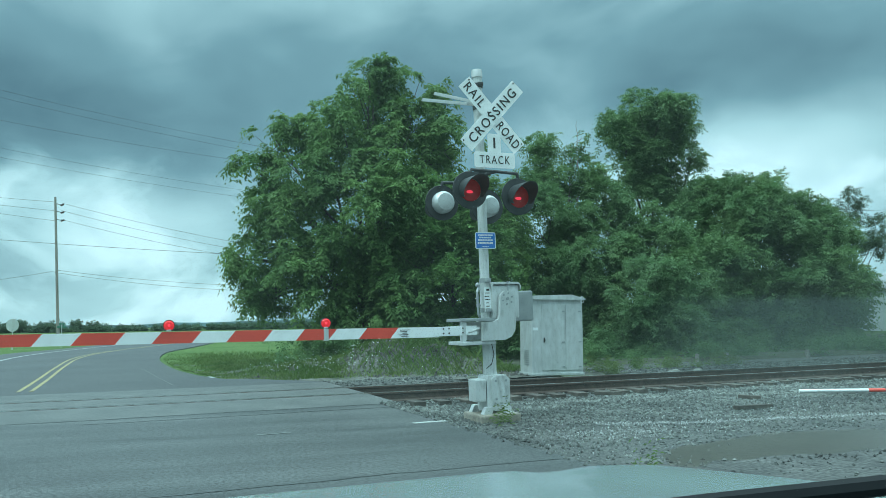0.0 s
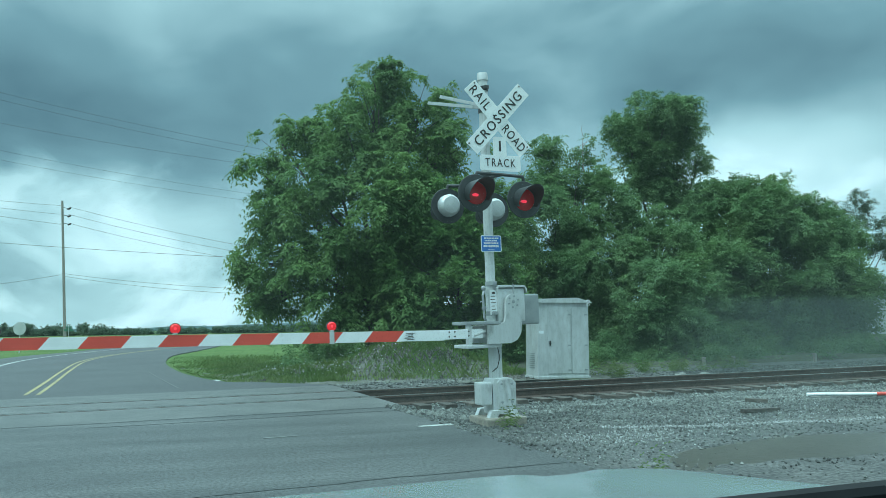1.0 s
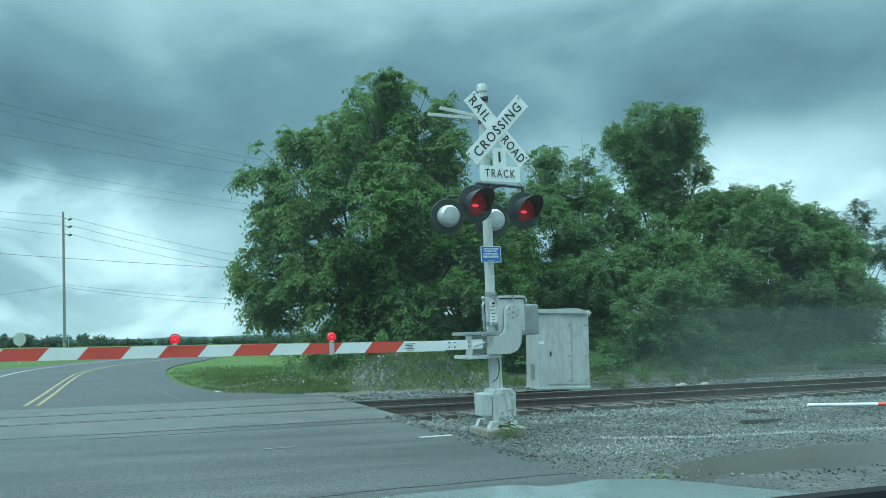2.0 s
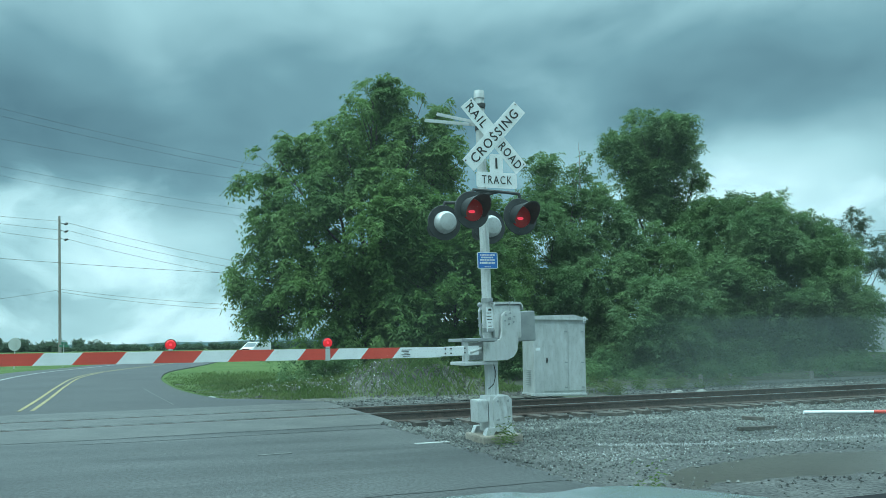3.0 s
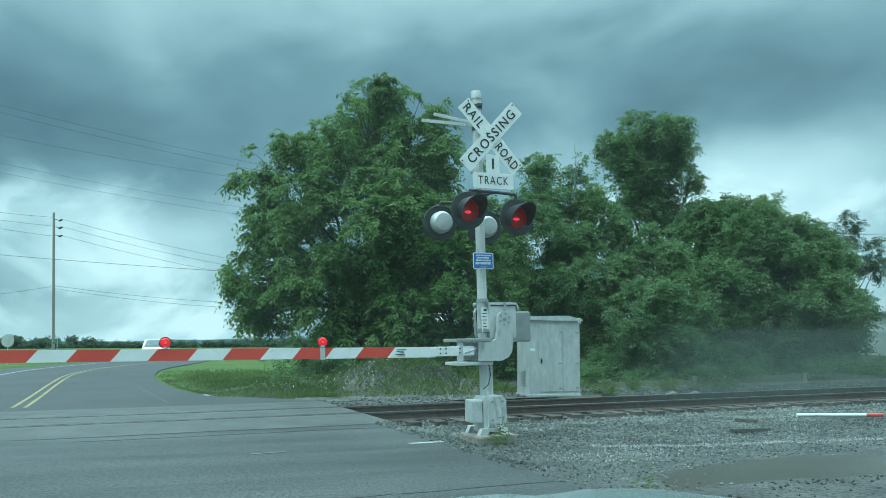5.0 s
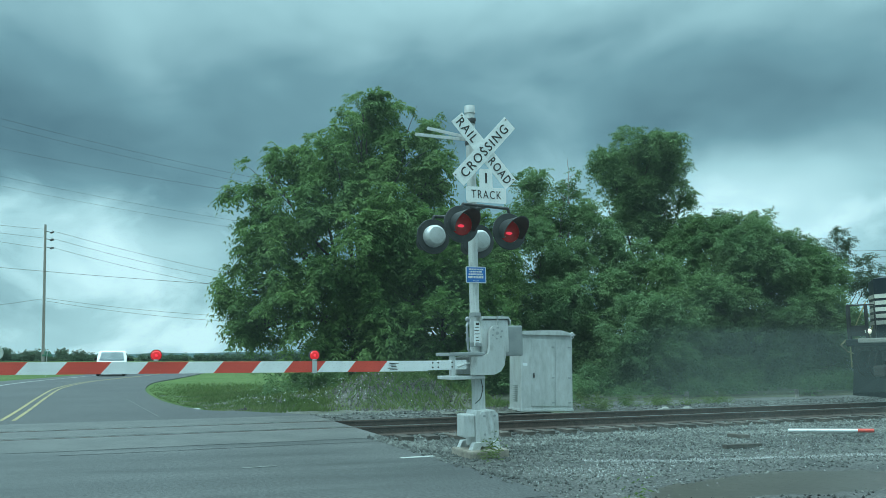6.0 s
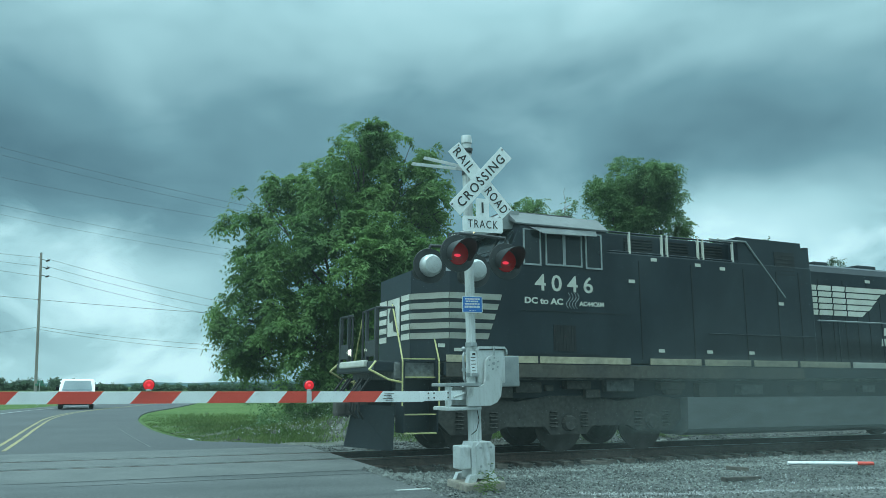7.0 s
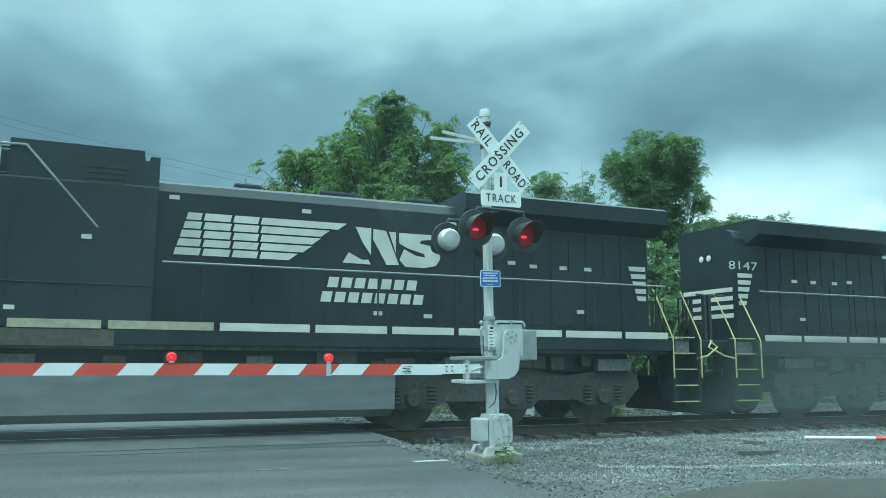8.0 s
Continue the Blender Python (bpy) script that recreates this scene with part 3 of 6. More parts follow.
def build_track():
    m = Matrix.Translation(TRACK_C) @ pose(0, 0, 0, 0, 0, TRACK_TURN)
    tr = thing("railway_track", m, "single railway track of rusty rails on dark wooden ties", "track", kind="structure")
    prof = [(-0.075, -0.175), (0.075, -0.175), (0.075, -0.160), (0.012, -0.135), (0.010, -0.045), (0.036, -0.033), (0.036, -0.006), (0.030, 0.0), (-0.030, 0.0), (-0.036, -0.006), (-0.036, -0.033), (-0.010, -0.045), (-0.012, -0.135), (-0.075, -0.160)]
    for o in (-0.755, 0.755):
        bm = B()
        vs = [[bm.verts.new((s, o + a, b)) for a, b in prof] for s in (-110, -2, 20, 160)]
        for p, q in zip(vs[:-1], vs[1:]):
            for i in range(len(prof)):
                j = (i + 1) % len(prof)
                bm.faces.new((p[i], p[j], q[j], q[i]))
        bm.faces.new(vs[0])
        bm.faces.new(vs[-1][::-1])
        r = part("rail", bm, RAIL_RUST, tr, "rust-brown steel rail")
        bm = B()
        box(bm, (25, o, 0.0025), (270, 0.05, 0.004))
        part("running_surface", bm, RAIL_TOP, r, "polished rail head")
    bm = B()
    box(bm, (0, 0, -0.255), (0.23, 2.6, 0.18), 0.012)
    me = finish("tie", bm, TIE)
    for i in range(110):
        t = new("tie", me)
        t.parent = tr
        t.matrix_basis = pose(-1.5 + i * 0.5 + random.uniform(-0.03, 0.03), random.uniform(-0.05, 0.05), random.uniform(-0.01, 0.012), 0, 0, random.uniform(-1.5, 1.5))
    bm = B()
    for i in range(200):
        box(bm, (53.7 + i * 0.5, 0, -0.255), (0.23, 2.6, 0.18))
    for i in range(190):
        box(bm, (-15.4 - i * 0.5, 0, -0.255), (0.23, 2.6, 0.18))
    tagged(part("far_ties", bm, TIE, tr), kind="stuff")


build_ground()
build_gravel()
build_track()

# ---------------------------------------------------------------- crossing signal and gate


def flasher(parent, x, y, z, facing, lit):
    """A round-backed flashing light; facing -1 looks towards the car's road."""
    m = pose(x, y, z, 90 if facing < 0 else -90, 0, 0)
    fl = part("flasher", (lambda b: (lathe(b, [(0.0, -0.162), (0.12, -0.15), (0.155, -0.10), (0.16, -0.01)], 24), b)[1])(B()), GALV, parent, "grey domed lamp housing", True, m)
    bm = B()
    lathe(bm, [(0.16, -0.012), (0.25, -0.02), (0.255, -0.005), (0.25, 0.006), (0.155, 0.006)], 32)
    part("backing_disc", bm, BLACK_METAL, fl, "black round backing disc", True)
    bm = B()
    lathe(bm, [(0.0, 0.035), (0.06, 0.033), (0.11, 0.025), (0.15, 0.01), (0.155, 0.0)], 24)
    part("lens", bm, RED_LENS, fl, "red glass lens", True)
    # visor: a long hood, cut away below
    bm = B()
    n = 20
    inner, outer = [], []
    for k, r in ((0, 0.160), (1, 0.166)):
        ring = []
        for i in range(n + 1):
            a = radians(-35 + 250 * i / n)
            reach = 0.13 + 0.27 * max(0.0, math.sin(a) * 0.75 + 0.25)
            ring.append((bm.verts.new((r * math.cos(a), r * math.sin(a), 0.0)), bm.verts.new((r * 1.02 * math.cos(a), r * 1.02 * math.sin(a) - 0.02, reach))))
        (inner if k == 0 else outer).extend(ring)
    for ring in (inner, outer):
        for p, q in zip(ring[:-1], ring[1:]):
            bm.faces.new((p[0], q[0], q[1], p[1]))
    for i in range(n):
        bm.faces.new((inner[i][1], inner[i + 1][1], outer[i + 1][1], outer[i][1]))
    part("visor", bm, BLACK_METAL, fl, "black tunnel visor", True)
    if lit:
        bm = B()
        lathe(bm, [(0.0, 0.014), (0.03, 0.011), (0.05, 0.0)], 16, Matrix.Diagonal((1, 0.45, 1, 1)))
        part("led_cluster", bm, RED_GLOW, fl, "glowing red lamp element", True, pose(-0.02, -0.03, 0.032))
    return fl


def crossing_signal():
    sig = thing("crossing_signal", pose(0.62, 10.6, 0, 0, -1.1, TRACK_TURN), "silver railroad crossing mast with crossbuck, red flashers and lowered gate", "crossing signal")
    bm = B()
    lathe(bm, [(0.0, 4.86), (0.072, 4.85), (0.078, 4.80), (0.078, 4.74), (0.066, 4.735)], 18)
    part("mast_cap", bm, SILVER, sig, "", True)
    bm = B()
    prism(bm, [((0.067 - 0.006 * (i % 2)) * math.cos(math.pi * i / 14), (0.067 - 0.006 * (i % 2)) * math.sin(math.pi * i / 14)) for i in range(28)], 0.35, 4.78, axis="z")
    part("mast", bm, SILVER, sig, "aluminium-painted fluted mast", True)
    for z in (4.62, 4.3, 3.98, 3.5, 1.86, 1.45):
        bm = B()
        rod(bm, (0, 0, z - 0.03), (0, 0, z + 0.03), 0.078, 0.078, 16)
        box(bm, (0, -0.10, z), (0.07, 0.06, 0.05), 0.005)
        part("clamp", bm, STEEL_GREY if z < 4 else BLACK_METAL, sig, "", True)
    # crossbuck: two blades with black words
    cy = -0.22
    buck = part("crossbuck", (lambda b: (box(b, (0.10, cy + 0.05, 4.15), (0.10, 0.05, 0.30), 0.01), b)[1])(B()), STEEL_GREY, sig, "white crossbuck reading railroad crossing")
    for ang, txt, yy in ((47, ("CROSSING",), cy - 0.012), (-48, ("RAIL", "ROAD"), cy + 0.004)):
        bm = B()
        box(bm, (0, 0, 0), (1.22, 0.229, 0.006), 0.002)
        mm = pose(0.105, yy, 4.145, 90, 0, 0) @ pose(0, 0, 0, 0, 0, ang)
        bl = part("blade", bm, WHITE, buck, "white reflective blade", False, mm)
        bm = B()
        for a in (-0.585, -0.02, 0.585) if ang > 0 else (-0.58, 0.58):
            rod(bm, (a, 0.075, 0.003), (a, 0.075, 0.012), 0.011, 0.011, 8)
        tagged(part("blade_bolts", bm, BLACK_METAL, bl), kind="stuff")
        if len(txt) == 1:
            letters(txt[0], 0.135, BLACK_SIGN, bl, pose(0, 0, 0.006), width=1.02, space=1.22, bold=0.0012)
        else:
            letters(txt[0], 0.135, BLACK_SIGN, bl, pose(-0.375, 0, 0.006), width=0.37, space=1.22, bold=0.0012)
            letters(txt[1], 0.135, BLACK_SIGN, bl, pose(0.36, 0, 0.006), width=0.42, space=1.2, bold=0.0012)
    # count of tracks
    bm = B()
    poly = [(-0.31, -0.11), (-0.29, -0.13), (0.29, -0.13), (0.31, -0.11), (0.31, 0.07), (0.29, 0.09), (0.10, 0.09), (0.10, 0.33), (0.08, 0.35), (-0.08, 0.35), (-0.10, 0.33), (-0.10, 0.09), (-0.29, 0.09), (-0.31, 0.07)]
    prism(bm, [(x + 0.12, z + 3.535) for x, z in poly], cy - 0.006, cy + 0.001)
    ts = part("track_count_sign", bm, WHITE, sig, "white sign counting one track")
    letters("TRACK", 0.115, BLACK_SIGN, ts, pose(0.12, cy - 0.009, 3.52, 90, 0, 0), width=0.46, space=1.25)
    letters("1", 0.15, BLACK_SIGN, ts, pose(0.12, cy - 0.009, 3.755, 90, 0, 0), width=0.03)
    # second crossbuck on the far side, seen edge on
    for z, tilt, xx, ln in ((4.37, 0.5, -0.42, 0.80), (4.44, 7, -0.33, 0.62)):
        bm = B()
        box(bm, (0, 0, 0), (ln, 0.012, 0.045), 0.002)
        box(bm, (0, 0.02, 0.0), (ln, 0.04, 0.010), 0.002)
        part("side_bracket", bm, SILVER, sig, "pale metal bracket", m=pose(xx, 0.05, z, 0, tilt, 0))
    # flashers on their crossarm
    bm = B()
    pipe(bm, [(0.0, -0.10, 3.33), (0.08, -0.34, 3.33), (0.36, -0.40, 3.30), (0.38, -0.40, 3.20)], 0.022)
    pipe(bm, [(0.08, -0.34, 3.33), (-0.32, -0.40, 3.33), (-0.36, -0.40, 3.26)], 0.022)
    pipe(bm, [(0, 0.08, 3.34), (-0.10, 0.42, 3.30), (-0.40, 0.45, 3.30), (-0.43, 0.45, 3.20)], 0.022)
    pipe(bm, [(-0.10, 0.42, 3.30), (0.26, 0.45, 3.26), (0.29, 0.45, 3.15)], 0.022)
    bmesh.ops.create_cube(bm, size=0.16, matrix=Matrix.Translation((0, 0, 3.32)))
    part("light_crossarm", bm, BLACK_METAL, sig, "black crossarm for the lights", True)
    flasher(sig, -0.36, -0.42, 3.05, -1, True)
    flasher(sig, 0.36, -0.42, 2.98, -1, True)
    flasher(sig, -0.43, 0.42, 3.00, 1, False)
    flasher(sig, 0.28, 0.42, 2.96, 1, False)
    # notice plate, unreadable small print as bars
    bm = B()
    prism(bm, [(-0.155, -0.10), (-0.14, -0.115), (0.14, -0.115), (0.155, -0.10), (0.155, 0.10), (0.14, 0.115), (-0.14, 0.115), (-0.155, 0.10)], -0.003, 0.003)
    plate = part("notice_plate", bm, WHITE, sig, "blue emergency notice with white print", m=pose(0.0, -0.075, 2.41))
    bm = B()
    box(bm, (0, -0.004, 0), (0.285, 0.003, 0.205), 0.001)
    part("blue_field", bm, BLUE, plate)
    for i, (z, w, h) in enumerate(((0.075, 0.22, 0.02), (0.042, 0.20, 0.02), (0.006, 0.23, 0.022), (-0.034, 0.24, 0.03), (-0.085, 0.10, 0.008))):
        bm = B()
        x = -w / 2
        while x < w / 2 - 0.012:
            wd = random.uniform(0.012, 0.03)
            box(bm, (x + wd / 2, -0.0065, z), (wd, 0.002, h))
            x += wd + 0.006
        part("print_bar", bm, WHITE, plate)
    # gate mechanism: box, curved cheek arms, mounting plates
    bm = B()
    box(bm, (0.26, 0.10, 1.56), (0.42, 0.42, 0.46), 0.03)
    mech = part("gate_mechanism", bm, SILVER, sig, "silver gate drive housing", True)
    bm = B()
    prism(bm, [(0.04, 1.74), (0.06, 1.80), (0.46, 1.80), (0.49, 1.72), (0.49, 1.78), (0.45, 1.83), (0.07, 1.835), (0.03, 1.79)], -0.14, 0.33)
    part("housing_lid", bm, SILVER, mech)
    bm = B()
    rod(bm, (0.27, -0.16, 1.84), (0.27, -0.16, 1.68), 0.012)
    part("lid_hasp", bm, STEEL_GREY, mech)
    for y0, y1 in ((-0.20, -0.14), (0.34, 0.40)):
        bm = B()
        cheek = []
        for i in range(9):
            a = radians(180 - 22.5 * i)
            cheek.append((0.24 + 0.11 * math.cos(a), 1.60 + 0.11 * math.sin(a)))
        cheek += [(0.36, 1.40), (0.36, 1.28), (0.34, 1.16), (0.28, 1.08), (0.18, 1.04), (-0.15, 1.04), (-0.15, 1.29), (0.02, 1.29), (0.10, 1.33), (0.125, 1.42)]
        prism(bm, cheek, y0, y1)
        ck = part("arm_cheek", bm, SILVER, sig, "curved silver casting that carries the gate arm")
        bm = B()
        rod(bm, (0.24, y0 - 0.012, 1.60), (0.24, y0, 1.60), 0.022, 0.022, 10)
        for i in range(6):
            a = radians(60 * i + 20)
            rod(bm, (0.24 + 0.075 * math.cos(a), y0 - 0.012, 1.60 + 0.075 * math.sin(a)), (0.24 + 0.075 * math.cos(a), y0, 1.60 + 0.075 * math.sin(a)), 0.013, 0.013, 6)
        tagged(part("bolt_circle", bm, STEEL_GREY, ck), kind="stuff")
    for z, x0 in ((1.325, -0.46), (1.01, -0.44)):
        bm = B()
        box(bm, ((x0 + 0.06) / 2, 0.08, z), (0.06 - x0, 0.50, 0.045), 0.008)
        part("mounting_plate", bm, STEEL_GREY if z > 1.2 else SILVER, sig, "steel mounting plate")
    bm = B()
    box(bm, (-0.40, -0.10, 1.16), (0.05, 0.10, 0.34), 0.006)
    box(bm, (-0.20, -0.06, 1.18), (0.40, 0.10, 0.09), 0.01)
    rod(bm, (-0.34, -0.14, 1.16), (-0.16, -0.13, 1.21), 0.018)
    part("arm_socket", bm, SILVER, sig, "bolted socket of the gate arm")
    # counterweights behind
    bm = B()
    box(bm, (0.72, 0.36, 1.50), (0.42, 0.05, 0.44), 0.02)
    lathe(bm, [(0.0, 0.03), (0.12, 0.03), (0.14, 0.0), (0.14, -0.04)], 16, pose(0.50, 0.33, 1.58, 90, 0, 0))
    part("counterweight", bm, STEEL_GREY, sig, "grey counterweight plates")
    # conduit and label on the mast
    bm = B()
    pipe(bm, [(0.10, 0.02, 0.55), (0.10, 0.02, 1.00), (0.04, -0.02, 1.30)], 0.035, 10)
    part("conduit", bm, SILVER, sig, "flexible conduit")
    bm = B()
    pipe(bm, [(0.03, -0.07, 1.02), (0.05, -0.10, 0.85), (0.01, -0.10, 0.72), (-0.06, -0.08, 0.66)], 0.006, 6)
    part("cable", bm, RUBBER, sig, "thin black cable")
    bm = B()
    box(bm, (0.0, -0.072, 1.60), (0.10, 0.004, 0.34))
    lb = part("stencil_label", bm, WHITE, sig, "white label with black print")
    for i in range(7):
        bm = B()
        box(bm, (random.uniform(-0.01, 0.01), -0.0755, 1.73 - 0.045 * i), (random.uniform(0.04, 0.075), 0.002, 0.028 if i < 1 else 0.010))
        part("print_bar", bm, BLACK_SIGN, lb)
    bm = B()
    pipe(bm, [(-0.10, -0.02, 1.80), (-0.15, -0.06, 1.70), (-0.14, -0.06, 1.40), (-0.10, -0.02, 1.36)], 0.018)
    for z in (1.80, 1.52):
        s = bmesh.ops.create_uvsphere(bm, u_segments=8, v_segments=6, radius=0.035)
        place(bm, s["verts"], Matrix.Translation((-0.13, -0.04, z)))
    part("side_linkage", bm, STEEL_GREY, sig, "", True)
    # junction box and foot
    bm = B()
    prism(bm, [(-0.12, 0.10), (0.20, 0.10), (0.20, 0.50), (0.17, 0.57), (-0.09, 0.57), (-0.12, 0.50)], -0.20, 0.12)
    jb = part("junction_box", bm, SILVER, sig, "cast silver junction base")
    bm = B()
    prism(bm, [(-0.06, 0.17), (-0.02, 0.22), (0.02, 0.19), (0.06, 0.22), (0.10, 0.19), (0.14, 0.22), (0.18, 0.18), (0.21, 0.24), (0.21, 0.52), (0.16, 0.56), (-0.02, 0.56), (-0.06, 0.52)], -0.225, -0.20)
    cover = part("cover", bm, SILVER, jb)
    bm = B()
    for x in (0.0, 0.15):
        for z in (0.26, 0.50):
            rod(bm, (x, -0.24, z), (x, -0.225, z), 0.016, 0.016, 8)
    tagged(part("cover_bolts", bm, STEEL_GREY, cover), kind="stuff")
    bm = B()
    box(bm, (-0.21, -0.08, 0.38), (0.16, 0.24, 0.30), 0.02)
    part("side_box", bm, SILVER, jb)
    for x in (-0.16, 0.18):
        for y in (-0.22, 0.16):
            bm = B()
            prism(bm, [(x - 0.06, 0.06), (x + 0.06, 0.06), (x * 0.7 + 0.06, 0.16), (x * 0.7 - 0.06, 0.16)], y - 0.05, y + 0.05)
            part("foot", bm, SILVER, jb)
    bm = B()
    box(bm, (0.0, -0.06, -0.03), (0.58, 0.62, 0.20), 0.025)
    part("foundation", bm, CONCRETE, sig, "weathered concrete footing")
    # gate arm, striped, with three lamps
    arm = part("gate_arm", (lambda b: (box(b, (-0.52, -0.13, 1.185), (0.62, 0.03, 0.125), 0.004), b)[1])(B()), WHITE, sig, "red and white striped gate arm, lowered")
    edges = [0.788, 1.21, 1.60, 2.01, 2.40, 2.84, 3.23, 3.67, 4.06, 4.51, 4.90, 5.34, 5.74, 6.15, 6.55, 6.96]

    def piece(a, b, material):
        bm = B()
        h, sl = 0.068, 0.055
        prism(bm, [(-a - sl, -h), (-a + sl, h), (-b + sl, h), (-b - sl, -h)], -0.012, 0.012)
        part("stripe", bm, material, arm, "", m=pose(-1.014, -0.13, 1.185, 0, 1.1, 0))
    off = 0.42
    piece(-0.30, edges[0] - off, WHITE)
    for i in range(len(edges) - 1):
        piece(edges[i] - off, edges[i + 1] - off, RED if i % 2 == 0 else WHITE)
    bm = B()
    for x in (-0.42, -0.62, -0.70):
        for z in (1.16, 1.22):
            rod(bm, (x, -0.155, z), (x, -0.142, z), 0.011, 0.011, 6)
    tagged(part("arm_bolts", bm, BLACK_METAL, arm), kind="stuff")
    for i in range(5):
        bm = B()
        box(bm, (-1.24 - 0.02 * (i % 2), -0.1445, 1.225 - 0.02 * i), (0.13 - 0.03 * (i % 3), 0.002, 0.008))
        part("print_bar", bm, BLACK_SIGN, arm)
    for x, lit in ((2.28, True), (4.13, True), (5.97, True)):
        bm = B()
        if x < 3:
            box(bm, (-x, -0.13, 1.18), (0.06, 0.05, 0.15), 0.005)
        rod(bm, (-x, -0.13, 1.26), (-x, -0.13, 1.28), 0.03)
        lift = 0.019 * (x - 1.0)
        lt = part("arm_lamp", bm, GALV, arm, "red lamp on the gate arm", m=pose(0, 0, lift))
        bm = B()
        lathe(bm, [(0.0, 0.03), (0.045, 0.025), (0.060, 0.01), (0.063, 0.0), (0.060, -0.03), (0.0, -0.035)], 18, pose(-x, -0.13, 1.325, 90, 0, 0))
        part("lens", bm, RED_GLOW2, lt, "", True)
        bm = B()
        lathe(bm, [(0.060, 0.012), (0.068, 0.012), (0.068, -0.03), (0.060, -0.03)], 18, pose(-x, -0.13, 1.325, 90, 0, 0))
        part("lamp_rim", bm, BLACK_METAL, lt, "dark rim", True)
        bm = B()
        lathe(bm, [(0.0, 0.036), (0.012, 0.034), (0.016, 0.028)], 12, pose(-x, -0.13, 1.325, 90, 0, 0))
        part("led_cluster", bm, RED_GLOW, lt, "glowing red lamp element", True)
    return sig




def signal_cabinet():
    m = pose(2.70, 19.35, -0.03, 0, 0.9, 15)
    cab = thing("signal_cabinet", m, "tall galvanised steel signal equipment cabinet with double doors", "cabinet")
    bm = B()
    box(bm, (0, 0, 0.92), (1.36, 0.80, 1.84), 0.012)
    part("body", bm, GALV, cab)
    bm = B()
    prism(bm, [(-0.74, 1.84), (0.74, 1.84), (0.74, 1.87), (0.35, 1.97), (-0.74, 1.93)], -0.47, 0.46)
    part("roof", bm, GALV, cab, "sloping sheet-metal roof")
    bm = B()
    box(bm, (0, 0, 0.02), (1.40, 0.84, 0.06), 0.008)
    part("base", bm, GALV, cab)
    for x, w in ((-0.12, 0.60), (0.42, 0.40)):
        bm = B()
        box(bm, (x, -0.408, 0.92), (w, 0.018, 1.62), 0.006)
        d = part("door", bm, GALV, cab, "riveted cabinet door")
        for z in (0.20, 0.80, 1.55):
            bm = B()
            box(bm, (x + w / 2 - 0.03, -0.425, z), (0.07, 0.02, 0.03), 0.004)
            part("hinge", bm, STEEL_GREY, d)
    bm = B()
    box(bm, (-0.36, -0.43, 0.85), (0.03, 0.03, 0.12), 0.005)
    rod(bm, (-0.36, -0.46, 0.85), (-0.36, -0.42, 0.85), 0.02)
    part("handle", bm, BLACK_METAL, cab, "dark latch handle")
    bm = B()
    for z in (1.84,):
        lathe(bm, [(0.03, -0.01), (0.045, 0.0), (0.03, 0.01)], 12, pose(0.64, -0.48, 1.80, 90, 0, 0))
        lathe(bm, [(0.03, -0.01), (0.045, 0.0), (0.03, 0.01)], 12, pose(0.64, -0.48, 1.88, 90, 0, 0))
    part("lifting_eye", bm, WHITE, cab)
    for i in range(8):
        bm = B()
        box(bm, (-0.692, -0.05, 0.25 + i * 0.05), (0.02, 0.30, 0.014))
        part("vent_slat", bm, STEEL_GREY, cab)
    for x, z, w, h in ((-0.58, 1.12, 0.12, 0.07), (-0.30, 1.02, 0.07, 0.03)):
        bm = B()
        box(bm, (x, -0.405, z), (w, 0.006, h))
        part("label_plate", bm, WHITE, cab)


# ---------------------------------------------------------------- trees


def limb(bm, a, b, r0, r1, wob=0.15, n=5, seg=8):
    pts = []
    a, b = Vector(a), Vector(b)
    for i in range(n + 1):
        t = i / n
        p = a.lerp(b, t)
        if 0 < i < n:
            p += Vector((random.uniform(-wob, wob), random.uniform(-wob, wob), random.uniform(-wob, wob) * 0.5))
        pts.append(p)
    for i in range(n):
        rod(bm, pts[i], pts[i + 1], r0 + (r1 - r0) * i / n, r0 + (r1 - r0) * (i + 1) / n, seg, False)
    return pts


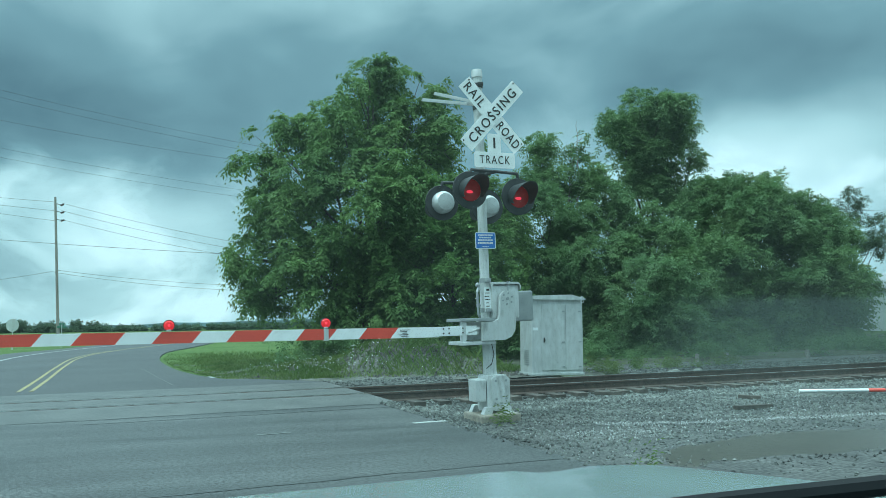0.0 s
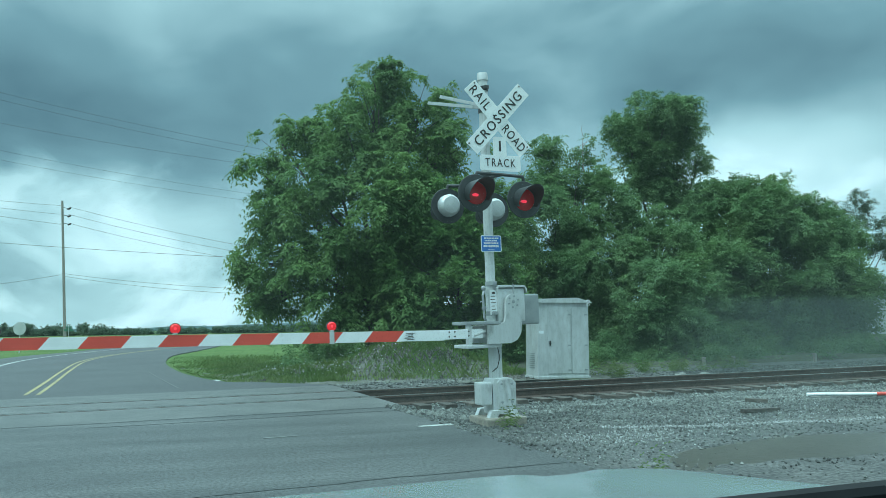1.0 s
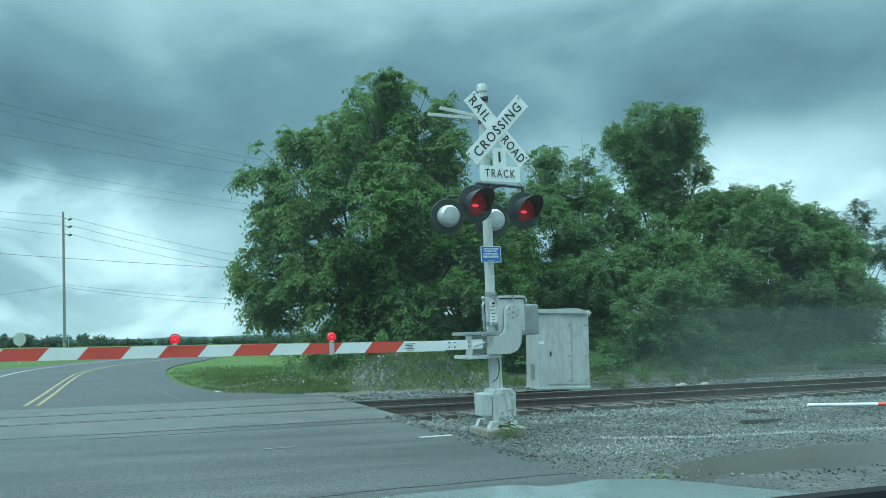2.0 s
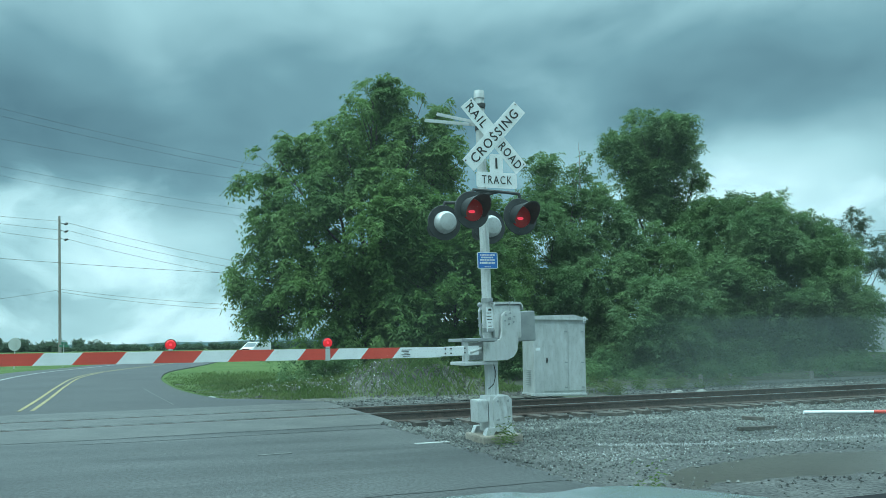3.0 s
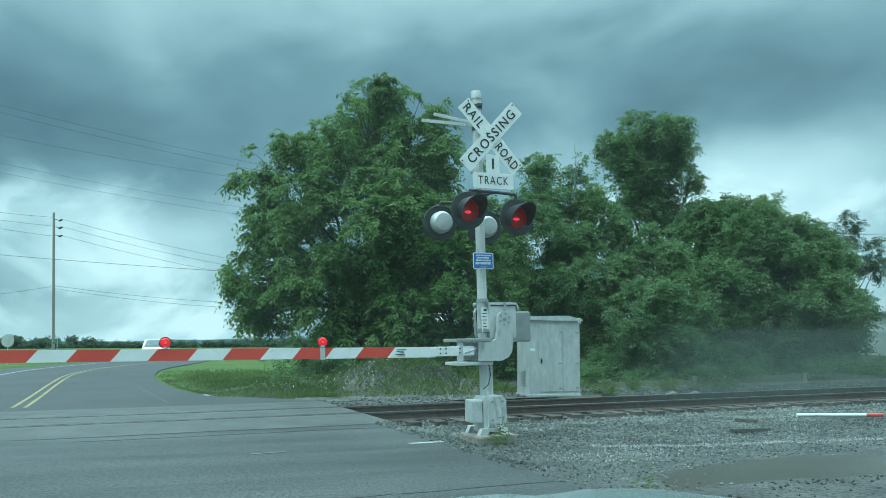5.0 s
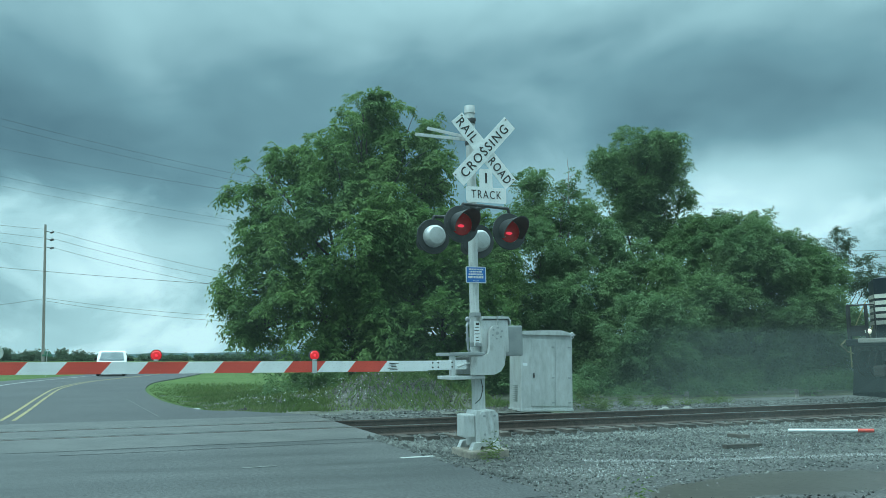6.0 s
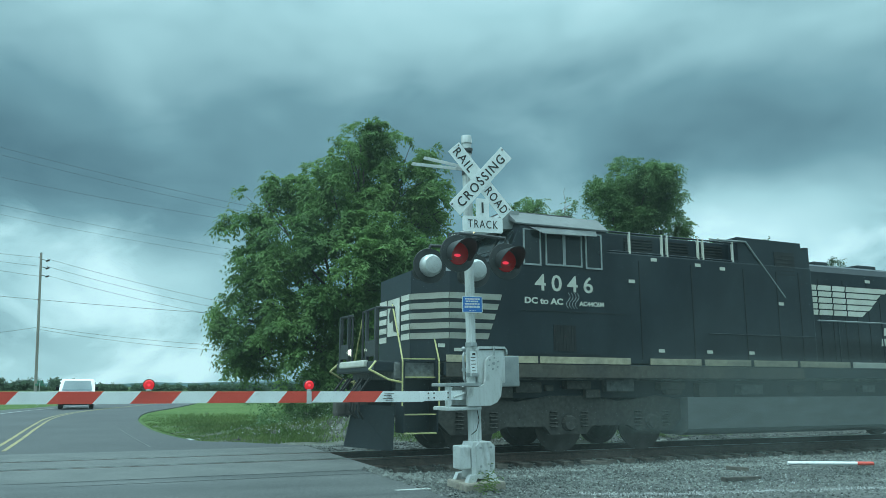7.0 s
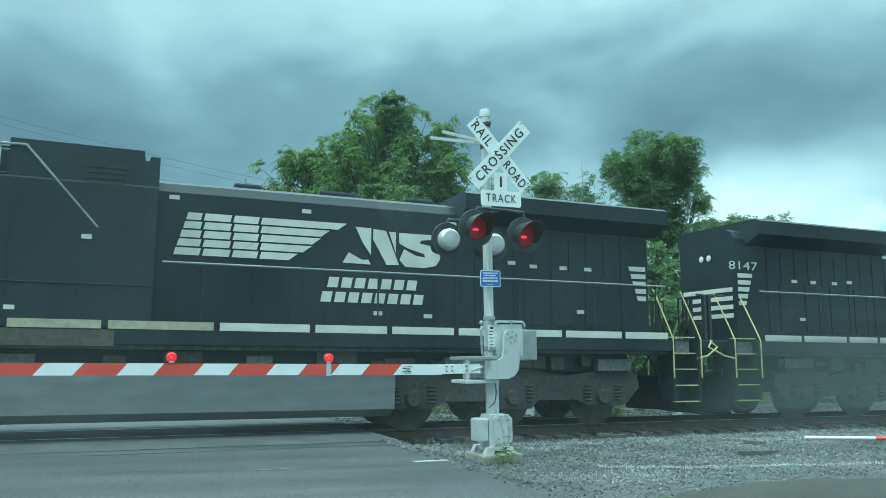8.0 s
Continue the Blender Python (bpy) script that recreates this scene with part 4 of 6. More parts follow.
def leaves(lobes, clumps, per, size, spread, rng, droop=0.5, inner=0.25, aspect=0.36, gap=(-0.10, 1.0), sprays=7):
    """Compound leaves: sprays of leaflets on arching stalks, gathered in tufts on knobs round the lobes."""
    lob = np.array(lobes, float)
    # each lobe carries smaller knobs, which break its outline
    knob = []
    for x, y, z, r in lob:
        k = max(3, int(6 + 4 * r))
        d = rng.normal(size=(k, 3))
        d /= np.linalg.norm(d, axis=1)[:, None]
        for q in d:
            f = rng.uniform(0.45, 0.86)
            knob.append((x + q[0] * r * f, y + q[1] * r * f, z + q[2] * r * f * 0.95, r * rng.uniform(0.28, 0.48)))
    knob = np.array(knob)
    wgt = knob[:, 3] ** 2
    idx = rng.choice(len(knob), clumps, p=wgt / wgt.sum())
    d = rng.normal(size=(clumps, 3))
    d[:, 2] += 0.45
    d /= np.linalg.norm(d, axis=1)[:, None]
    rad = np.where(rng.random(clumps) < inner, rng.uniform(0.2, 0.8, clumps), rng.uniform(0.75, 1.0, clumps))
    c = knob[idx, :3] + d * (knob[idx, 3] * rad)[:, None]
    keep = np.array([noise.noise(Vector(q) * gap[1] + Vector((7.3, 1.1, 4.2))) > gap[0] for q in c])
    c, d = c[keep], d[keep]
    clumps = len(c)
    n = clumps * sprays
    ci = np.repeat(np.arange(clumps), sprays)
    out = d[ci] * 0.9 + rng.normal(scale=0.7, size=(n, 3))
    out[:, 2] += 0.15
    out /= np.linalg.norm(out, axis=1)[:, None]
    base = c[ci] + rng.normal(scale=spread * 0.25, size=(n, 3))
    stalk = size * 2.6 * rng.uniform(0.7, 1.3, n)
    side = np.cross(out, np.array([0, 0, 1.0]) + rng.normal(scale=0.25, size=(n, 3)))
    side /= np.linalg.norm(side, axis=1)[:, None] + 1e-9
    pairs = max(3, per // (2 * sprays) + 2)
    quads = []
    down = np.array([0, 0, 1.0])
    for k in range(pairs):
        t = (k + 0.6) / pairs
        p = base + out * (stalk * t)[:, None] - down * (stalk * droop * t * t)[:, None]
        ax = out - down * (2 * droop * t)
        ax /= np.linalg.norm(ax, axis=1)[:, None]
        for sgn in (-1, 1):
            dr = side * sgn * 0.85 + ax * 0.5 + rng.normal(scale=0.22, size=(n, 3)) - down * 0.2
            dr /= np.linalg.norm(dr, axis=1)[:, None]
            ln = size * rng.uniform(0.7, 1.15, n) * (1 - 0.35 * abs(t - 0.5))
            wd = np.cross(dr, np.cross(dr, ax)) * -1
            wd = ax - dr * (ax * dr).sum(1)[:, None]
            wd /= np.linalg.norm(wd, axis=1)[:, None] + 1e-9
            w = (ln * aspect * 0.5)[:, None]
            mid = p + dr * (ln * 0.45)[:, None]
            tip = p + dr * ln[:, None] - down * (ln * 0.18)[:, None]
            quads.append(np.stack([p, mid + wd * w, tip, mid - wd * w], 1))
    v = np.concatenate(quads)
    return v[v[:, :, 2].min(1) > -0.15]


def leaf_mesh(name, v, material, parent):
    k = len(v)
    me = bpy.data.meshes.new(name)
    me.vertices.add(k * 4)
    me.vertices.foreach_set("co", v.reshape(-1))
    me.loops.add(k * 4)
    me.loops.foreach_set("vertex_index", np.arange(k * 4, dtype=np.int32))
    me.polygons.add(k)
    me.polygons.foreach_set("loop_start", np.arange(0, k * 4, 4, dtype=np.int32))
    me.update(calc_edges=True)
    me.materials.append(material)
    ob = new(name, me)
    ob.parent = parent
    return ob


def tree(name, base, lobes, clumps, per, size, spread, material, label, trunk_r, seed, droop=0.5, inner=0.25, group="", aspect=0.42, category="tree", gap=(-0.10, 1.0)):
    random.seed(seed)
    rng = np.random.default_rng(seed)
    t = thing(name, pose(*base), label, category, group)
    loc = [(x - base[0], y - base[1], z - base[2], r) for x, y, z, r in lobes]
    bm = B()
    top = max(l[2] for l in loc)
    fork = Vector((0, 0, top * 0.28))
    limb(bm, (0, 0, -0.1), fork, trunk_r, trunk_r * 0.75, 0.06, 4, 10)
    for l in loc:
        e = Vector(l[:3])
        mid = fork.lerp(e, 0.5) + Vector((0, 0, 0.25 * l[3]))
        limb(bm, fork * random.uniform(0.6, 1.0), mid, trunk_r * 0.32, trunk_r * 0.17, 0.12, 3, 6)
        limb(bm, mid, e, trunk_r * 0.17, trunk_r * 0.07, 0.12, 3, 6)
        for _ in range(4):
            q = e + Vector((random.gauss(0, 1), random.gauss(0, 1), random.gauss(0.2, 0.8))).normalized() * l[3] * 0.9
            limb(bm, mid.lerp(e, random.uniform(0.4, 1)), q, trunk_r * 0.08, trunk_r * 0.02, 0.06, 3, 5)
    part("trunk", bm, BARK, t, "grey-brown trunk and limbs")
    tagged(leaf_mesh("crown", leaves(loc, clumps, per, size, spread, rng, droop, inner, aspect, gap), material, t), kind="stuff")
    return t


def build_trees():
    tree("walnut_tree", (-2.6, 26.6, -0.2), [
        (-2.4, 27.0, 9.2, 1.6), (-2.5, 27.0, 10.1, 0.9), (-0.9, 27.5, 9.4, 1.3), (-3.1, 26.0, 7.4, 1.5), (-1.6, 26.0, 7.0, 1.7), (0.0, 27.0, 7.8, 1.3), (-5.9, 27.0, 7.9, 0.9), (-4.7, 27.5, 8.0, 1.1),
        (-6.0, 26.5, 6.2, 1.1), (-4.2, 25.5, 5.6, 1.8), (-6.8, 27.0, 7.0, 0.5), (-2.4, 25.0, 4.5, 2.0), (-0.4, 26.0, 5.0, 1.7), (-5.8, 26.5, 4.2, 1.4), (-6.9, 26.5, 3.6, 0.7), (-4.2, 25.5, 2.9, 1.9),
        (-1.9, 25.0, 2.4, 1.8), (0.1, 26.0, 2.8, 1.7), (-5.9, 26.5, 2.2, 1.1), (-6.5, 27.0, 2.4, 0.6), (-3.4, 25.2, 1.3, 1.2), (-1.2, 25.2, 1.1, 1.2)],
        3600, 50, 0.185, 0.22, LEAF, "large leafy green walnut tree with drooping compound leaves", 0.32, 11, 0.7, 0.15, gap=(-0.07, 1.25))
    tree("maple_tree", (0.5, 25.3, -0.2), [
        (0.2, 25.0, 5.5, 0.8), (-0.8, 24.9, 4.7, 0.9), (1.2, 25.0, 4.8, 0.9), (0.2, 24.6, 4.0, 1.1), (-1.0, 24.6, 3.2, 1.0), (1.6, 24.8, 3.5, 1.0), (0.4, 24.4, 2.5, 1.1), (-1.1, 24.5, 1.9, 1.0), (1.8, 24.8, 2.1, 1.0), (0.6, 24.4, 1.2, 0.9), (-0.6, 24.3, 0.9, 0.8)],
        1150, 40, 0.125, 0.22, LEAF_MAPLE, "young maple with layered fresh green leaves beside the walnut", 0.13, 21, 0.15, aspect=0.75)
    tree("locust_tree", (1.8, 27.6, -0.2), [(1.6, 27.4, 4.3, 1.6), (1.9, 27.4, 2.3, 1.6), (0.9, 27.4, 1.1, 1.2), (1.2, 27.6, 5.9, 1.0)],
         700, 44, 0.16, 0.22, LEAF, "green tree crowding the larger walnut", 0.16, 12, 0.5)
    tree("tall_tree", (10.2, 36.3, -0.2), [
        (10.0, 36.0, 10.7, 1.6), (8.7, 36.0, 10.1, 1.2), (11.3, 36.0, 10.6, 1.2), (9.5, 36.0, 8.8, 1.4), (11.1, 36.0, 8.8, 1.2), (12.1, 36.0, 9.2, 0.6), (10.0, 36.0, 7.4, 1.2), (11.3, 36.0, 6.8, 1.0), (8.6, 36, 7.0, 0.9)],
        1650, 40, 0.18, 0.25, LEAF_DARK, "tall dark green tree rising over the thicket", 0.24, 13, 0.4, gap=(-0.2, 1.0))
    thicket = tree("thicket_tree", (5.2, 31.6, -0.2), [
        (4.3, 32.0, 8.2, 0.9), (5.8, 32.0, 8.6, 0.7), (4.0, 31.5, 6.9, 1.2), (5.5, 32.0, 7.0, 1.3), (6.4, 31.0, 5.6, 1.4), (4.0, 30.0, 4.6, 1.8), (5.7, 30.0, 3.7, 2.0), (7.8, 30.0, 4.3, 1.8),
        (4.4, 30.0, 2.1, 2.0), (6.6, 30.0, 1.7, 1.8), (8.8, 30.0, 3.2, 1.8), (8.1, 30.0, 0.8, 1.3), (3.2, 30.0, 0.8, 1.3)],
        3600, 38, 0.165, 0.26, LEAF_DARK, "bushy green trees grown together behind the track", 0.18, 14, 0.4, gap=(-0.28, 1.0))
    random.seed(77)
    for dx, dz, lean in ((0.0, 9.0, 0.5), (0.5, 9.4, 0.15), (0.9, 8.8, -0.3), (-1.3, 8.6, 0.2)):
        bm = B()
        spine = limb(bm, (dx, 0.2, 6.0), (dx + lean, 0.3, dz), 0.045, 0.010, 0.10, 6, 6)
        for q in spine[2:]:
            limb(bm, q, q + Vector((random.uniform(-0.6, 0.6), random.uniform(-0.3, 0.3), random.uniform(0.2, 0.7))), 0.014, 0.004, 0.05, 3, 5)
        part("dead_limb", bm, WOOD_GREY, thicket, "bare grey dead limb")
    tree("mulberry_tree", (14.4, 33.6, -0.2), [
        (12.2, 34.0, 6.6, 1.1), (12.7, 33.5, 6.9, 1.1), (11.7, 33.5, 6.1, 1.3), (13.6, 33.0, 5.6, 1.5), (13.2, 34.0, 6.6, 1.0), (15.0, 34.0, 6.7, 1.0), (12.2, 33.0, 4.8, 2.0), (14.4, 33.0, 4.8, 2.1), (16.1, 33.0, 4.4, 1.7), (16.9, 33.4, 4.0, 1.3), (13.8, 33.6, 6.3, 1.3), (15.6, 33.6, 5.6, 1.3), (11.3, 32.0, 2.3, 2.1), (13.4, 32.0, 2.3, 2.2),
        (15.8, 32.0, 2.5, 1.9), (17.3, 33.0, 2.7, 1.1), (17.6, 34.0, 4.6, 0.9), (17.8, 33.2, 3.0, 0.9), (17.5, 33.0, 1.6, 0.9), (11.6, 32.0, 0.6, 1.7), (14.0, 32.0, 0.6, 1.7), (16.1, 32.0, 0.6, 1.4), (17.5, 33.0, 1.0, 0.9)],
        4700, 38, 0.165, 0.26, LEAF_DARK, "broad dark green tree with foliage down to the ground", 0.2, 15, 0.4, gap=(-0.35, 1.0))
    tree("shrub", (7.2, 26.2, -0.2), [(7.3, 26.0, 2.4, 1.0), (8.0, 26.0, 1.8, 1.0), (6.5, 26.0, 1.8, 0.9), (7.2, 26.0, 1.0, 1.2), (8.5, 26.0, 0.8, 0.8), (6.0, 26.0, 0.6, 0.9)],
         900, 34, 0.14, 0.2, LEAF_BRIGHT, "fresh light green shrub beside the track", 0.06, 16, 0.3, 0.35, category="shrub")
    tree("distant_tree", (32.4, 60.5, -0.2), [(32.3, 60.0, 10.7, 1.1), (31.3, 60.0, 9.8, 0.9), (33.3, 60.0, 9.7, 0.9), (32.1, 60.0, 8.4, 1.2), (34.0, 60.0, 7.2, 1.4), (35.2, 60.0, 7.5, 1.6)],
         300, 22, 0.22, 0.3, LEAF_HAZED, "thin half-bare tree standing further off", 0.2, 17, 0.3)


def far_woods():
    rng = np.random.default_rng(31)
    lobes = []
    for x, z in ((-215, 3.2), (-180, 3.5), (-150, 2.9), (-138, 2.0), (-125, 2.4), (-112, 1.1), (-98, 0.7), (-85, 0.7), (-70, 1.1), (-60, 1.5), (-45, 1.8)):
        for _ in range(14):
            xx = x + rng.uniform(-9, 9)
            r = rng.uniform(0.8, 1.7)
            lobes.append((xx, 258 + rng.uniform(-4, 6), max(0.2, z - r * 0.6 + rng.uniform(-1.1, 0.9)), r))
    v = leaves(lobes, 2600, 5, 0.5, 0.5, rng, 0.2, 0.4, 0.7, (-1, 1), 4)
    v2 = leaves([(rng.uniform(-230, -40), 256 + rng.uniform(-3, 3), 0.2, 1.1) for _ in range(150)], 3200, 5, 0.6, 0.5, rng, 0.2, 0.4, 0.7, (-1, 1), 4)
    tagged(leaf_mesh("far_woods", np.concatenate([v, v2]), LEAF_HAZED, None), "low dark line of woods across the fields", "woods", kind="stuff")
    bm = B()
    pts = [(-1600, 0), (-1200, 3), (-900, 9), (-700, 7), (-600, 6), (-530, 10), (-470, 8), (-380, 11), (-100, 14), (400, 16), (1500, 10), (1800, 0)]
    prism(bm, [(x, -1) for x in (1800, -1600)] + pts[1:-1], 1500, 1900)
    tagged(part("hill", bm, HILL, None), "hill on the horizon, tinted haze blue", "hill", kind="structure")


build_trees()
far_woods()
crossing_signal()
signal_cabinet()

# ---------------------------------------------------------------- locomotives


def side_text(txt, size, x, y, z, sd, material, parent, width, shear=0.0, bold=0.0, space=1.0):
    return letters(txt, size, material, parent, pose(x, y, z, 90, 0, 0 if sd < 0 else 180), width=width, shear=shear, bold=bold, space=space)


def locomotive(name, number, label, low_detail=False):
    """A six-axle wide-nosed diesel; x runs to its rear, z from the rail head."""
    lo = thing(name, Matrix.Identity(4), label, "locomotive", "train")
    hood_end, wing_end = (17.98, 17.65) if low_detail else (17.72, 17.95)
    tail = hood_end - 17.72
    # underframe
    bm = B()
    box(bm, (7.8, 0, 1.58), (21.3, 2.7, 0.30), 0.02)
    fr = part("underframe", bm, LOCO_DIRT, lo, "dusty black underframe")
    bm = B()
    box(bm, (7.6, 0, 1.28), (18.6, 2.3, 0.42), 0.02)
    part("equipment_skirt", bm, LOCO, fr)
    for sd in (-1, 1):
        for k in range(16):
            bm = B()
            w = random.uniform(0.3, 0.9)
            box(bm, (-1.4 + k * 1.2 + random.uniform(-0.2, 0.2), sd * 1.24, random.uniform(1.2, 1.35)), (w, 0.2, random.uniform(0.15, 0.32)), 0.02)
            part("skirt_box", bm, TRUCK if k % 3 else LOCO_DIRT, fr)
    for sd in (-1, 1):
        bm = B()
        box(bm, (8.0, sd * 1.40, 1.62), (19.9, 0.26, 0.24), 0.015)
        part("side_sill", bm, LOCO, fr)
        xs = [(-1.9, 0.05), (0.10, 2.25), (2.75, 4.1), (4.2, 5.5), (5.6, 6.9), (7.0, 8.6), (8.7, 10.2), (10.3, 11.6), (11.7, 12.9), (13.0, 14.2), (14.3, 15.2), (15.3, 16.6), (16.7, 17.75)]
        for i, (a, b) in enumerate(xs):
            bm = B()
            box(bm, ((a + b) / 2, sd * 1.535, 1.815), (b - a, 0.02, 0.135), 0.004)
            part("reflective_stripe", bm, LOCO_CREAM if i < 6 else LOCO_WHITE, fr, "dusty pale sill stripe")
        bm = B()
        box(bm, (2.6, sd * 1.46, 1.60), (9.0, 0.15, 0.26), 0.01)
        part("step_sill", bm, LOCO_DIRT2, fr)
    # cab with wide nose: one shell
    bm = B()
    h = 1.53
    pts = {}
    for sd in (-1, 1):
        pts[sd] = [bm.verts.new(p) for p in (
            (-2.40, sd * 0.92, 1.76), (-1.85, sd * h, 1.76), (1.78, sd * h, 1.76), (1.78, sd * h, 4.50), (-0.30, sd * h, 4.48), (-0.58, sd * h, 3.82), (-1.82, sd * h, 3.46), (-2.38, sd * 0.92, 3.52),
            (-0.24, sd * 1.02, 4.72), (1.78, sd * 1.02, 4.72), (-0.62, sd * 0.92, 3.90))]
    for sd in (-1, 1):
        p = pts[sd]
        for ids in ((1, 2, 3, 4, 5, 6), (0, 1, 6, 7), (6, 5, 10, 7), (5, 4, 8, 10), (4, 3, 9, 8)):
            bm.faces.new([p[i] for i in ids])
    a, b = pts[-1], pts[1]
    for i, j in ((0, 7), (7, 10), (10, 8), (8, 9), (9, 3), (2, 0)):
        if (i, j) == (9, 3):
            bm.faces.new((a[9], a[3], a[2], b[2], b[3], b[9]))
        elif (i, j) == (2, 0):
            bm.faces.new((a[2], a[1], a[0], b[0], b[1], b[2]))
        else:
            bm.faces.new((a[i], a[j], b[j], b[i]))
    cab = part("cab", bm, LOCO, lo, "black wide-nosed driver's cab")
    bm = B()
    prism(bm, [(-1.56, 4.50), (-1.05, 4.735), (1.05, 4.735), (1.56, 4.50), (1.56, 4.53), (1.16, 4.83), (0.70, 4.87), (-0.70, 4.87), (-1.16, 4.83), (-1.56, 4.53)], -0.40, 1.80)
    for v in bm.verts:
        v.co = Vector((v.co.y, v.co.x, v.co.z))
    part("cab_roof", bm, CAB_TOP, cab, "dull dark grey cab roof")
    bm = B()
    for x in (0.0, 0.55, 1.0):
        box(bm, (x, -0.6, 4.90), (0.4, 0.5, 0.05), 0.01)
    rod(bm, (-0.1, -0.9, 4.89), (1.3, -0.9, 4.91), 0.02)
    rod(bm, (0.2, -0.5, 4.88), (0.2, -0.5, 4.97), 0.05)
    rod(bm, (0.9, -0.5, 4.88), (0.9, -0.5, 4.95), 0.06)
    part("roof_antenna", bm, BLACK_METAL, cab)
    # brow with number boards and headlights
    bm = B()
    prism(bm, [(-0.62, 4.42), (-0.20, 4.46), (-0.16, 4.84), (-0.46, 4.81), (-0.68, 4.62)], -1.26, 1.26)
    brow = part("brow", bm, LOCO_ROOF, cab, "pale brow over the windscreens")
    for y in (-0.78, 0.78):
        bm = B()
        box(bm, (0, 0, 0), (0.62, 0.03, 0.20), 0.008)
        nb = part("number_board", bm, BLACK_METAL, brow, "", m=pose(-0.66, y, 4.63, 0, -8, 90 + (-12 if y < 0 else 12)))
        if not low_detail:
            letters(number, 0.13, LOCO_WHITE, nb, pose(0, 0.019, 0, 90, 0, 180), width=0.42)
    for y in (-0.13, 0.13):
        bm = B()
        lathe(bm, [(0.0, -0.01), (0.05, -0.008), (0.062, 0.0), (0.065, -0.06)], 14, pose(-0.68, y, 4.60, 0, -90, 0))
        part("headlight", bm, HEADLIGHT if not low_detail else DARK_GLASS, brow, "twin headlight")
    # windscreens
    for sd in (-1, 1):
        bm = B()
        q = [(-0.57, 0.10 * sd, 3.97), (-0.56, 0.86 * sd, 3.96), (-0.36, 0.90 * sd, 4.42), (-0.38, 0.10 * sd, 4.44)]
        vs = [bm.verts.new((x - 0.06, y, z)) for x, y, z in q]
        bm.faces.new(vs)
        bmesh.ops.solidify(bm, geom=bm.faces[:], thickness=0.02)
        part("windscreen", bm, SKY_GLASS, cab, "slanted windscreen")
        bm = B()
        q = [(-0.60, 0.98 * sd, 3.94), (-0.56, 1.46 * sd, 3.90), (-0.34, 1.46 * sd, 4.38), (-0.36, 1.0 * sd, 4.43)]
        vs = [bm.verts.new((x - 0.045, y, z)) for x, y, z in q]
        bm.faces.new(vs)
        bmesh.ops.solidify(bm, geom=bm.faces[:], thickness=0.02)
        part("windscreen", bm, SKY_GLASS, cab, "slanted windscreen")
        bm = B()
        pipe(bm, [(-1.6, 0.5 * sd, 3.66), (-1.5, 0.6 * sd, 3.74), (-0.75, 1.1 * sd, 3.98)], 0.012, 6)
        part("wiper", bm, BLACK_METAL, cab)
        # side windows with bright frames
        for x0, x1, z0, z1 in ((-0.24, 0.17, 3.70, 4.41), (0.27, 0.71, 3.72, 4.36), (0.71, 1.14, 3.72, 4.36), (1.22, 1.63, 3.70, 4.42)):
            bm = B()
            box(bm, ((x0 + x1) / 2, sd * 1.535, (z0 + z1) / 2), (x1 - x0 - 0.02, 0.012, z1 - z0 - 0.02))
            g = part("side_window", bm, DARK_GLASS, cab, "dark side window")
            bm = B()
            w = 0.035
            for cx, cz, sx, sz in (((x0 + x1) / 2, z0, x1 - x0, w), ((x0 + x1) / 2, z1, x1 - x0, w * 0.6), (x0 + w / 2, (z0 + z1) / 2, w, z1 - z0), (x1 - w / 2, (z0 + z1) / 2, w, z1 - z0)):
                box(bm, (cx, sd * 1.542, cz), (sx, 0.022, sz), 0.003)
            part("window_frame", bm, STEEL_GREY, g, "bright aluminium frame")
        bm = B()
        vs = [bm.verts.new(p) for p in ((-0.10, sd * 1.54, 4.47), (1.50, sd * 1.54, 4.50), (1.36, sd * 1.78, 4.33), (0.10, sd * 1.78, 4.30))]
        bm.faces.new(vs)
        bmesh.ops.solidify(bm, geom=bm.faces[:], thickness=0.015)
        part("sun_visor", bm, LOCO_ROOF, cab, "grey folding sun visor")
        # white nose bands
        for i in range(5):
            z1 = 3.06 - i * 0.19
            z0 = z1 - 0.115
            bm = B()
            xr = -0.72 - (3.06 - z1) * 0.36
            xr2 = -0.72 - (3.06 - z0) * 0.36
            vs = [bm.verts.new((x, sd * y, z)) for x, y, z in ((-1.845, 1.542, z0), (xr2, 1.542, z0), (xr, 1.542, z1), (-1.835, 1.542, z1))]
            bm.faces.new(vs)
            vs = [bm.verts.new((x, sd * y, z)) for x, y, z in ((-2.405, 0.93, z0), (-1.855, 1.54, z0), (-1.845, 1.54, z1), (-2.40, 0.93, z1))]
            bm.faces.new(vs)
            bmesh.ops.solidify(bm, geom=bm.faces[:], thickness=0.01)
            part("nose_band", bm, LOCO_WHITE, cab, "white painted band")
        if number:
            if not low_detail:
                side_text(number, 0.335, 0.70, sd * 1.537, 3.35, sd, LOCO_WHITE, cab, 1.37, bold=0.004, space=1.45)
                side_text("DC to AC", 0.13, 0.22, sd * 1.537, 2.98, sd, LOCO_WHITE, cab, 0.88, bold=0.005)
                side_text("AC44C6M", 0.10, 1.34, sd * 1.537, 2.96, sd, LOCO_WHITE, cab, 0.60, bold=0.004)
            bm = B()
            for k in range(4):
                cx = 0.78 + 0.07 * k
                pipe(bm, [(cx + 0.05 * math.sin(0.9 * j), sd * 1.54, 3.17 - 0.045 * j) for j in range(8)], 0.006, 4)
            part("coil_mark", bm, STEEL_GREY, cab)
        bm = B()
        box(bm, (0.68, sd * 1.535, 2.25), (0.52, 0.02, 0.52))
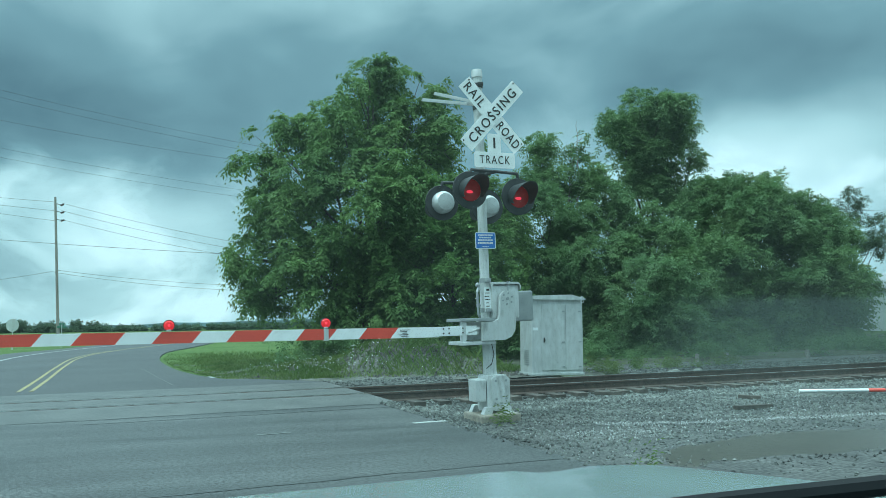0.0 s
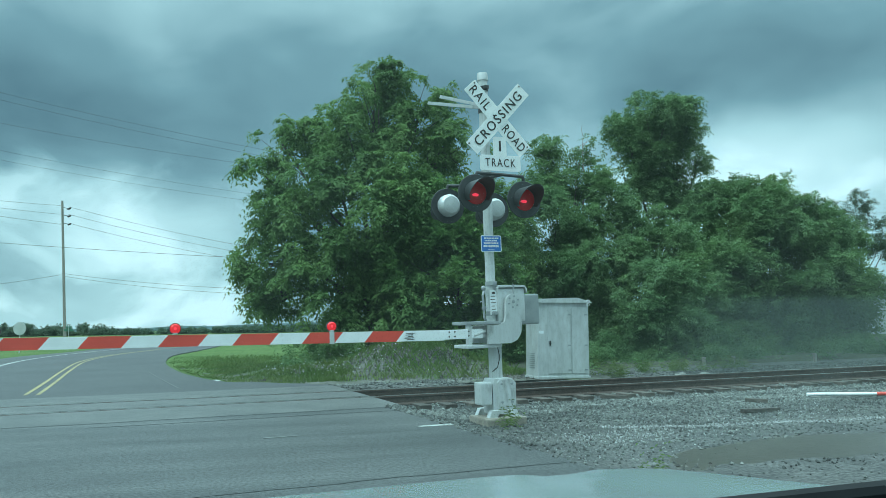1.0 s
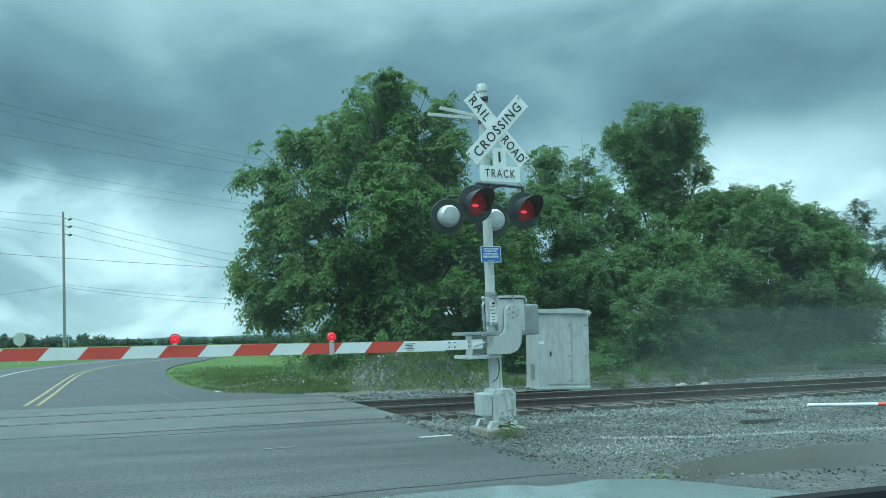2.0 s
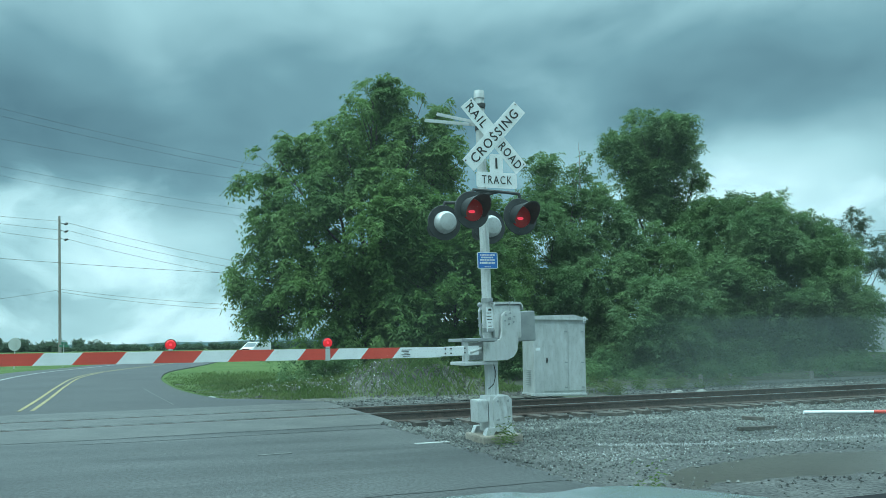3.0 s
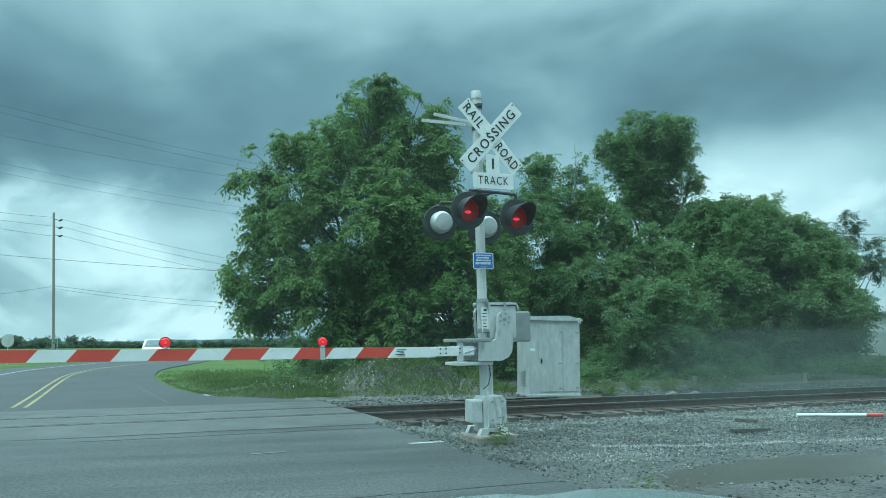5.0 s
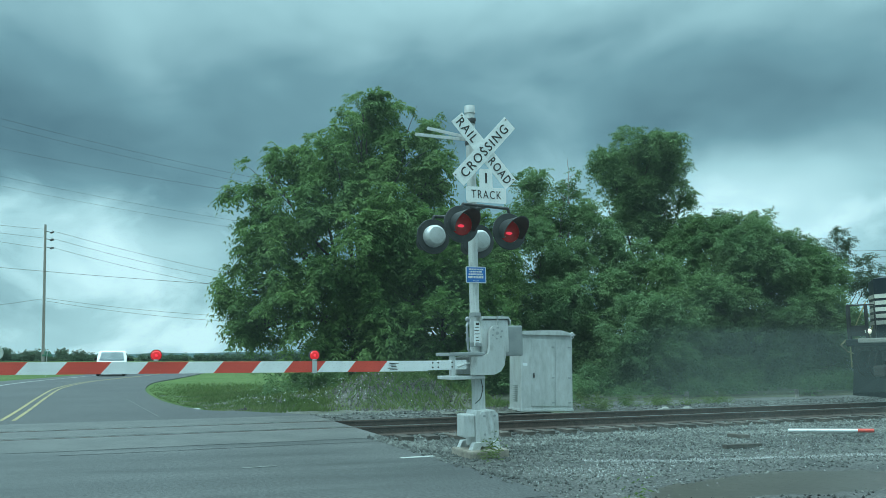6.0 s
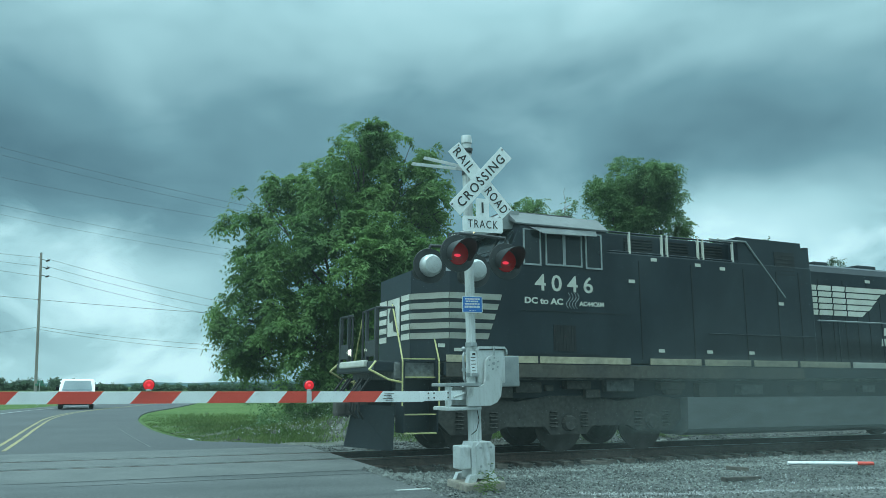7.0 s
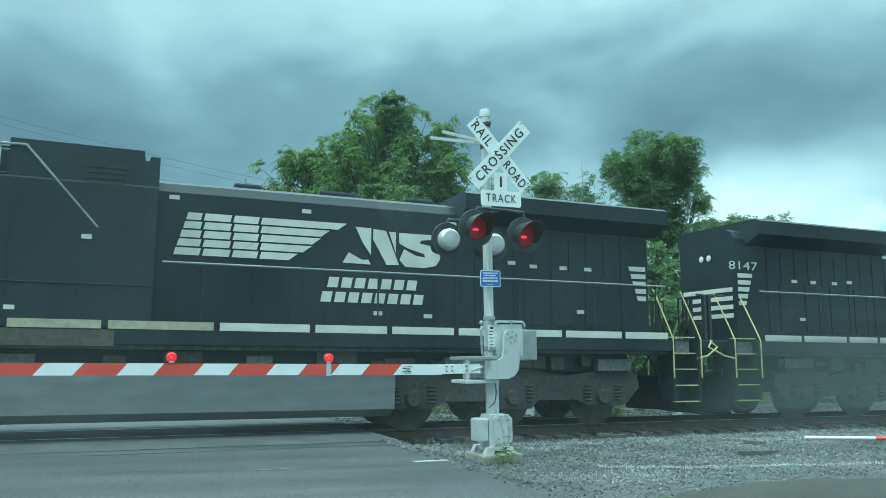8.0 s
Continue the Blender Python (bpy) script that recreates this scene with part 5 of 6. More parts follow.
        for k in range(8):
            box(bm, (0.46 + k * 0.063, sd * 1.545, 2.25), (0.018, 0.02, 0.50))
        part("vent_grille", bm, GRILLE, cab, "dark louvred vent")
        for x, z, w, hh in ((-1.55, 1.98, 0.38, 0.06), (-2.0, 2.05, 0.14, 0.07), (0.7, 1.93, 1.6, 0.012), (0.9, 2.78, 2.4, 0.012)):
            bm = B()
            box(bm, (x, sd * 1.537, z), (w, 0.012, hh))
            part("small_marking", bm, LOCO_WHITE if hh > 0.02 else GRILLE, cab)
    for k in range(5):
        z1 = 3.06 - k * 0.19
        for y0, y1 in ((-0.90, -0.45), (0.45, 0.90)):
            bm = B()
            box(bm, (-2.405, (y0 + y1) / 2, z1 - 0.057), (0.012, y1 - y0, 0.115))
            part("nose_band", bm, LOCO_WHITE, cab)
    bm = B()
    prism(bm, [(-0.36, 2.30), (0.36, 2.30), (0.36, 3.05), (-0.36, 3.05)], -2.415, -2.40)
    for v in bm.verts:
        v.co = Vector((v.co.y, v.co.x, v.co.z))
    em = part("nose_emblem", bm, LOCO_WHITE, cab, "white nose panel with a dark emblem")
    bm = B()
    prism(bm, [(-0.22, 2.36), (-0.05, 2.40), (0.02, 2.62), (0.20, 2.58), (0.24, 2.74), (0.06, 2.98), (-0.10, 2.86), (-0.18, 2.62)], -2.425, -2.415)
    for v in bm.verts:
        v.co = Vector((v.co.y, v.co.x, v.co.z))
    part("emblem", bm, BLACK_METAL, em)
    # blower and equipment cabinets behind the cab
    bm = B()
    box(bm, (4.70, 0, 2.93), (5.86, 2.96, 2.34), 0.03)
    eq = part("equipment_cabinet", bm, LOCO, lo, "black full-width equipment cabinets")
    bm = B()
    box(bm, (3.62, 0, 4.34), (3.65, 2.3, 0.5), 0.03)
    part("louvre_housing", bm, LOCO, eq)
    bm = B()
    prism(bm, [(5.42, 4.08), (7.63, 4.08), (7.63, 4.60), (7.48, 4.60), (7.46, 4.52), (7.40, 4.52), (7.38, 4.69), (5.42, 4.70)], -1.45, 1.45)
    part("dynamic_brake_box", bm, LOCO, eq)
    for sd in (-1, 1):
        for k in range(3):
            bm = B()
            for j in range(6):
                box(bm, (2.85 + k * 1.0, sd * 1.16, 4.16 + j * 0.065), (0.74, 0.05, 0.03))
            part("louvre", bm, GRILLE, eq, "dark air louvres")
            for x in (2.42 + k * 1.0, 3.28 + k * 1.0):
                bm = B()
                box(bm, (x, sd * 1.42, 4.32), (0.045, 0.045, 0.52), 0.004)
                part("rail_post", bm, LOCO_WHITE, eq, "pale upright")
        for z in (4.13, 4.55):
            bm = B()
            rod(bm, (1.8, sd * 1.42, z), (5.45, sd * 1.42, z), 0.02, 0.02, 6)
            part("catwalk_rail", bm, LOCO, eq)
        bm = B()
        pipe(bm, [(4.6, sd * 1.47, 4.58), (5.65, sd * 1.47, 4.60), (6.75, sd * 1.47, 3.36)], 0.022, 6)
        part("diagonal_rail", bm, LOCO_ROOF, eq)
        bm = B()
        box(bm, (6.82, sd * 1.458, 4.12), (0.62, 0.03, 0.62))
        for j in range(6):
            box(bm, (6.82, sd * 1.475, 3.89 + j * 0.092), (0.58, 0.02, 0.02))
        part("intake_grille", bm, GRILLE, eq)
        for x in (2.6, 4.0, 5.5, 6.5, 7.2):
            bm = B()
            box(bm, (x, sd * 1.485, 2.9), (0.015, 0.014, 2.1))
            part("panel_seam", bm, GRILLE, eq)
        for x, z in ((2.4, 3.5), (3.0, 4.0), (4.2, 3.96), (4.9, 3.92), (6.6, 3.2), (3.1, 2.05), (4.4, 2.05), (5.6, 2.05)):
            bm = B()
            box(bm, (x, sd * 1.485, z), (0.15, 0.012, 0.07))
            part("small_marking", bm, LOCO_WHITE, eq)
        bm = B()
        rod(bm, (4.4, sd * 1.49, 2.45), (7.6, sd * 1.49, 2.45), 0.012, 0.012, 5)
        part("hand_grab", bm, LOCO, eq)
    # long engine hood
    bm = B()
    prism(bm, [(-0.95, 1.74), (0.95, 1.74), (0.95, 4.14), (0.86, 4.30), (0.66, 4.38), (-0.66, 4.38), (-0.86, 4.30), (-0.95, 4.14)], 7.6, hood_end)
    for v in bm.verts:
        v.co = Vector((v.co.y, v.co.x, v.co.z))
    hood = part("engine_hood", bm, LOCO, lo, "long black engine hood with doors")
    bm = B()
    for x, w in ((9.2, 0.5), (10.9, 0.7), (12.6, 0.6)):
        box(bm, (x, 0, 4.44), (w, 0.9, 0.16), 0.04)
    part("exhaust_stack", bm, LOCO, hood)
    # radiator wings
    bm = B()
    prism(bm, [(-0.95, 3.98), (-1.40, 4.20), (-1.42, 4.50), (-1.30, 4.56), (1.30, 4.56), (1.42, 4.50), (1.40, 4.20), (0.95, 3.98)], 13.2, wing_end)
    for v in bm.verts:
        v.co = Vector((v.co.y, v.co.x, v.co.z))
    part("radiator_wing", bm, LOCO, lo, "overhanging radiator cabin")
    for sd in (-1, 1):
        bm = B()
        for k in range(22):
            box(bm, (8.0 + k * 0.43, sd * 0.955, 2.9), (0.012, 0.014, 2.1 if k % 2 else 1.9))
        tagged(part("door_seam", bm, GRILLE, hood), kind="stuff")
        for k in range(5):
            x0, z0 = 7.93 + k * 0.045, 3.06 + k * 0.155
            bm = B()
            ends = (9.90, 10.15, 10.32, 10.48, 10.80)
            for a, b in ((x0, 8.35), (8.40, 8.85), (8.90, 9.33), (9.38, ends[k])):
                prism(bm, [(a, z0), (b, z0), (b + (0.16 if b == ends[k] else 0.03), z0 + 0.125), (a + 0.03, z0 + 0.125)], sd * 0.957, sd * 0.965)
            part("mane_bar", bm, LOCO_WHITE, hood, "white striped emblem bar")
        for poly in ([(10.9, 3.07), (11.01, 3.27), (11.27, 3.14), (11.39, 3.15), (11.44, 3.06)],
                     [(11.13, 3.76), (11.44, 3.75), (11.44, 3.24), (11.27, 3.48)],
                     [(11.48, 3.74), (11.73, 3.72), (12.0, 3.08), (11.75, 3.07), (11.48, 3.54)],
                     [(11.79, 3.71), (11.93, 3.71), (11.93, 3.31)],
                     [(11.99, 3.7), (12.65, 3.7), (12.67, 3.61), (12.44, 3.58), (12.42, 3.52), (12.66, 3.48), (12.83, 3.39), (12.84, 3.23), (12.75, 3.1), (12.53, 3.05), (12.13, 3.05), (12.01, 3.18), (12.1, 3.39), (12.33, 3.28), (12.53, 3.25), (12.51, 3.32), (12.17, 3.41), (12.0, 3.5)]):
            bm = B()
            prism(bm, poly, sd * 0.957, sd * 0.965)
            part("logo_shape", bm, LOCO_WHITE, hood, "white painted company emblem shape")
        for z, x0, n in ((2.70, 10.62, 7), (2.43, 10.50, 8)):
            for k in range(n):
                bm = B()
                x = x0 + k * 0.255
                prism(bm, [(x, z - 0.095), (x + 0.19, z - 0.095), (x + 0.225, z + 0.095), (x + 0.035, z + 0.095)], sd * 0.957, sd * 0.965)
                part("name_bar", bm, LOCO_WHITE, hood, "white bar standing for painted lettering")
        for k in range(5):
            z = 3.27 - k * 0.16
            bm = B()
            prism(bm, [(tail + 17.25 + k * 0.05, z - 0.05), (tail + 17.66, z - 0.05), (tail + 17.66, z + 0.05), (tail + 17.22 + k * 0.05, z + 0.05)], sd * 0.957, sd * 0.965)
            part("rear_band", bm, LOCO_WHITE, hood)
        for x, z in ((7.9, 4.05), (10.2, 3.98), (11.6, 2.15), (12.6, 2.12), (14.4, 3.25), (14.9, 3.2), (15.6, 3.2), (13.1, 3.95), (16.0, 2.3), (16.2, 3.2)):
            bm = B()
            box(bm, (x, sd * 0.96, z), (0.17, 0.012, 0.075))
            part("small_marking", bm, LOCO_WHITE, hood)
        for x in (14.0, 14.8, 15.6, 16.4):
            bm = B()
            box(bm, (x, sd * 0.957, 2.55), (0.55, 0.02, 1.1), 0.004)
            part("hood_door", bm, LOCO, hood)
        # handrail along the walkway
        bm = B()
        rod(bm, (7.75, sd * 1.47, 2.86), (17.78, sd * 1.47, 2.86), 0.018, 0.018, 8)
        hr = part("handrail", bm, LOCO_ROOF, lo, "grey walkway handrail")
        for k in range(7):
            bm = B()
            rod(bm, (8.4 + k * 1.52, sd * 1.47, 1.75), (8.4 + k * 1.52, sd * 1.47, 2.86), 0.016, 0.016, 6)
            part("stanchion", bm, LOCO, hr)
        # fuel tank
        bm = B()
        prism(bm, [(sd * 0.5, 0.28), (sd * 1.20, 0.28), (sd * 1.42, 0.42), (sd * 1.45, 1.08), (sd * 0.5, 1.08)], 3.75, 11.8)
        for v in bm.verts:
            v.co = Vector((v.co.y, v.co.x, v.co.z))
        part("fuel_tank", bm, TANK, lo, "dusty grey fuel tank, colour lightened for a reflection")
    bm = B()
    box(bm, (7.8, 0, 0.9), (8.0, 1.1, 1.0))
    part("tank_core", bm, LOCO_DIRT, lo)
    # trucks
    wheel = B()
    lathe(wheel, [(0.0, -0.07), (0.14, -0.07), (0.18, -0.03), (0.40, -0.02), (0.44, -0.06), (0.52, -0.06), (0.535, 0.0), (0.56, 0.06), (0.30, 0.06), (0.0, 0.06)], 24)
    wheel_me = finish("wheel", wheel, STEEL_DARK, True)
    frame_bm = B()
    prism(frame_bm, [(-2.95, 0.75), (-2.9, 1.02), (-2.2, 1.12), (-1.2, 1.0), (-0.4, 1.12), (0.4, 1.12), (1.2, 1.0), (2.2, 1.12), (2.9, 1.02), (2.95, 0.75), (2.6, 0.40), (1.7, 0.40), (1.45, 0.52), (0.55, 0.52), (0.42, 0.36), (-0.42, 0.36), (-0.55, 0.52), (-1.45, 0.52), (-1.7, 0.40), (-2.6, 0.40)], -0.08, 0.08)
    frame_me = finish("truck_side_frame", frame_bm, TRUCK)
    jb_bm = B()
    lathe(jb_bm, [(0.0, 0.10), (0.13, 0.10), (0.16, 0.05), (0.17, -0.02)], 12)
    jb_me = finish("axle_box", jb_bm, TRUCK)
    sp_bm = B()
    for j in range(5):
        lathe(sp_bm, [(0.07, 0.07 * j), (0.095, 0.07 * j + 0.02), (0.07, 0.07 * j + 0.04)], 8)
    sp_me = finish("coil_spring", sp_bm, TRUCK)
    for cx in (0.92, 14.28):
        tk = part("truck", (lambda b: (box(b, (cx, 0, 0.95), (5.4, 1.6, 0.35), 0.03), b)[1])(B()), LOCO_DIRT, lo, "three-axle truck")
        for sd in (-1, 1):
            f = new("truck_side_frame", frame_me)
            f.parent, f.matrix_basis = tk, pose(cx, sd * 1.12, 0)
            for ax in (-2.05, 0.0, 2.05):
                w = new("wheel", wheel_me)
                w.parent, w.matrix_basis = tk, pose(cx + ax, sd * 0.755, 0.535, 90 if sd < 0 else -90, 0, 0)
                j = new("axle_box", jb_me)
                j.parent, j.matrix_basis = tk, pose(cx + ax, sd * 1.20, 0.58, 90 if sd < 0 else -90, 0, 0)
                for dx in (-0.36, 0.36):
                    s = new("coil_spring", sp_me)
                    s.parent, s.matrix_basis = tk, pose(cx + ax + dx, sd * 1.22, 0.50)
            for k in range(6):
                bm = B()
                x = cx - 2.5 + k + random.uniform(-0.2, 0.2)
                box(bm, (x, sd * 1.24, random.uniform(1.1, 1.3)), (random.uniform(0.15, 0.5), 0.12, random.uniform(0.1, 0.3)), 0.02)
                part("underframe_box", bm, TRUCK, tk)
    # ends: steps, grab rails, plow, coupler
    for end in (-1, 1):
        def E(x):
            return x if end < 0 else 15.85 - x
        for sd in (-1, 1):
            bm = B()
            for dx in (-2.72, -2.06):
                box(bm, (E(dx), sd * 1.30, 1.12), (0.03, 0.42, 1.30), 0.004)
            box(bm, (E(-2.39), sd * 1.10, 1.12), (0.66, 0.02, 1.30))
            st = part("step_well", bm, LOCO, lo, "black boarding steps")
            for k in range(5):
                bm = B()
                box(bm, (E(-2.39), sd * (1.44 - 0.02 * k), 0.46 + 0.335 * k), (0.64, 0.10, 0.022), 0.004)
                part("tread", bm, YELLOW, st, "yellow step edge")
            for dx in (-2.76, -2.04):
                bm = B()
                pipe(bm, [(E(dx), sd * 0.92, 2.84), (E(dx), sd * 1.40, 2.0), (E(dx), sd * 1.53, 1.75), (E(dx), sd * 1.53, 0.95)], 0.016, 8)
                part("grab_rail", bm, YELLOW, lo, "yellow grab rail")
            bm = B()
            pipe(bm, [(E(-3.16), sd * 0.35, 1.75), (E(-3.16), sd * 0.35, 2.72), (E(-3.16), sd * 1.22, 2.74), (E(-2.85), sd * 1.34, 2.74)], 0.022, 8)
            box(bm, (E(-3.16), sd * 1.20, 2.25), (0.07, 0.10, 1.0), 0.01)
            box(bm, (E(-3.16), sd * 0.62, 2.25), (0.06, 0.08, 1.0), 0.01)
            box(bm, (E(-3.16), sd * 0.90, 2.0), (0.05, 0.55, 0.30), 0.01)
            part("end_railing", bm, BLACK_METAL, lo, "black end railing")
            bm = B()
            pipe(bm, [(E(-3.2), sd * 1.3, 1.75), (E(-3.34), sd * 1.36, 1.60), (E(-3.0), sd * 1.45, 1.42), (E(-2.7), sd * 1.48, 1.36)], 0.02, 6)
            part("uncoupling_lever", bm, YELLOW, lo, "yellow uncoupling lever")
            bm = B()
            lathe(bm, [(0.0, 0.01), (0.055, 0.006), (0.07, 0.0), (0.075, -0.10), (0.0, -0.11)], 14, pose(E(-3.18), sd * 0.62, 1.98, 0, -90 if end < 0 else 90, 0))
            part("ditch_light", bm, DITCH if (end < 0 and not low_detail) else DARK_GLASS, lo, "ditch light")
        bm = B()
        box(bm, (E(-2.95), 0, 1.66), (0.55, 2.6, 0.20), 0.03)
        part("end_platform", bm, LOCO, lo)
        bm = B()
        box(bm, (E(-3.24), 0, 1.72), (0.10, 1.7, 0.13), 0.03)
        part("anticlimber", bm, LOCO_WHITE, lo, "pale anticlimber ledge")
        bm = B()
        for sd in (-1, 1):
            vs = [bm.verts.new(p) for p in ((E(-3.22), 0.0, 0.95), (E(-2.85), sd * 1.40, 0.95), (E(-2.90), sd * 1.45, 0.16), (E(-3.40), 0.0, 0.16))]
            bm.faces.new(vs)
        bmesh.ops.solidify(bm, geom=bm.faces[:], thickness=0.05)
        part("snow_plow", bm, LOCO, lo, "dusty steel pilot plow")
        bm = B()
        box(bm, (E(-3.22), 0, 0.88), (0.55, 0.22, 0.26), 0.04)
        box(bm, (E(-3.48), 0.04, 0.88), (0.22, 0.34, 0.30), 0.06)
        part("coupler", bm, STEEL_DARK, lo, "rusty knuckle coupler")
        for y in (-0.5, -0.3, 0.3, 0.5, 0.9, -0.9):
            bm = B()
            pipe(bm, [(E(-3.18), y, 1.45), (E(-3.36), y, 1.2), (E(-3.36), y * 0.9, 0.85), (E(-3.24), y * 0.8, 0.7)], 0.022, 6)
            part("air_hose", bm, RUBBER, lo, "black air hose")
    # hood end face markings
    for z in (2.35, 2.55, 2.75, 2.95):
        bm = B()
        box(bm, (tail + 17.73, 0, z), (0.012, 1.7, 0.10))
        part("end_band", bm, LOCO_WHITE, hood)
    for y in (-0.13, 0.13):
        bm = B()
        lathe(bm, [(0.0, 0.02), (0.06, 0.015), (0.08, 0.0)], 12, pose(tail + 17.75, y, 3.75, 0, 90, 0))
        part("rear_headlight", bm, LOCO_WHITE, hood)
    if low_detail:
        for sd in (-1, 1):
            side_text(number, 0.19, 17.74, sd * 0.962, 3.50, sd, LOCO_WHITE, hood, 0.85)
    return lo


lead = locomotive("locomotive", "4046", "black diesel locomotive with white nose bands, rolling over the crossing")
trail = locomotive("locomotive", "8147", "black diesel locomotive coupled backwards behind the leading one", True)

# ---------------------------------------------------------------- van, poles, wires and other things


def van():
    """Front of the van at -x; it drives along -x."""
    v = thing("van", Matrix.Identity(4), "white delivery van with a dark front, coming down the road", "van")
    bm = B()
    prof = [(-2.55, 0.35), (-2.60, 0.80), (-1.7, 1.02), (-0.9, 1.62), (-0.6, 1.74), (2.3, 1.76), (2.5, 1.55), (2.55, 0.35)]
    prism(bm, prof, -0.94, 0.94)
    es = [e for e in bm.edges if abs(e.verts[0].co.y - e.verts[1].co.y) < 0.01]
    bmesh.ops.bevel(bm, geom=es, offset=0.10, segments=2, affect="EDGES")
    part("body", bm, VAN_WHITE, v, "white painted van body", True)
    bm = B()
    vs = [bm.verts.new(p) for p in ((-1.70, -0.80, 1.07), (-1.70, 0.80, 1.07), (-0.96, 0.70, 1.63), (-0.96, -0.70, 1.63))]
    bm.faces.new(vs)
    bmesh.ops.solidify(bm, geom=bm.faces[:], thickness=0.04)
    part("windscreen", bm, SKY_TONED_GLASS, v)
    bm = B()
    box(bm, (-2.60, 0, 0.46), (0.12, 1.8, 0.40), 0.04)
    part("bumper", bm, CAR_BLACK, v, "black bumper")
    bm = B()
    box(bm, (-2.60, 0, 0.74), (0.06, 1.1, 0.14), 0.02)
    part("grille", bm, CAR_BLACK, v)
    for sd in (-1, 1):
        bm = B()
        box(bm, (-2.56, sd * 0.72, 0.76), (0.10, 0.30, 0.16), 0.03)
        part("headlight", bm, WHITE, v)
        bm = B()
        box(bm, (-0.6, sd * 0.93, 1.35), (1.0, 0.04, 0.42), 0.01)
        part("side_window", bm, DARK_GLASS, v)
        bm = B()
        box(bm, (-1.25, sd * 1.04, 1.18), (0.10, 0.18, 0.18), 0.03)
        part("mirror", bm, CAR_BLACK, v)
        for x in (-1.65, 1.6):
            bm = B()
            lathe(bm, [(0.0, -0.11), (0.28, -0.11), (0.34, -0.08), (0.34, 0.08), (0.28, 0.11), (0.0, 0.11)], 18, pose(x, sd * 0.82, 0.34, 90, 0, 0))
            wh = part("wheel", bm, RUBBER, v, "", True)
            bm = B()
            lathe(bm, [(0.0, 0.02), (0.2, 0.02), (0.2, 0.0)], 12, pose(x, sd * 0.935, 0.34, -90 * sd, 0, 0))
            part("rim", bm, STEEL_GREY, wh)
    return v


def utility_pole():
    p = thing("utility_pole", pose(-30.0, 60, -0.2, 0, -3.0, 0), "tall weathered wooden utility pole beside the road", "utility pole")
    bm = B()
    rod(bm, (0, 0, -0.3), (0, 0, 11.9), 0.12, 0.085, 14)
    part("shaft", bm, WOOD_GREY, p, "", True)
    for z in (11.35, 10.75, 10.1):
        bm = B()
        rod(bm, (0.1, -0.05, z), (0.55, -0.15, z - 0.12), 0.025)
        lathe(bm, [(0.02, -0.16), (0.09, -0.1), (0.05, -0.05), (0.09, 0.0), (0.05, 0.05), (0.09, 0.1), (0.02, 0.16)], 10, Matrix.Translation((0.62, -0.17, z - 0.14)) @ pose(0, 0, 0, 0, 75, 0))
        part("insulator", bm, BLACK_METAL, p, "dark insulator", True)
    return p


def wire(a, b, sag, r, grp="overhead wires"):
    a, b = Vector(a), Vector(b)
    bm = B()
    n = 24
    pts = [a.lerp(b, i / n) - Vector((0, 0, sag * 4 * (i / n) * (1 - i / n))) for i in range(n + 1)]
    for p, q in zip(pts[:-1], pts[1:]):
        rod(bm, p, q, r, r, 5, False)
    tagged(part("overhead_wire", bm, RUBBER, None), "thin dark overhead cable between poles", "wire", grp)


def build_wires():
    # from the pole towards the right, behind the walnut tree
    for z, z1, sg in ((11.2, 8.2, 0.6), (10.6, 7.8, 0.7), (9.9, 7.4, 0.8)):
        wire((-30.1, 60, z), (-6, 74, z1 - 1.0), sg, 0.011)
    wire((-30.5, 60, 5.9), (-8, 66, 4.6), 0.5, 0.011)
    wire((-30.5, 60, 5.7), (-8, 66, 4.2), 0.6, 0.011)
    # to the left
    for z, z1 in ((11.3, 12.4), (10.6, 12.2), (9.8, 12.0)):
        wire((-30.6, 60, z), (-44, 52, z1), 0.25, 0.011)
    wire((-30.5, 60, 5.8), (-44, 56, 4.2), 0.3, 0.011)
    # cables that pass before the pole and high overhead
    wire((-36.0, 56, 8.2), (-10, 56, 6.2), 0.12, 0.014)
    wire((-38, 58, 20.9), (-6, 60, 13.9), 0.4, 0.009)
    wire((-38, 58, 20.3), (-6, 60, 13.4), 0.4, 0.009)
    wire((-38, 58, 18.3), (-6, 60, 13.0), 0.4, 0.009)
    wire((-38, 62, 16.6), (-6, 62, 10.9), 0.4, 0.008)
    wire((-38, 62, 15.8), (-6, 62, 10.4), 0.4, 0.008)
    for z in (10.2, 9.7, 9.2):
        wire((24, 60.2, z - 0.6), (60, 60.2, z + 0.4), 0.3, 0.011)


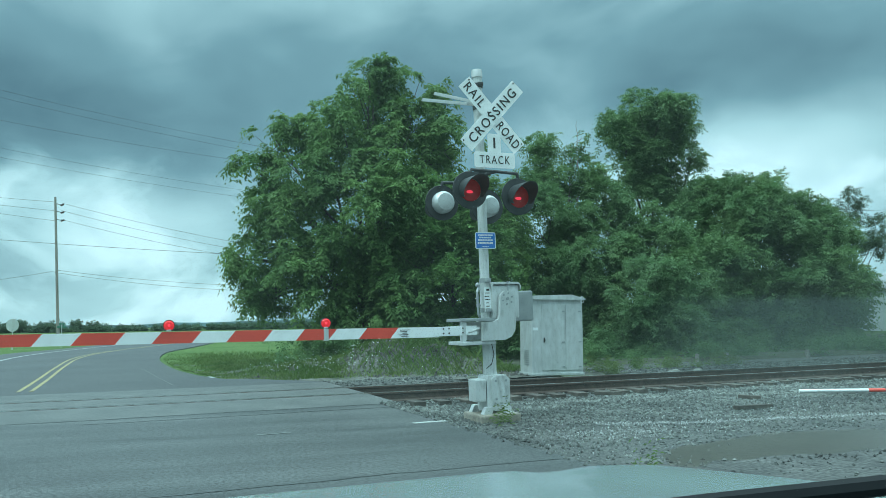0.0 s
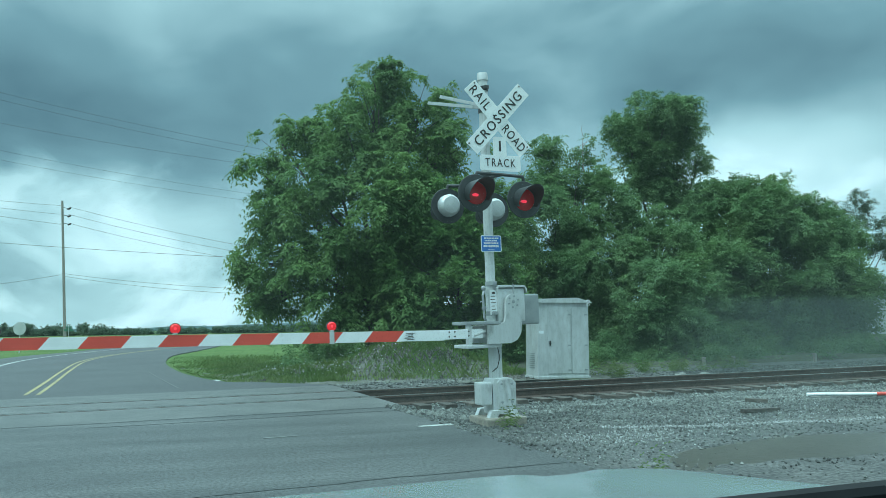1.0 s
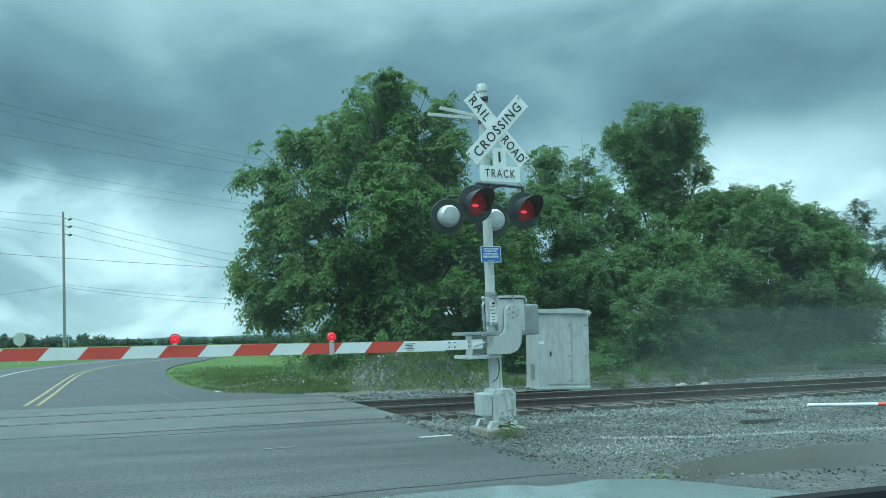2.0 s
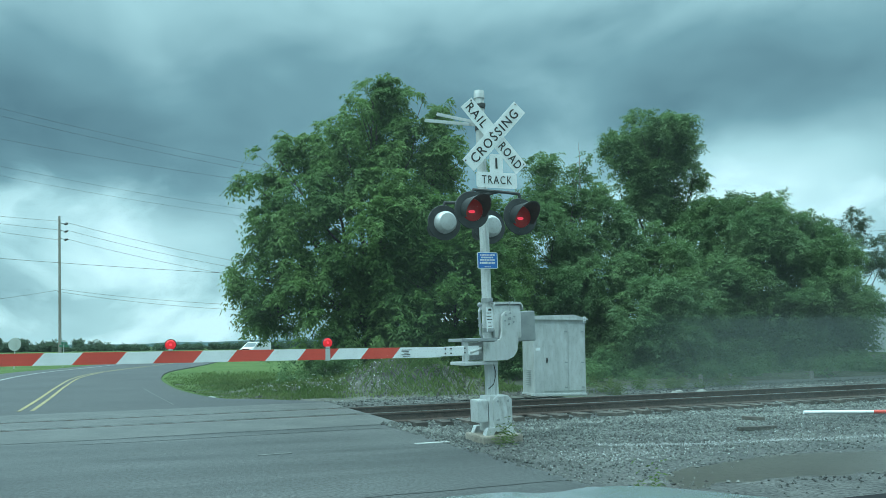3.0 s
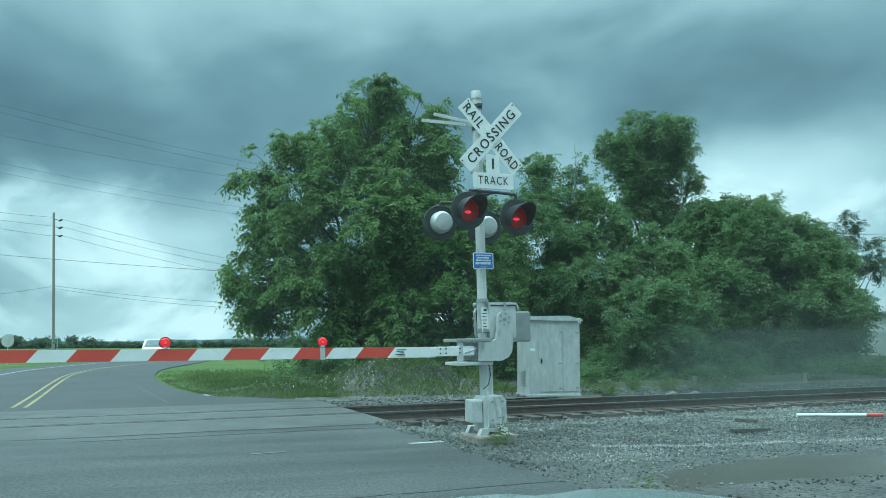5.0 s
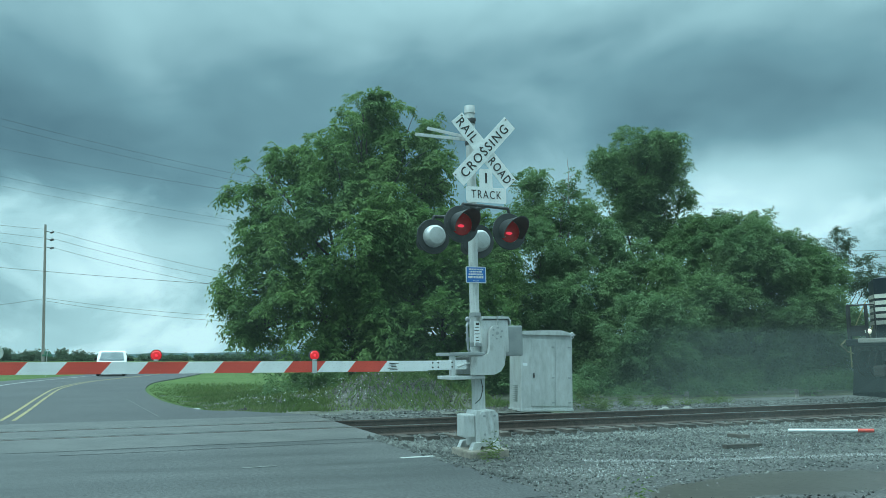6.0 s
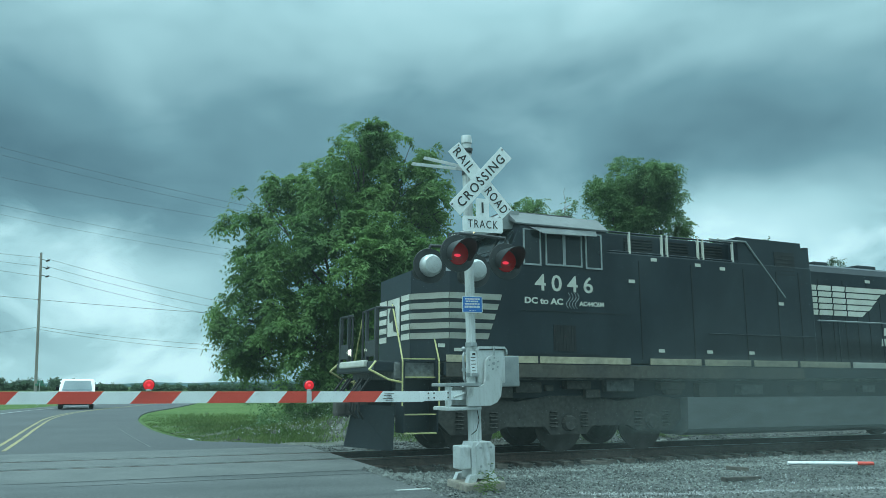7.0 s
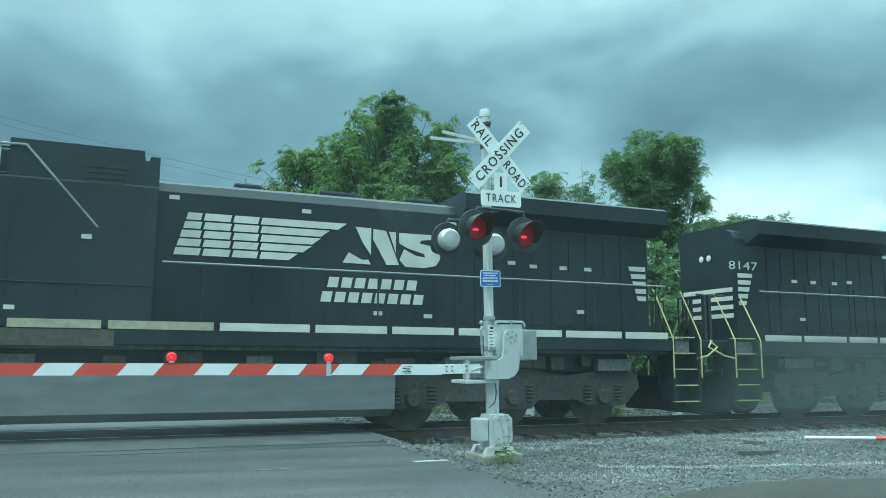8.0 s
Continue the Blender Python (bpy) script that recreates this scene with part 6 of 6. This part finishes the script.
def small_things():
    # red and white stick lying on the gravel
    st = thing("marker_stick", pose(6.08, 13.25, -0.02, 0, 0, -3), "white plastic marker stick with a red end, lying on gravel", "stick")
    bm = B()
    rod(bm, (0, 0, 0.05), (1.15, 0, 0.05), 0.03, 0.03, 10)
    part("white_tube", bm, WHITE, st, "", True)
    bm = B()
    rod(bm, (1.15, 0, 0.05), (1.42, 0, 0.05), 0.032, 0.032, 10)
    part("red_end", bm, RED, st, "red end", True)
    for x, y, a, l in ((4.5, 11.3, 32, 0.8), (5.0, 12.7, -25, 0.35), (2.9, 13.7, 10, 0.5)):
        bm = B()
        box(bm, (0, 0, 0.04), (l, 0.09, 0.06), 0.012)
        ob = part("board_offcut", bm, TIE, None, m=pose(x, y, -0.04, 0, 2, a))
        tagged(ob, "dark weathered piece of wood on the gravel", "wood scrap", "wood scraps")
    for x, y, r in ((6.7, 20.3, 0.16), (6.2, 20.6, 0.12), (5.95, 20.2, 0.10), (1.0, 20.0, 0.12)):
        bm = B()
        s = bmesh.ops.create_icosphere(bm, subdivisions=2, radius=r)
        for v in s["verts"]:
            v.co *= 1 + 0.25 * noise.noise(v.co * 9 + Vector((x, y, 0)))
            v.co.z *= 0.7
        tagged(part("rock", bm, STONE_PALE, None, m=pose(x, y, -0.12)), "pale rock lying beside the track", "rock", "rocks by the track")
    # silt puddle on the gravel shelf
    bm = B()
    ring = []
    for i in range(48):
        a = 2 * math.pi * i / 48
        k = 1 + 0.28 * noise.noise((math.cos(a) * 1.6, math.sin(a) * 1.6, 8)) + 0.10 * noise.noise((math.cos(a) * 5, math.sin(a) * 5, 2))
        ring.append((1.3 * PUDDLE[2] * k * math.cos(a), 1.3 * PUDDLE[3] * k * math.sin(a)))
    prism(bm, ring, -0.03, 0.0, axis="z")
    tagged(part("puddle", bm, WET, None, m=pose(PUDDLE[0], PUDDLE[1], -0.050, 0, 0, PUDDLE[4])), "shallow dark silty puddle on the gravel", "puddle", kind="structure")
    for s in (9.6, 10.7, 14.0):
        p = along(s, 3.7, -0.2)
        bm = B()
        box(bm, (0, 0, 0.2), (0.09, 0.09, 0.5), 0.012)
        tagged(part("fence_post", bm, WOOD_GREY, None, m=pose(p.x, p.y, p.z, random.uniform(-4, 4), random.uniform(-4, 4), 20)), "short grey wooden post at the thicket's edge", "post", "posts along the track")
    # back of a round sign by the far road
    sg = thing("road_sign", pose(-28.0, 50, -0.2), "round pale road sign seen from behind", "road sign")
    bm = B()
    rod(bm, (0, 0, 0), (0, 0, 2.2), 0.03)
    part("post", bm, GALV, sg)
    bm = B()
    rod(bm, (0, -0.04, 1.75), (0, -0.05, 1.75), 0.42, 0.42, 28)
    part("sign_disc", bm, GALV, sg)
    ss = thing("street_sign", pose(-27.3, 55, -0.2), "small green street name sign on a thin post", "street sign")
    bm = B()
    rod(bm, (0, 0, 0), (0, 0, 1.95), 0.025)
    part("post", bm, GALV, ss)
    for z, turn in ((1.62, 15), (1.82, 80)):
        bm = B()
        box(bm, (0, 0, 0), (0.62, 0.015, 0.15), 0.004)
        part("name_blade", bm, SIGN_GREEN, ss, "", m=pose(0, 0, z, 0, 0, turn))
    # pale shed at the far end of the thicket
    sh = thing("shed", pose(41.7, 68, -0.3, 0, 0, 8), "pale metal-sided shed behind the trees", "shed")
    bm = B()
    box(bm, (0, 0, 1.9), (8, 6, 3.8))
    part("wall", bm, SHED, sh)
    for k in range(26):
        bm = B()
        box(bm, (-3.9 + k * 0.31, -3.02, 2.3), (0.05, 0.04, 2.9))
        part("siding_rib", bm, SHED, sh)
    bm = B()
    prism(bm, [(-4.3, 3.75), (4.3, 3.75), (4.3, 4.0), (0, 5.6), (-4.3, 4.0)], -3.3, 3.3)
    part("roof", bm, LOCO_ROOF, sh, "grey metal roof")
    bm = B()
    box(bm, (-2.6, -3.03, 1.2), (1.0, 0.06, 2.0), 0.01)
    part("door", bm, WHITE, sh)


def meadow_bank():
    """Rubble mound, tall grass and white flowers in front of the walnut tree."""
    rng = np.random.default_rng(55)

    def height(x, y):
        z = -0.05
        for cx, cy, r, h in ((-5.0, 22.6, 1.3, 0.18), (-3.4, 22.4, 1.5, 0.30), (-1.6, 22.0, 1.5, 0.85), (-0.4, 21.6, 1.1, 0.75), (0.6, 21.2, 0.9, 0.35)):
            d2 = ((x - cx) ** 2 + (y - cy) ** 2) / (r * r)
            z = max(z, -0.05 + h * math.exp(-d2))
        return z + 0.05 * noise.noise((x * 1.5, y * 1.5, 0)) + 0.03 * noise.noise((x * 5, y * 5, 0))
    xs, ys = np.linspace(-9.5, 4, 109), np.linspace(18.4, 27, 70)
    verts = [(x, y, height(x, y)) for y in ys for x in xs]
    n = len(xs)
    faces = [(j * n + i, j * n + i + 1, (j + 1) * n + i + 1, (j + 1) * n + i) for j in range(len(ys) - 1) for i in range(n - 1)]
    keep = []
    for f in faces:
        x, y = verts[f[0]][0], verts[f[0]][1]
        edge = np.interp(y, [18.4, 19.2, 21.9, 25.5, 31.5], [-3.7, -5.3, -7.1, -8.9, -11.4])
        if x > edge:
            keep.append(f)
    tagged(raw("earth_bank", verts, keep, RUBBLE, smooth=True), "low bank of earth and rubble under the trees", "bank", kind="structure")

    def blades(x, y, z, h, w, lean):
        k = len(x)
        a = rng.uniform(0, 6.28, k)
        dx, dy = np.cos(a) * w, np.sin(a) * w
        lx, ly = rng.normal(0, lean, k) * h, rng.normal(0, lean, k) * h
        b0 = np.stack([x - dx, y - dy, z], -1)
        b1 = np.stack([x + dx, y + dy, z], -1)
        m1 = np.stack([x + dx * 0.7 + lx * 0.4, y + dy * 0.7 + ly * 0.4, z + h * 0.6], -1)
        t = np.stack([x + lx, y + ly, z + h], -1)
        return np.stack([b0, b1, m1, t], 1)
    # grass verge by the road and on the bank
    k = 90000
    x, y = rng.uniform(-15, 2.5, k), rng.uniform(18.6, 40, k)
    y = 18.6 + (y - 18.6) * rng.random(k) ** 0.8
    edge = np.interp(y, [18.6, 19.2, 21.9, 25.5, 31.5, 40], [-4.0, -5.4, -7.2, -9.0, -11.5, -14.2])
    ok = (x > edge + 0.02) & (x < np.where(y < 20.2, 1.2, 3)) & ~((y > 22.9) & (x > -6.2)) & (y > 18.75 + 0.12 * (x + 4))
    x, y = x[ok], y[ok]
    z = np.array([height(a, b) if -9.5 < a < 4 and b < 27 else -0.05 for a, b in zip(x, y)])
    short = np.clip((x - edge[ok]) / 2.0, 0.25, 1)
    bare = np.array([noise.noise((a * 0.9, b * 0.9, 6)) for a, b in zip(x, y)]) + 0.45 * (x > -2.9)
    thin = (bare < 0.12) | (rng.random(len(x)) < np.where(x > -2.9, 0.10, 0.3))
    x, y, z, short = x[thin], y[thin], z[thin], short[thin]
    h = rng.uniform(0.04, 0.13, len(x)) * short + 0.025
    bank = leaf_mesh("verge_grass", blades(x, y, z, h, 0.007 + 0.004 * short, 0.45), GRASS, None)
    tagged(bank, "green grass verge with tall tufts", "grass", kind="stuff")
    k = 1500
    x, y = rng.normal(-1.9, 2.0, k), rng.uniform(19.4, 22.6, k)
    ok = (x > -5.6) & (x < 1.8)
    x, y = x[ok], y[ok]
    z = np.array([height(a, b) for a, b in zip(x, y)])
    tagged(leaf_mesh("weeds", blades(x, y, z, rng.uniform(0.06, 0.24, len(x)) * np.where(x > -1.4, 1.8, 1.0), 0.007, 0.5), GRASS, None), "tall weeds on the bank", "weeds", kind="stuff")
    # flowers
    k = 260
    x, y = rng.normal(-3.0, 1.2, k), rng.uniform(19.5, 22.0, k)
    ok = (x > -5.2) & (x < 1.0)
    x, y = x[ok], y[ok]
    z = np.array([height(a, b) for a, b in zip(x, y)]) + rng.uniform(0.12, 0.32, len(x))
    fv = []
    for a, b, c in zip(x, y, z):
        r = rng.uniform(0.009, 0.019)
        fv.append([(a - r, b, c), (a, b - r, c + 0.01), (a + r, b, c + r * 0.5), (a, b + r, c + r)])
    tagged(leaf_mesh("white_flowers", np.array(fv), WHITE, None), "scattered white wildflowers", "flowers", kind="stuff")
    # rubble on the bank
    ico_v = np.array([(0, 0, 1), (0.9, 0, 0.1), (0.1, 0.95, 0), (-0.9, 0.1, 0), (0, -0.9, 0.1), (0, 0, -0.8)], float)
    ico_f = np.array([(0, 1, 2), (0, 2, 3), (0, 3, 4), (0, 4, 1), (5, 2, 1), (5, 3, 2), (5, 4, 3), (5, 1, 4)])
    k = 2600
    x, y = np.concatenate([rng.normal(-0.9, 0.75, k), rng.uniform(-5.0, 2.2, k // 2)]), np.concatenate([rng.normal(21.5, 0.5, k), rng.uniform(19.0, 21.6, k // 2)])
    z = np.array([height(a, b) for a, b in zip(x, y)])
    k = len(x)
    sz = rng.uniform(0.015, 0.07, k) * rng.uniform(0.5, 1.1, k)
    vv = ico_v[None] * rng.uniform(0.6, 1.3, (k, 6, 3)) * sz[:, None, None] + np.stack([x, y, z], -1)[:, None, :]
    tagged(raw("rubble", vv.reshape(-1, 3), (ico_f[None] + 6 * np.arange(k)[:, None, None]).reshape(-1, 3), RUBBLE_STONE), "broken grey rubble and clods on the bank", "rubble", kind="stuff")
    # floor of the thicket, coloured dark for its shade, in the track's own directions
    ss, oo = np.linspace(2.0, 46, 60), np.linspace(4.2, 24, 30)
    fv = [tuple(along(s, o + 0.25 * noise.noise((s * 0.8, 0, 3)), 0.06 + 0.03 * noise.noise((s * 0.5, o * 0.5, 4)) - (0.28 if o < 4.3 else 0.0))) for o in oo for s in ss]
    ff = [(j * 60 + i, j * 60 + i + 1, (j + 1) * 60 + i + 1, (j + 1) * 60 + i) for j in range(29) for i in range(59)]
    tagged(raw("thicket_floor", fv, ff, FOREST_SHADE, smooth=True), "soil and litter below the thicket, shade put into the dark colour", "soil", kind="structure")
    # undergrowth that fills the foot of the thicket
    lob = [(*along(rng.uniform(5.0, 22.0), rng.uniform(7.5, 12.0))[:2], rng.uniform(0, 0.9), rng.uniform(0.5, 1.0)) for _ in range(90)] + [(rng.uniform(-6, 2), rng.uniform(23.6, 26), rng.uniform(0.0, 0.5), rng.uniform(0.5, 0.9)) for _ in range(20)] + [(rng.uniform(-5, 1.6), rng.uniform(22.8, 23.8), rng.uniform(0.2, 0.7), rng.uniform(0.4, 0.7)) for _ in range(16)]
    tagged(leaf_mesh("undergrowth", leaves(lob, 3000, 26, 0.14, 0.2, rng, 0.3, 0.3), LEAF_DARK, None), "dense dark green undergrowth below the trees", "undergrowth", kind="stuff")
    lob = [(*along(rng.uniform(5.5, 26.0), rng.uniform(4.7, 7.4))[:2], rng.uniform(0.0, 0.25), rng.uniform(0.25, 0.5)) for _ in range(120)]
    tagged(leaf_mesh("low_weeds", leaves(lob, 1500, 24, 0.12, 0.2, rng, 0.2, 0.3), LEAF_DARK, None), "low green weeds along the foot of the thicket", "weeds", kind="stuff")
    lob = [(5.2 + 0.35 * i + rng.uniform(-0.2, 0.2), 20.9 + 0.14 * i, -0.1, 0.3) for i in range(10)] + [(1.64, 6.8, -0.12, 0.22), (0.75, 10.05, -0.1, 0.16), (-0.4, 21.0, 0.7, 0.28), (3.9, 19.7, 0.1, 0.25), (4.3, 19.9, 0.0, 0.3)]
    tagged(leaf_mesh("trackside_weeds", leaves(lob, 300, 14, 0.07, 0.1, rng, -0.4, 0.3, 0.25, (-1, 1)), GRASS, None), "ragged weeds beside the track", "weeds", kind="stuff")


def own_car():
    """The car from which the view is taken: bonnet, scuttle, wiper and windscreen."""
    m = pose(0.40, 0.15, 0, 0, 0, TRACK_TURN)
    car = thing("car", m, "silver car waiting at the crossing, seen from inside", "car")
    ny, nx = 26, 25
    verts, faces = [], []
    for j in range(ny):
        t = j / (ny - 1)
        y = 0.62 + 1.33 * t
        for i in range(nx):
            u = -1 + 2 * i / (nx - 1)
            half = 0.90 - 0.10 * t ** 3
            x = u * half
            z = 1.029 - 0.115 * t - 0.16 * max(0.0, t - 0.80) ** 1.4 * 5 - 0.025 * abs(u) ** 4.0 - 0.012 * math.exp(-((abs(u) - 0.62) / 0.08) ** 2)
            verts.append((x, y, z))
    for j in range(ny - 1):
        for i in range(nx - 1):
            a = j * nx + i
            faces.append((a, a + 1, a + nx + 1, a + nx))
    raw("bonnet", verts, faces, CAR_PAINT, car, True)
    bm = B()
    box(bm, (0, 1.25, 0.52), (1.66, 1.36, 0.62), 0.10)
    part("front_body", bm, CAR_PAINT, car, "silver bodywork below the bonnet", True)
    for sd in (-1, 1):
        bm = B()
        lathe(bm, [(0.0, -0.10), (0.26, -0.10), (0.33, -0.07), (0.33, 0.07), (0.26, 0.10), (0.0, 0.10)], 20, pose(sd * 0.80, 1.30, 0.33, 0, 90, 0))
        part("wheel", bm, RUBBER, car, "", True)
    bm = B()
    box(bm, (0, 0.62, 0.985), (1.62, 0.16, 0.05), 0.015)
    part("scuttle", bm, CAR_BLACK, car, "black plastic scuttle")
    bm = B()
    pipe(bm, [(-0.16, 0.585, 1.123), (0.0, 0.515, 1.142), (0.165, 0.450, 1.157), (0.34, 0.40, 1.167)], 0.0085, 8)
    pipe(bm, [(0.34, 0.40, 1.167), (0.46, 0.50, 1.10), (0.62, 0.62, 1.0)], 0.010, 8)
    part("wiper", bm, CAR_BLACK, car, "parked black wiper")
    # windscreen: raked laminated glass with a dusty film and a painted reflection
    verts, faces = [], []
    n = 12
    for j in range(n + 1):
        t = j / n
        for i in range(n + 1):
            u = -1 + 2 * i / n
            verts.append((u * (0.76 - 0.10 * t), 0.56 - 0.52 * t - 0.06 * u * u, 1.00 + 0.52 * t))
    for j in range(n):
        for i in range(n):
            a = j * (n + 1) + i
            faces.append((a, a + 1, a + n + 2, a + n + 1))
    w = raw("windscreen", verts, faces, SCREEN_GLASS, car, True)
    tagged(w, "tinted windscreen with a dusty film and a painted dashboard reflection")
    w.visible_shadow = False


def screen_glass():
    m = bpy.data.materials.new("dusty_reflection_screen_glass")
    m.use_nodes = True
    nt = m.node_tree
    N, L = nt.nodes, nt.links
    N.clear()
    tc = N.new("ShaderNodeTexCoord")
    mp = N.new("ShaderNodeMapping")
    mp.inputs["Scale"].default_value = (3.0, 1, 1.2)
    L.new(tc.outputs["Object"], mp.inputs[0])
    nz = N.new("ShaderNodeTexNoise")
    nz.inputs["Scale"].default_value = 9.0
    nz.inputs["Detail"].default_value = 4
    L.new(mp.outputs[0], nz.inputs["Vector"])
    # film: thin overall, heavier low on the glass, with a reflection bar to one side
    sep = N.new("ShaderNodeSeparateXYZ")
    L.new(tc.outputs["Object"], sep.inputs[0])

    def step(src, a, b, lo, hi):
        nd = N.new("ShaderNodeMapRange")
        nd.inputs[1].default_value, nd.inputs[2].default_value, nd.inputs[3].default_value, nd.inputs[4].default_value = a, b, lo, hi
        nd.interpolation_type = "SMOOTHSTEP"
        L.new(src, nd.inputs[0])
        return nd.outputs[0]

    def mth(op, a, b):
        nd = N.new("ShaderNodeMath")
        nd.operation = op
        for i, v in enumerate((a, b)):
            if isinstance(v, (int, float)):
                nd.inputs[i].default_value = v
            else:
                L.new(v, nd.inputs[i])
        return nd.outputs[0]
    # the bar and its dark rim paint the dashboard's reflection into the glass
    bar = mth("MULTIPLY", step(sep.outputs[2], 1.3005, 1.296, 0.0, 1.0), step(sep.outputs[2], 1.2655, 1.267, 0.0, 1.0))
    bar = mth("MULTIPLY", bar, step(sep.outputs[0], -0.25, -0.17, 0.0, FILM[2]))
    right = mth("MULTIPLY", step(sep.outputs[0], -0.27, -0.12, 0.0, FILM[3]), step(sep.outputs[2], 1.325, 1.295, 0.0, 1.0))
    clear = step(sep.outputs[2], 1.205, 1.235, 0.05, 1.0)
    film_amount = mth("ADD", step(sep.outputs[2], 1.295, 1.262, FILM[0], FILM[1]), right)
    var = N.new("ShaderNodeMapRange")
    var.inputs[1].default_value, var.inputs[2].default_value = 0.3, 0.7
    var.inputs[3].default_value, var.inputs[4].default_value = 0.6, 1.4
    L.new(nz.outputs["Fac"], var.inputs[0])
    mul = N.new("ShaderNodeMath")
    mul.operation = "MULTIPLY"
    L.new(mth("MULTIPLY", film_amount, clear), mul.inputs[0])
    L.new(var.outputs[0], mul.inputs[1])
    tr = N.new("ShaderNodeBsdfTransparent")
    tr.inputs[0].default_value = (*GLASS_TINT, 1)
    film = N.new("ShaderNodeBsdfTranslucent")
    film.inputs[0].default_value = (0.42, 0.66, 0.68, 1)
    mx = N.new("ShaderNodeMixShader")
    out = N.new("ShaderNodeOutputMaterial")
    L.new(mul.outputs[0], mx.inputs[0])
    L.new(tr.outputs[0], mx.inputs[1])
    L.new(film.outputs[0], mx.inputs[2])
    rim = mth("MULTIPLY", step(sep.outputs[2], 1.3085, 1.3035, 0.0, 1.0), step(sep.outputs[2], 1.2965, 1.3015, 0.0, 1.0))
    rim = mth("MULTIPLY", rim, step(sep.outputs[0], -0.25, -0.10, 0.0, 0.45))
    dash_reflection = N.new("ShaderNodeBsdfTranslucent")
    dash_reflection.inputs[0].default_value = (0.036, 0.060, 0.062, 1)
    mx2 = N.new("ShaderNodeMixShader")
    L.new(bar, mx2.inputs[0])
    L.new(mx.outputs[0], mx2.inputs[1])
    L.new(dash_reflection.outputs[0], mx2.inputs[2])
    reflection_edge = N.new("ShaderNodeBsdfTranslucent")
    reflection_edge.inputs[0].default_value = (0.012, 0.018, 0.018, 1)
    mx3 = N.new("ShaderNodeMixShader")
    L.new(rim, mx3.inputs[0])
    L.new(mx2.outputs[0], mx3.inputs[1])
    L.new(reflection_edge.outputs[0], mx3.inputs[2])
    L.new(mx3.outputs[0], out.inputs[0])
    return m


FILM = (0.014, 0.019, 0.58, 0.018)
GLASS_TINT = (0.76, 1.0, 1.09)
SCREEN_GLASS = screen_glass()

waiting_van = van()
utility_pole()
build_wires()
small_things()
meadow_bank()
own_car()


def motions():
    base = Matrix.Translation(TRACK_C) @ pose(0, 0, 0, 0, 0, TRACK_TURN)

    def run(t):
        return 106.64 - 15.0 * t
    walk(lead, [(t, base @ pose(run(t), 0, 0)) for t in (0, 2, 4, 6, 7, 8)])
    walk(trail, [(t, base @ pose(run(t) + 38.15, 0, 0, 0, 0, 180)) for t in (0, 2, 4, 6, 7, 8)])
    path = [(0, 20, 156, 40), (1.5, -8, 131, 48), (2.8, -24.5, 108, 68), (3.5, -27.0, 95, 86), (4.5, -26.6, 77, 100), (5.2, -25.0, 66.5, 106), (5.8, -23.4, 58, 110), (6.2, -22.3, 53.2, 112), (6.5, -21.4, 50, 113), (7.0, -21.15, 47.2, 114), (7.5, -21.0, 46.0, 115), (8.0, -20.9, 45.5, 115)]
    rows = [(t, pose(x, y, 0, 0, 0, turn)) for t, x, y, turn in path]
    walk(waiting_van, rows)


motions()
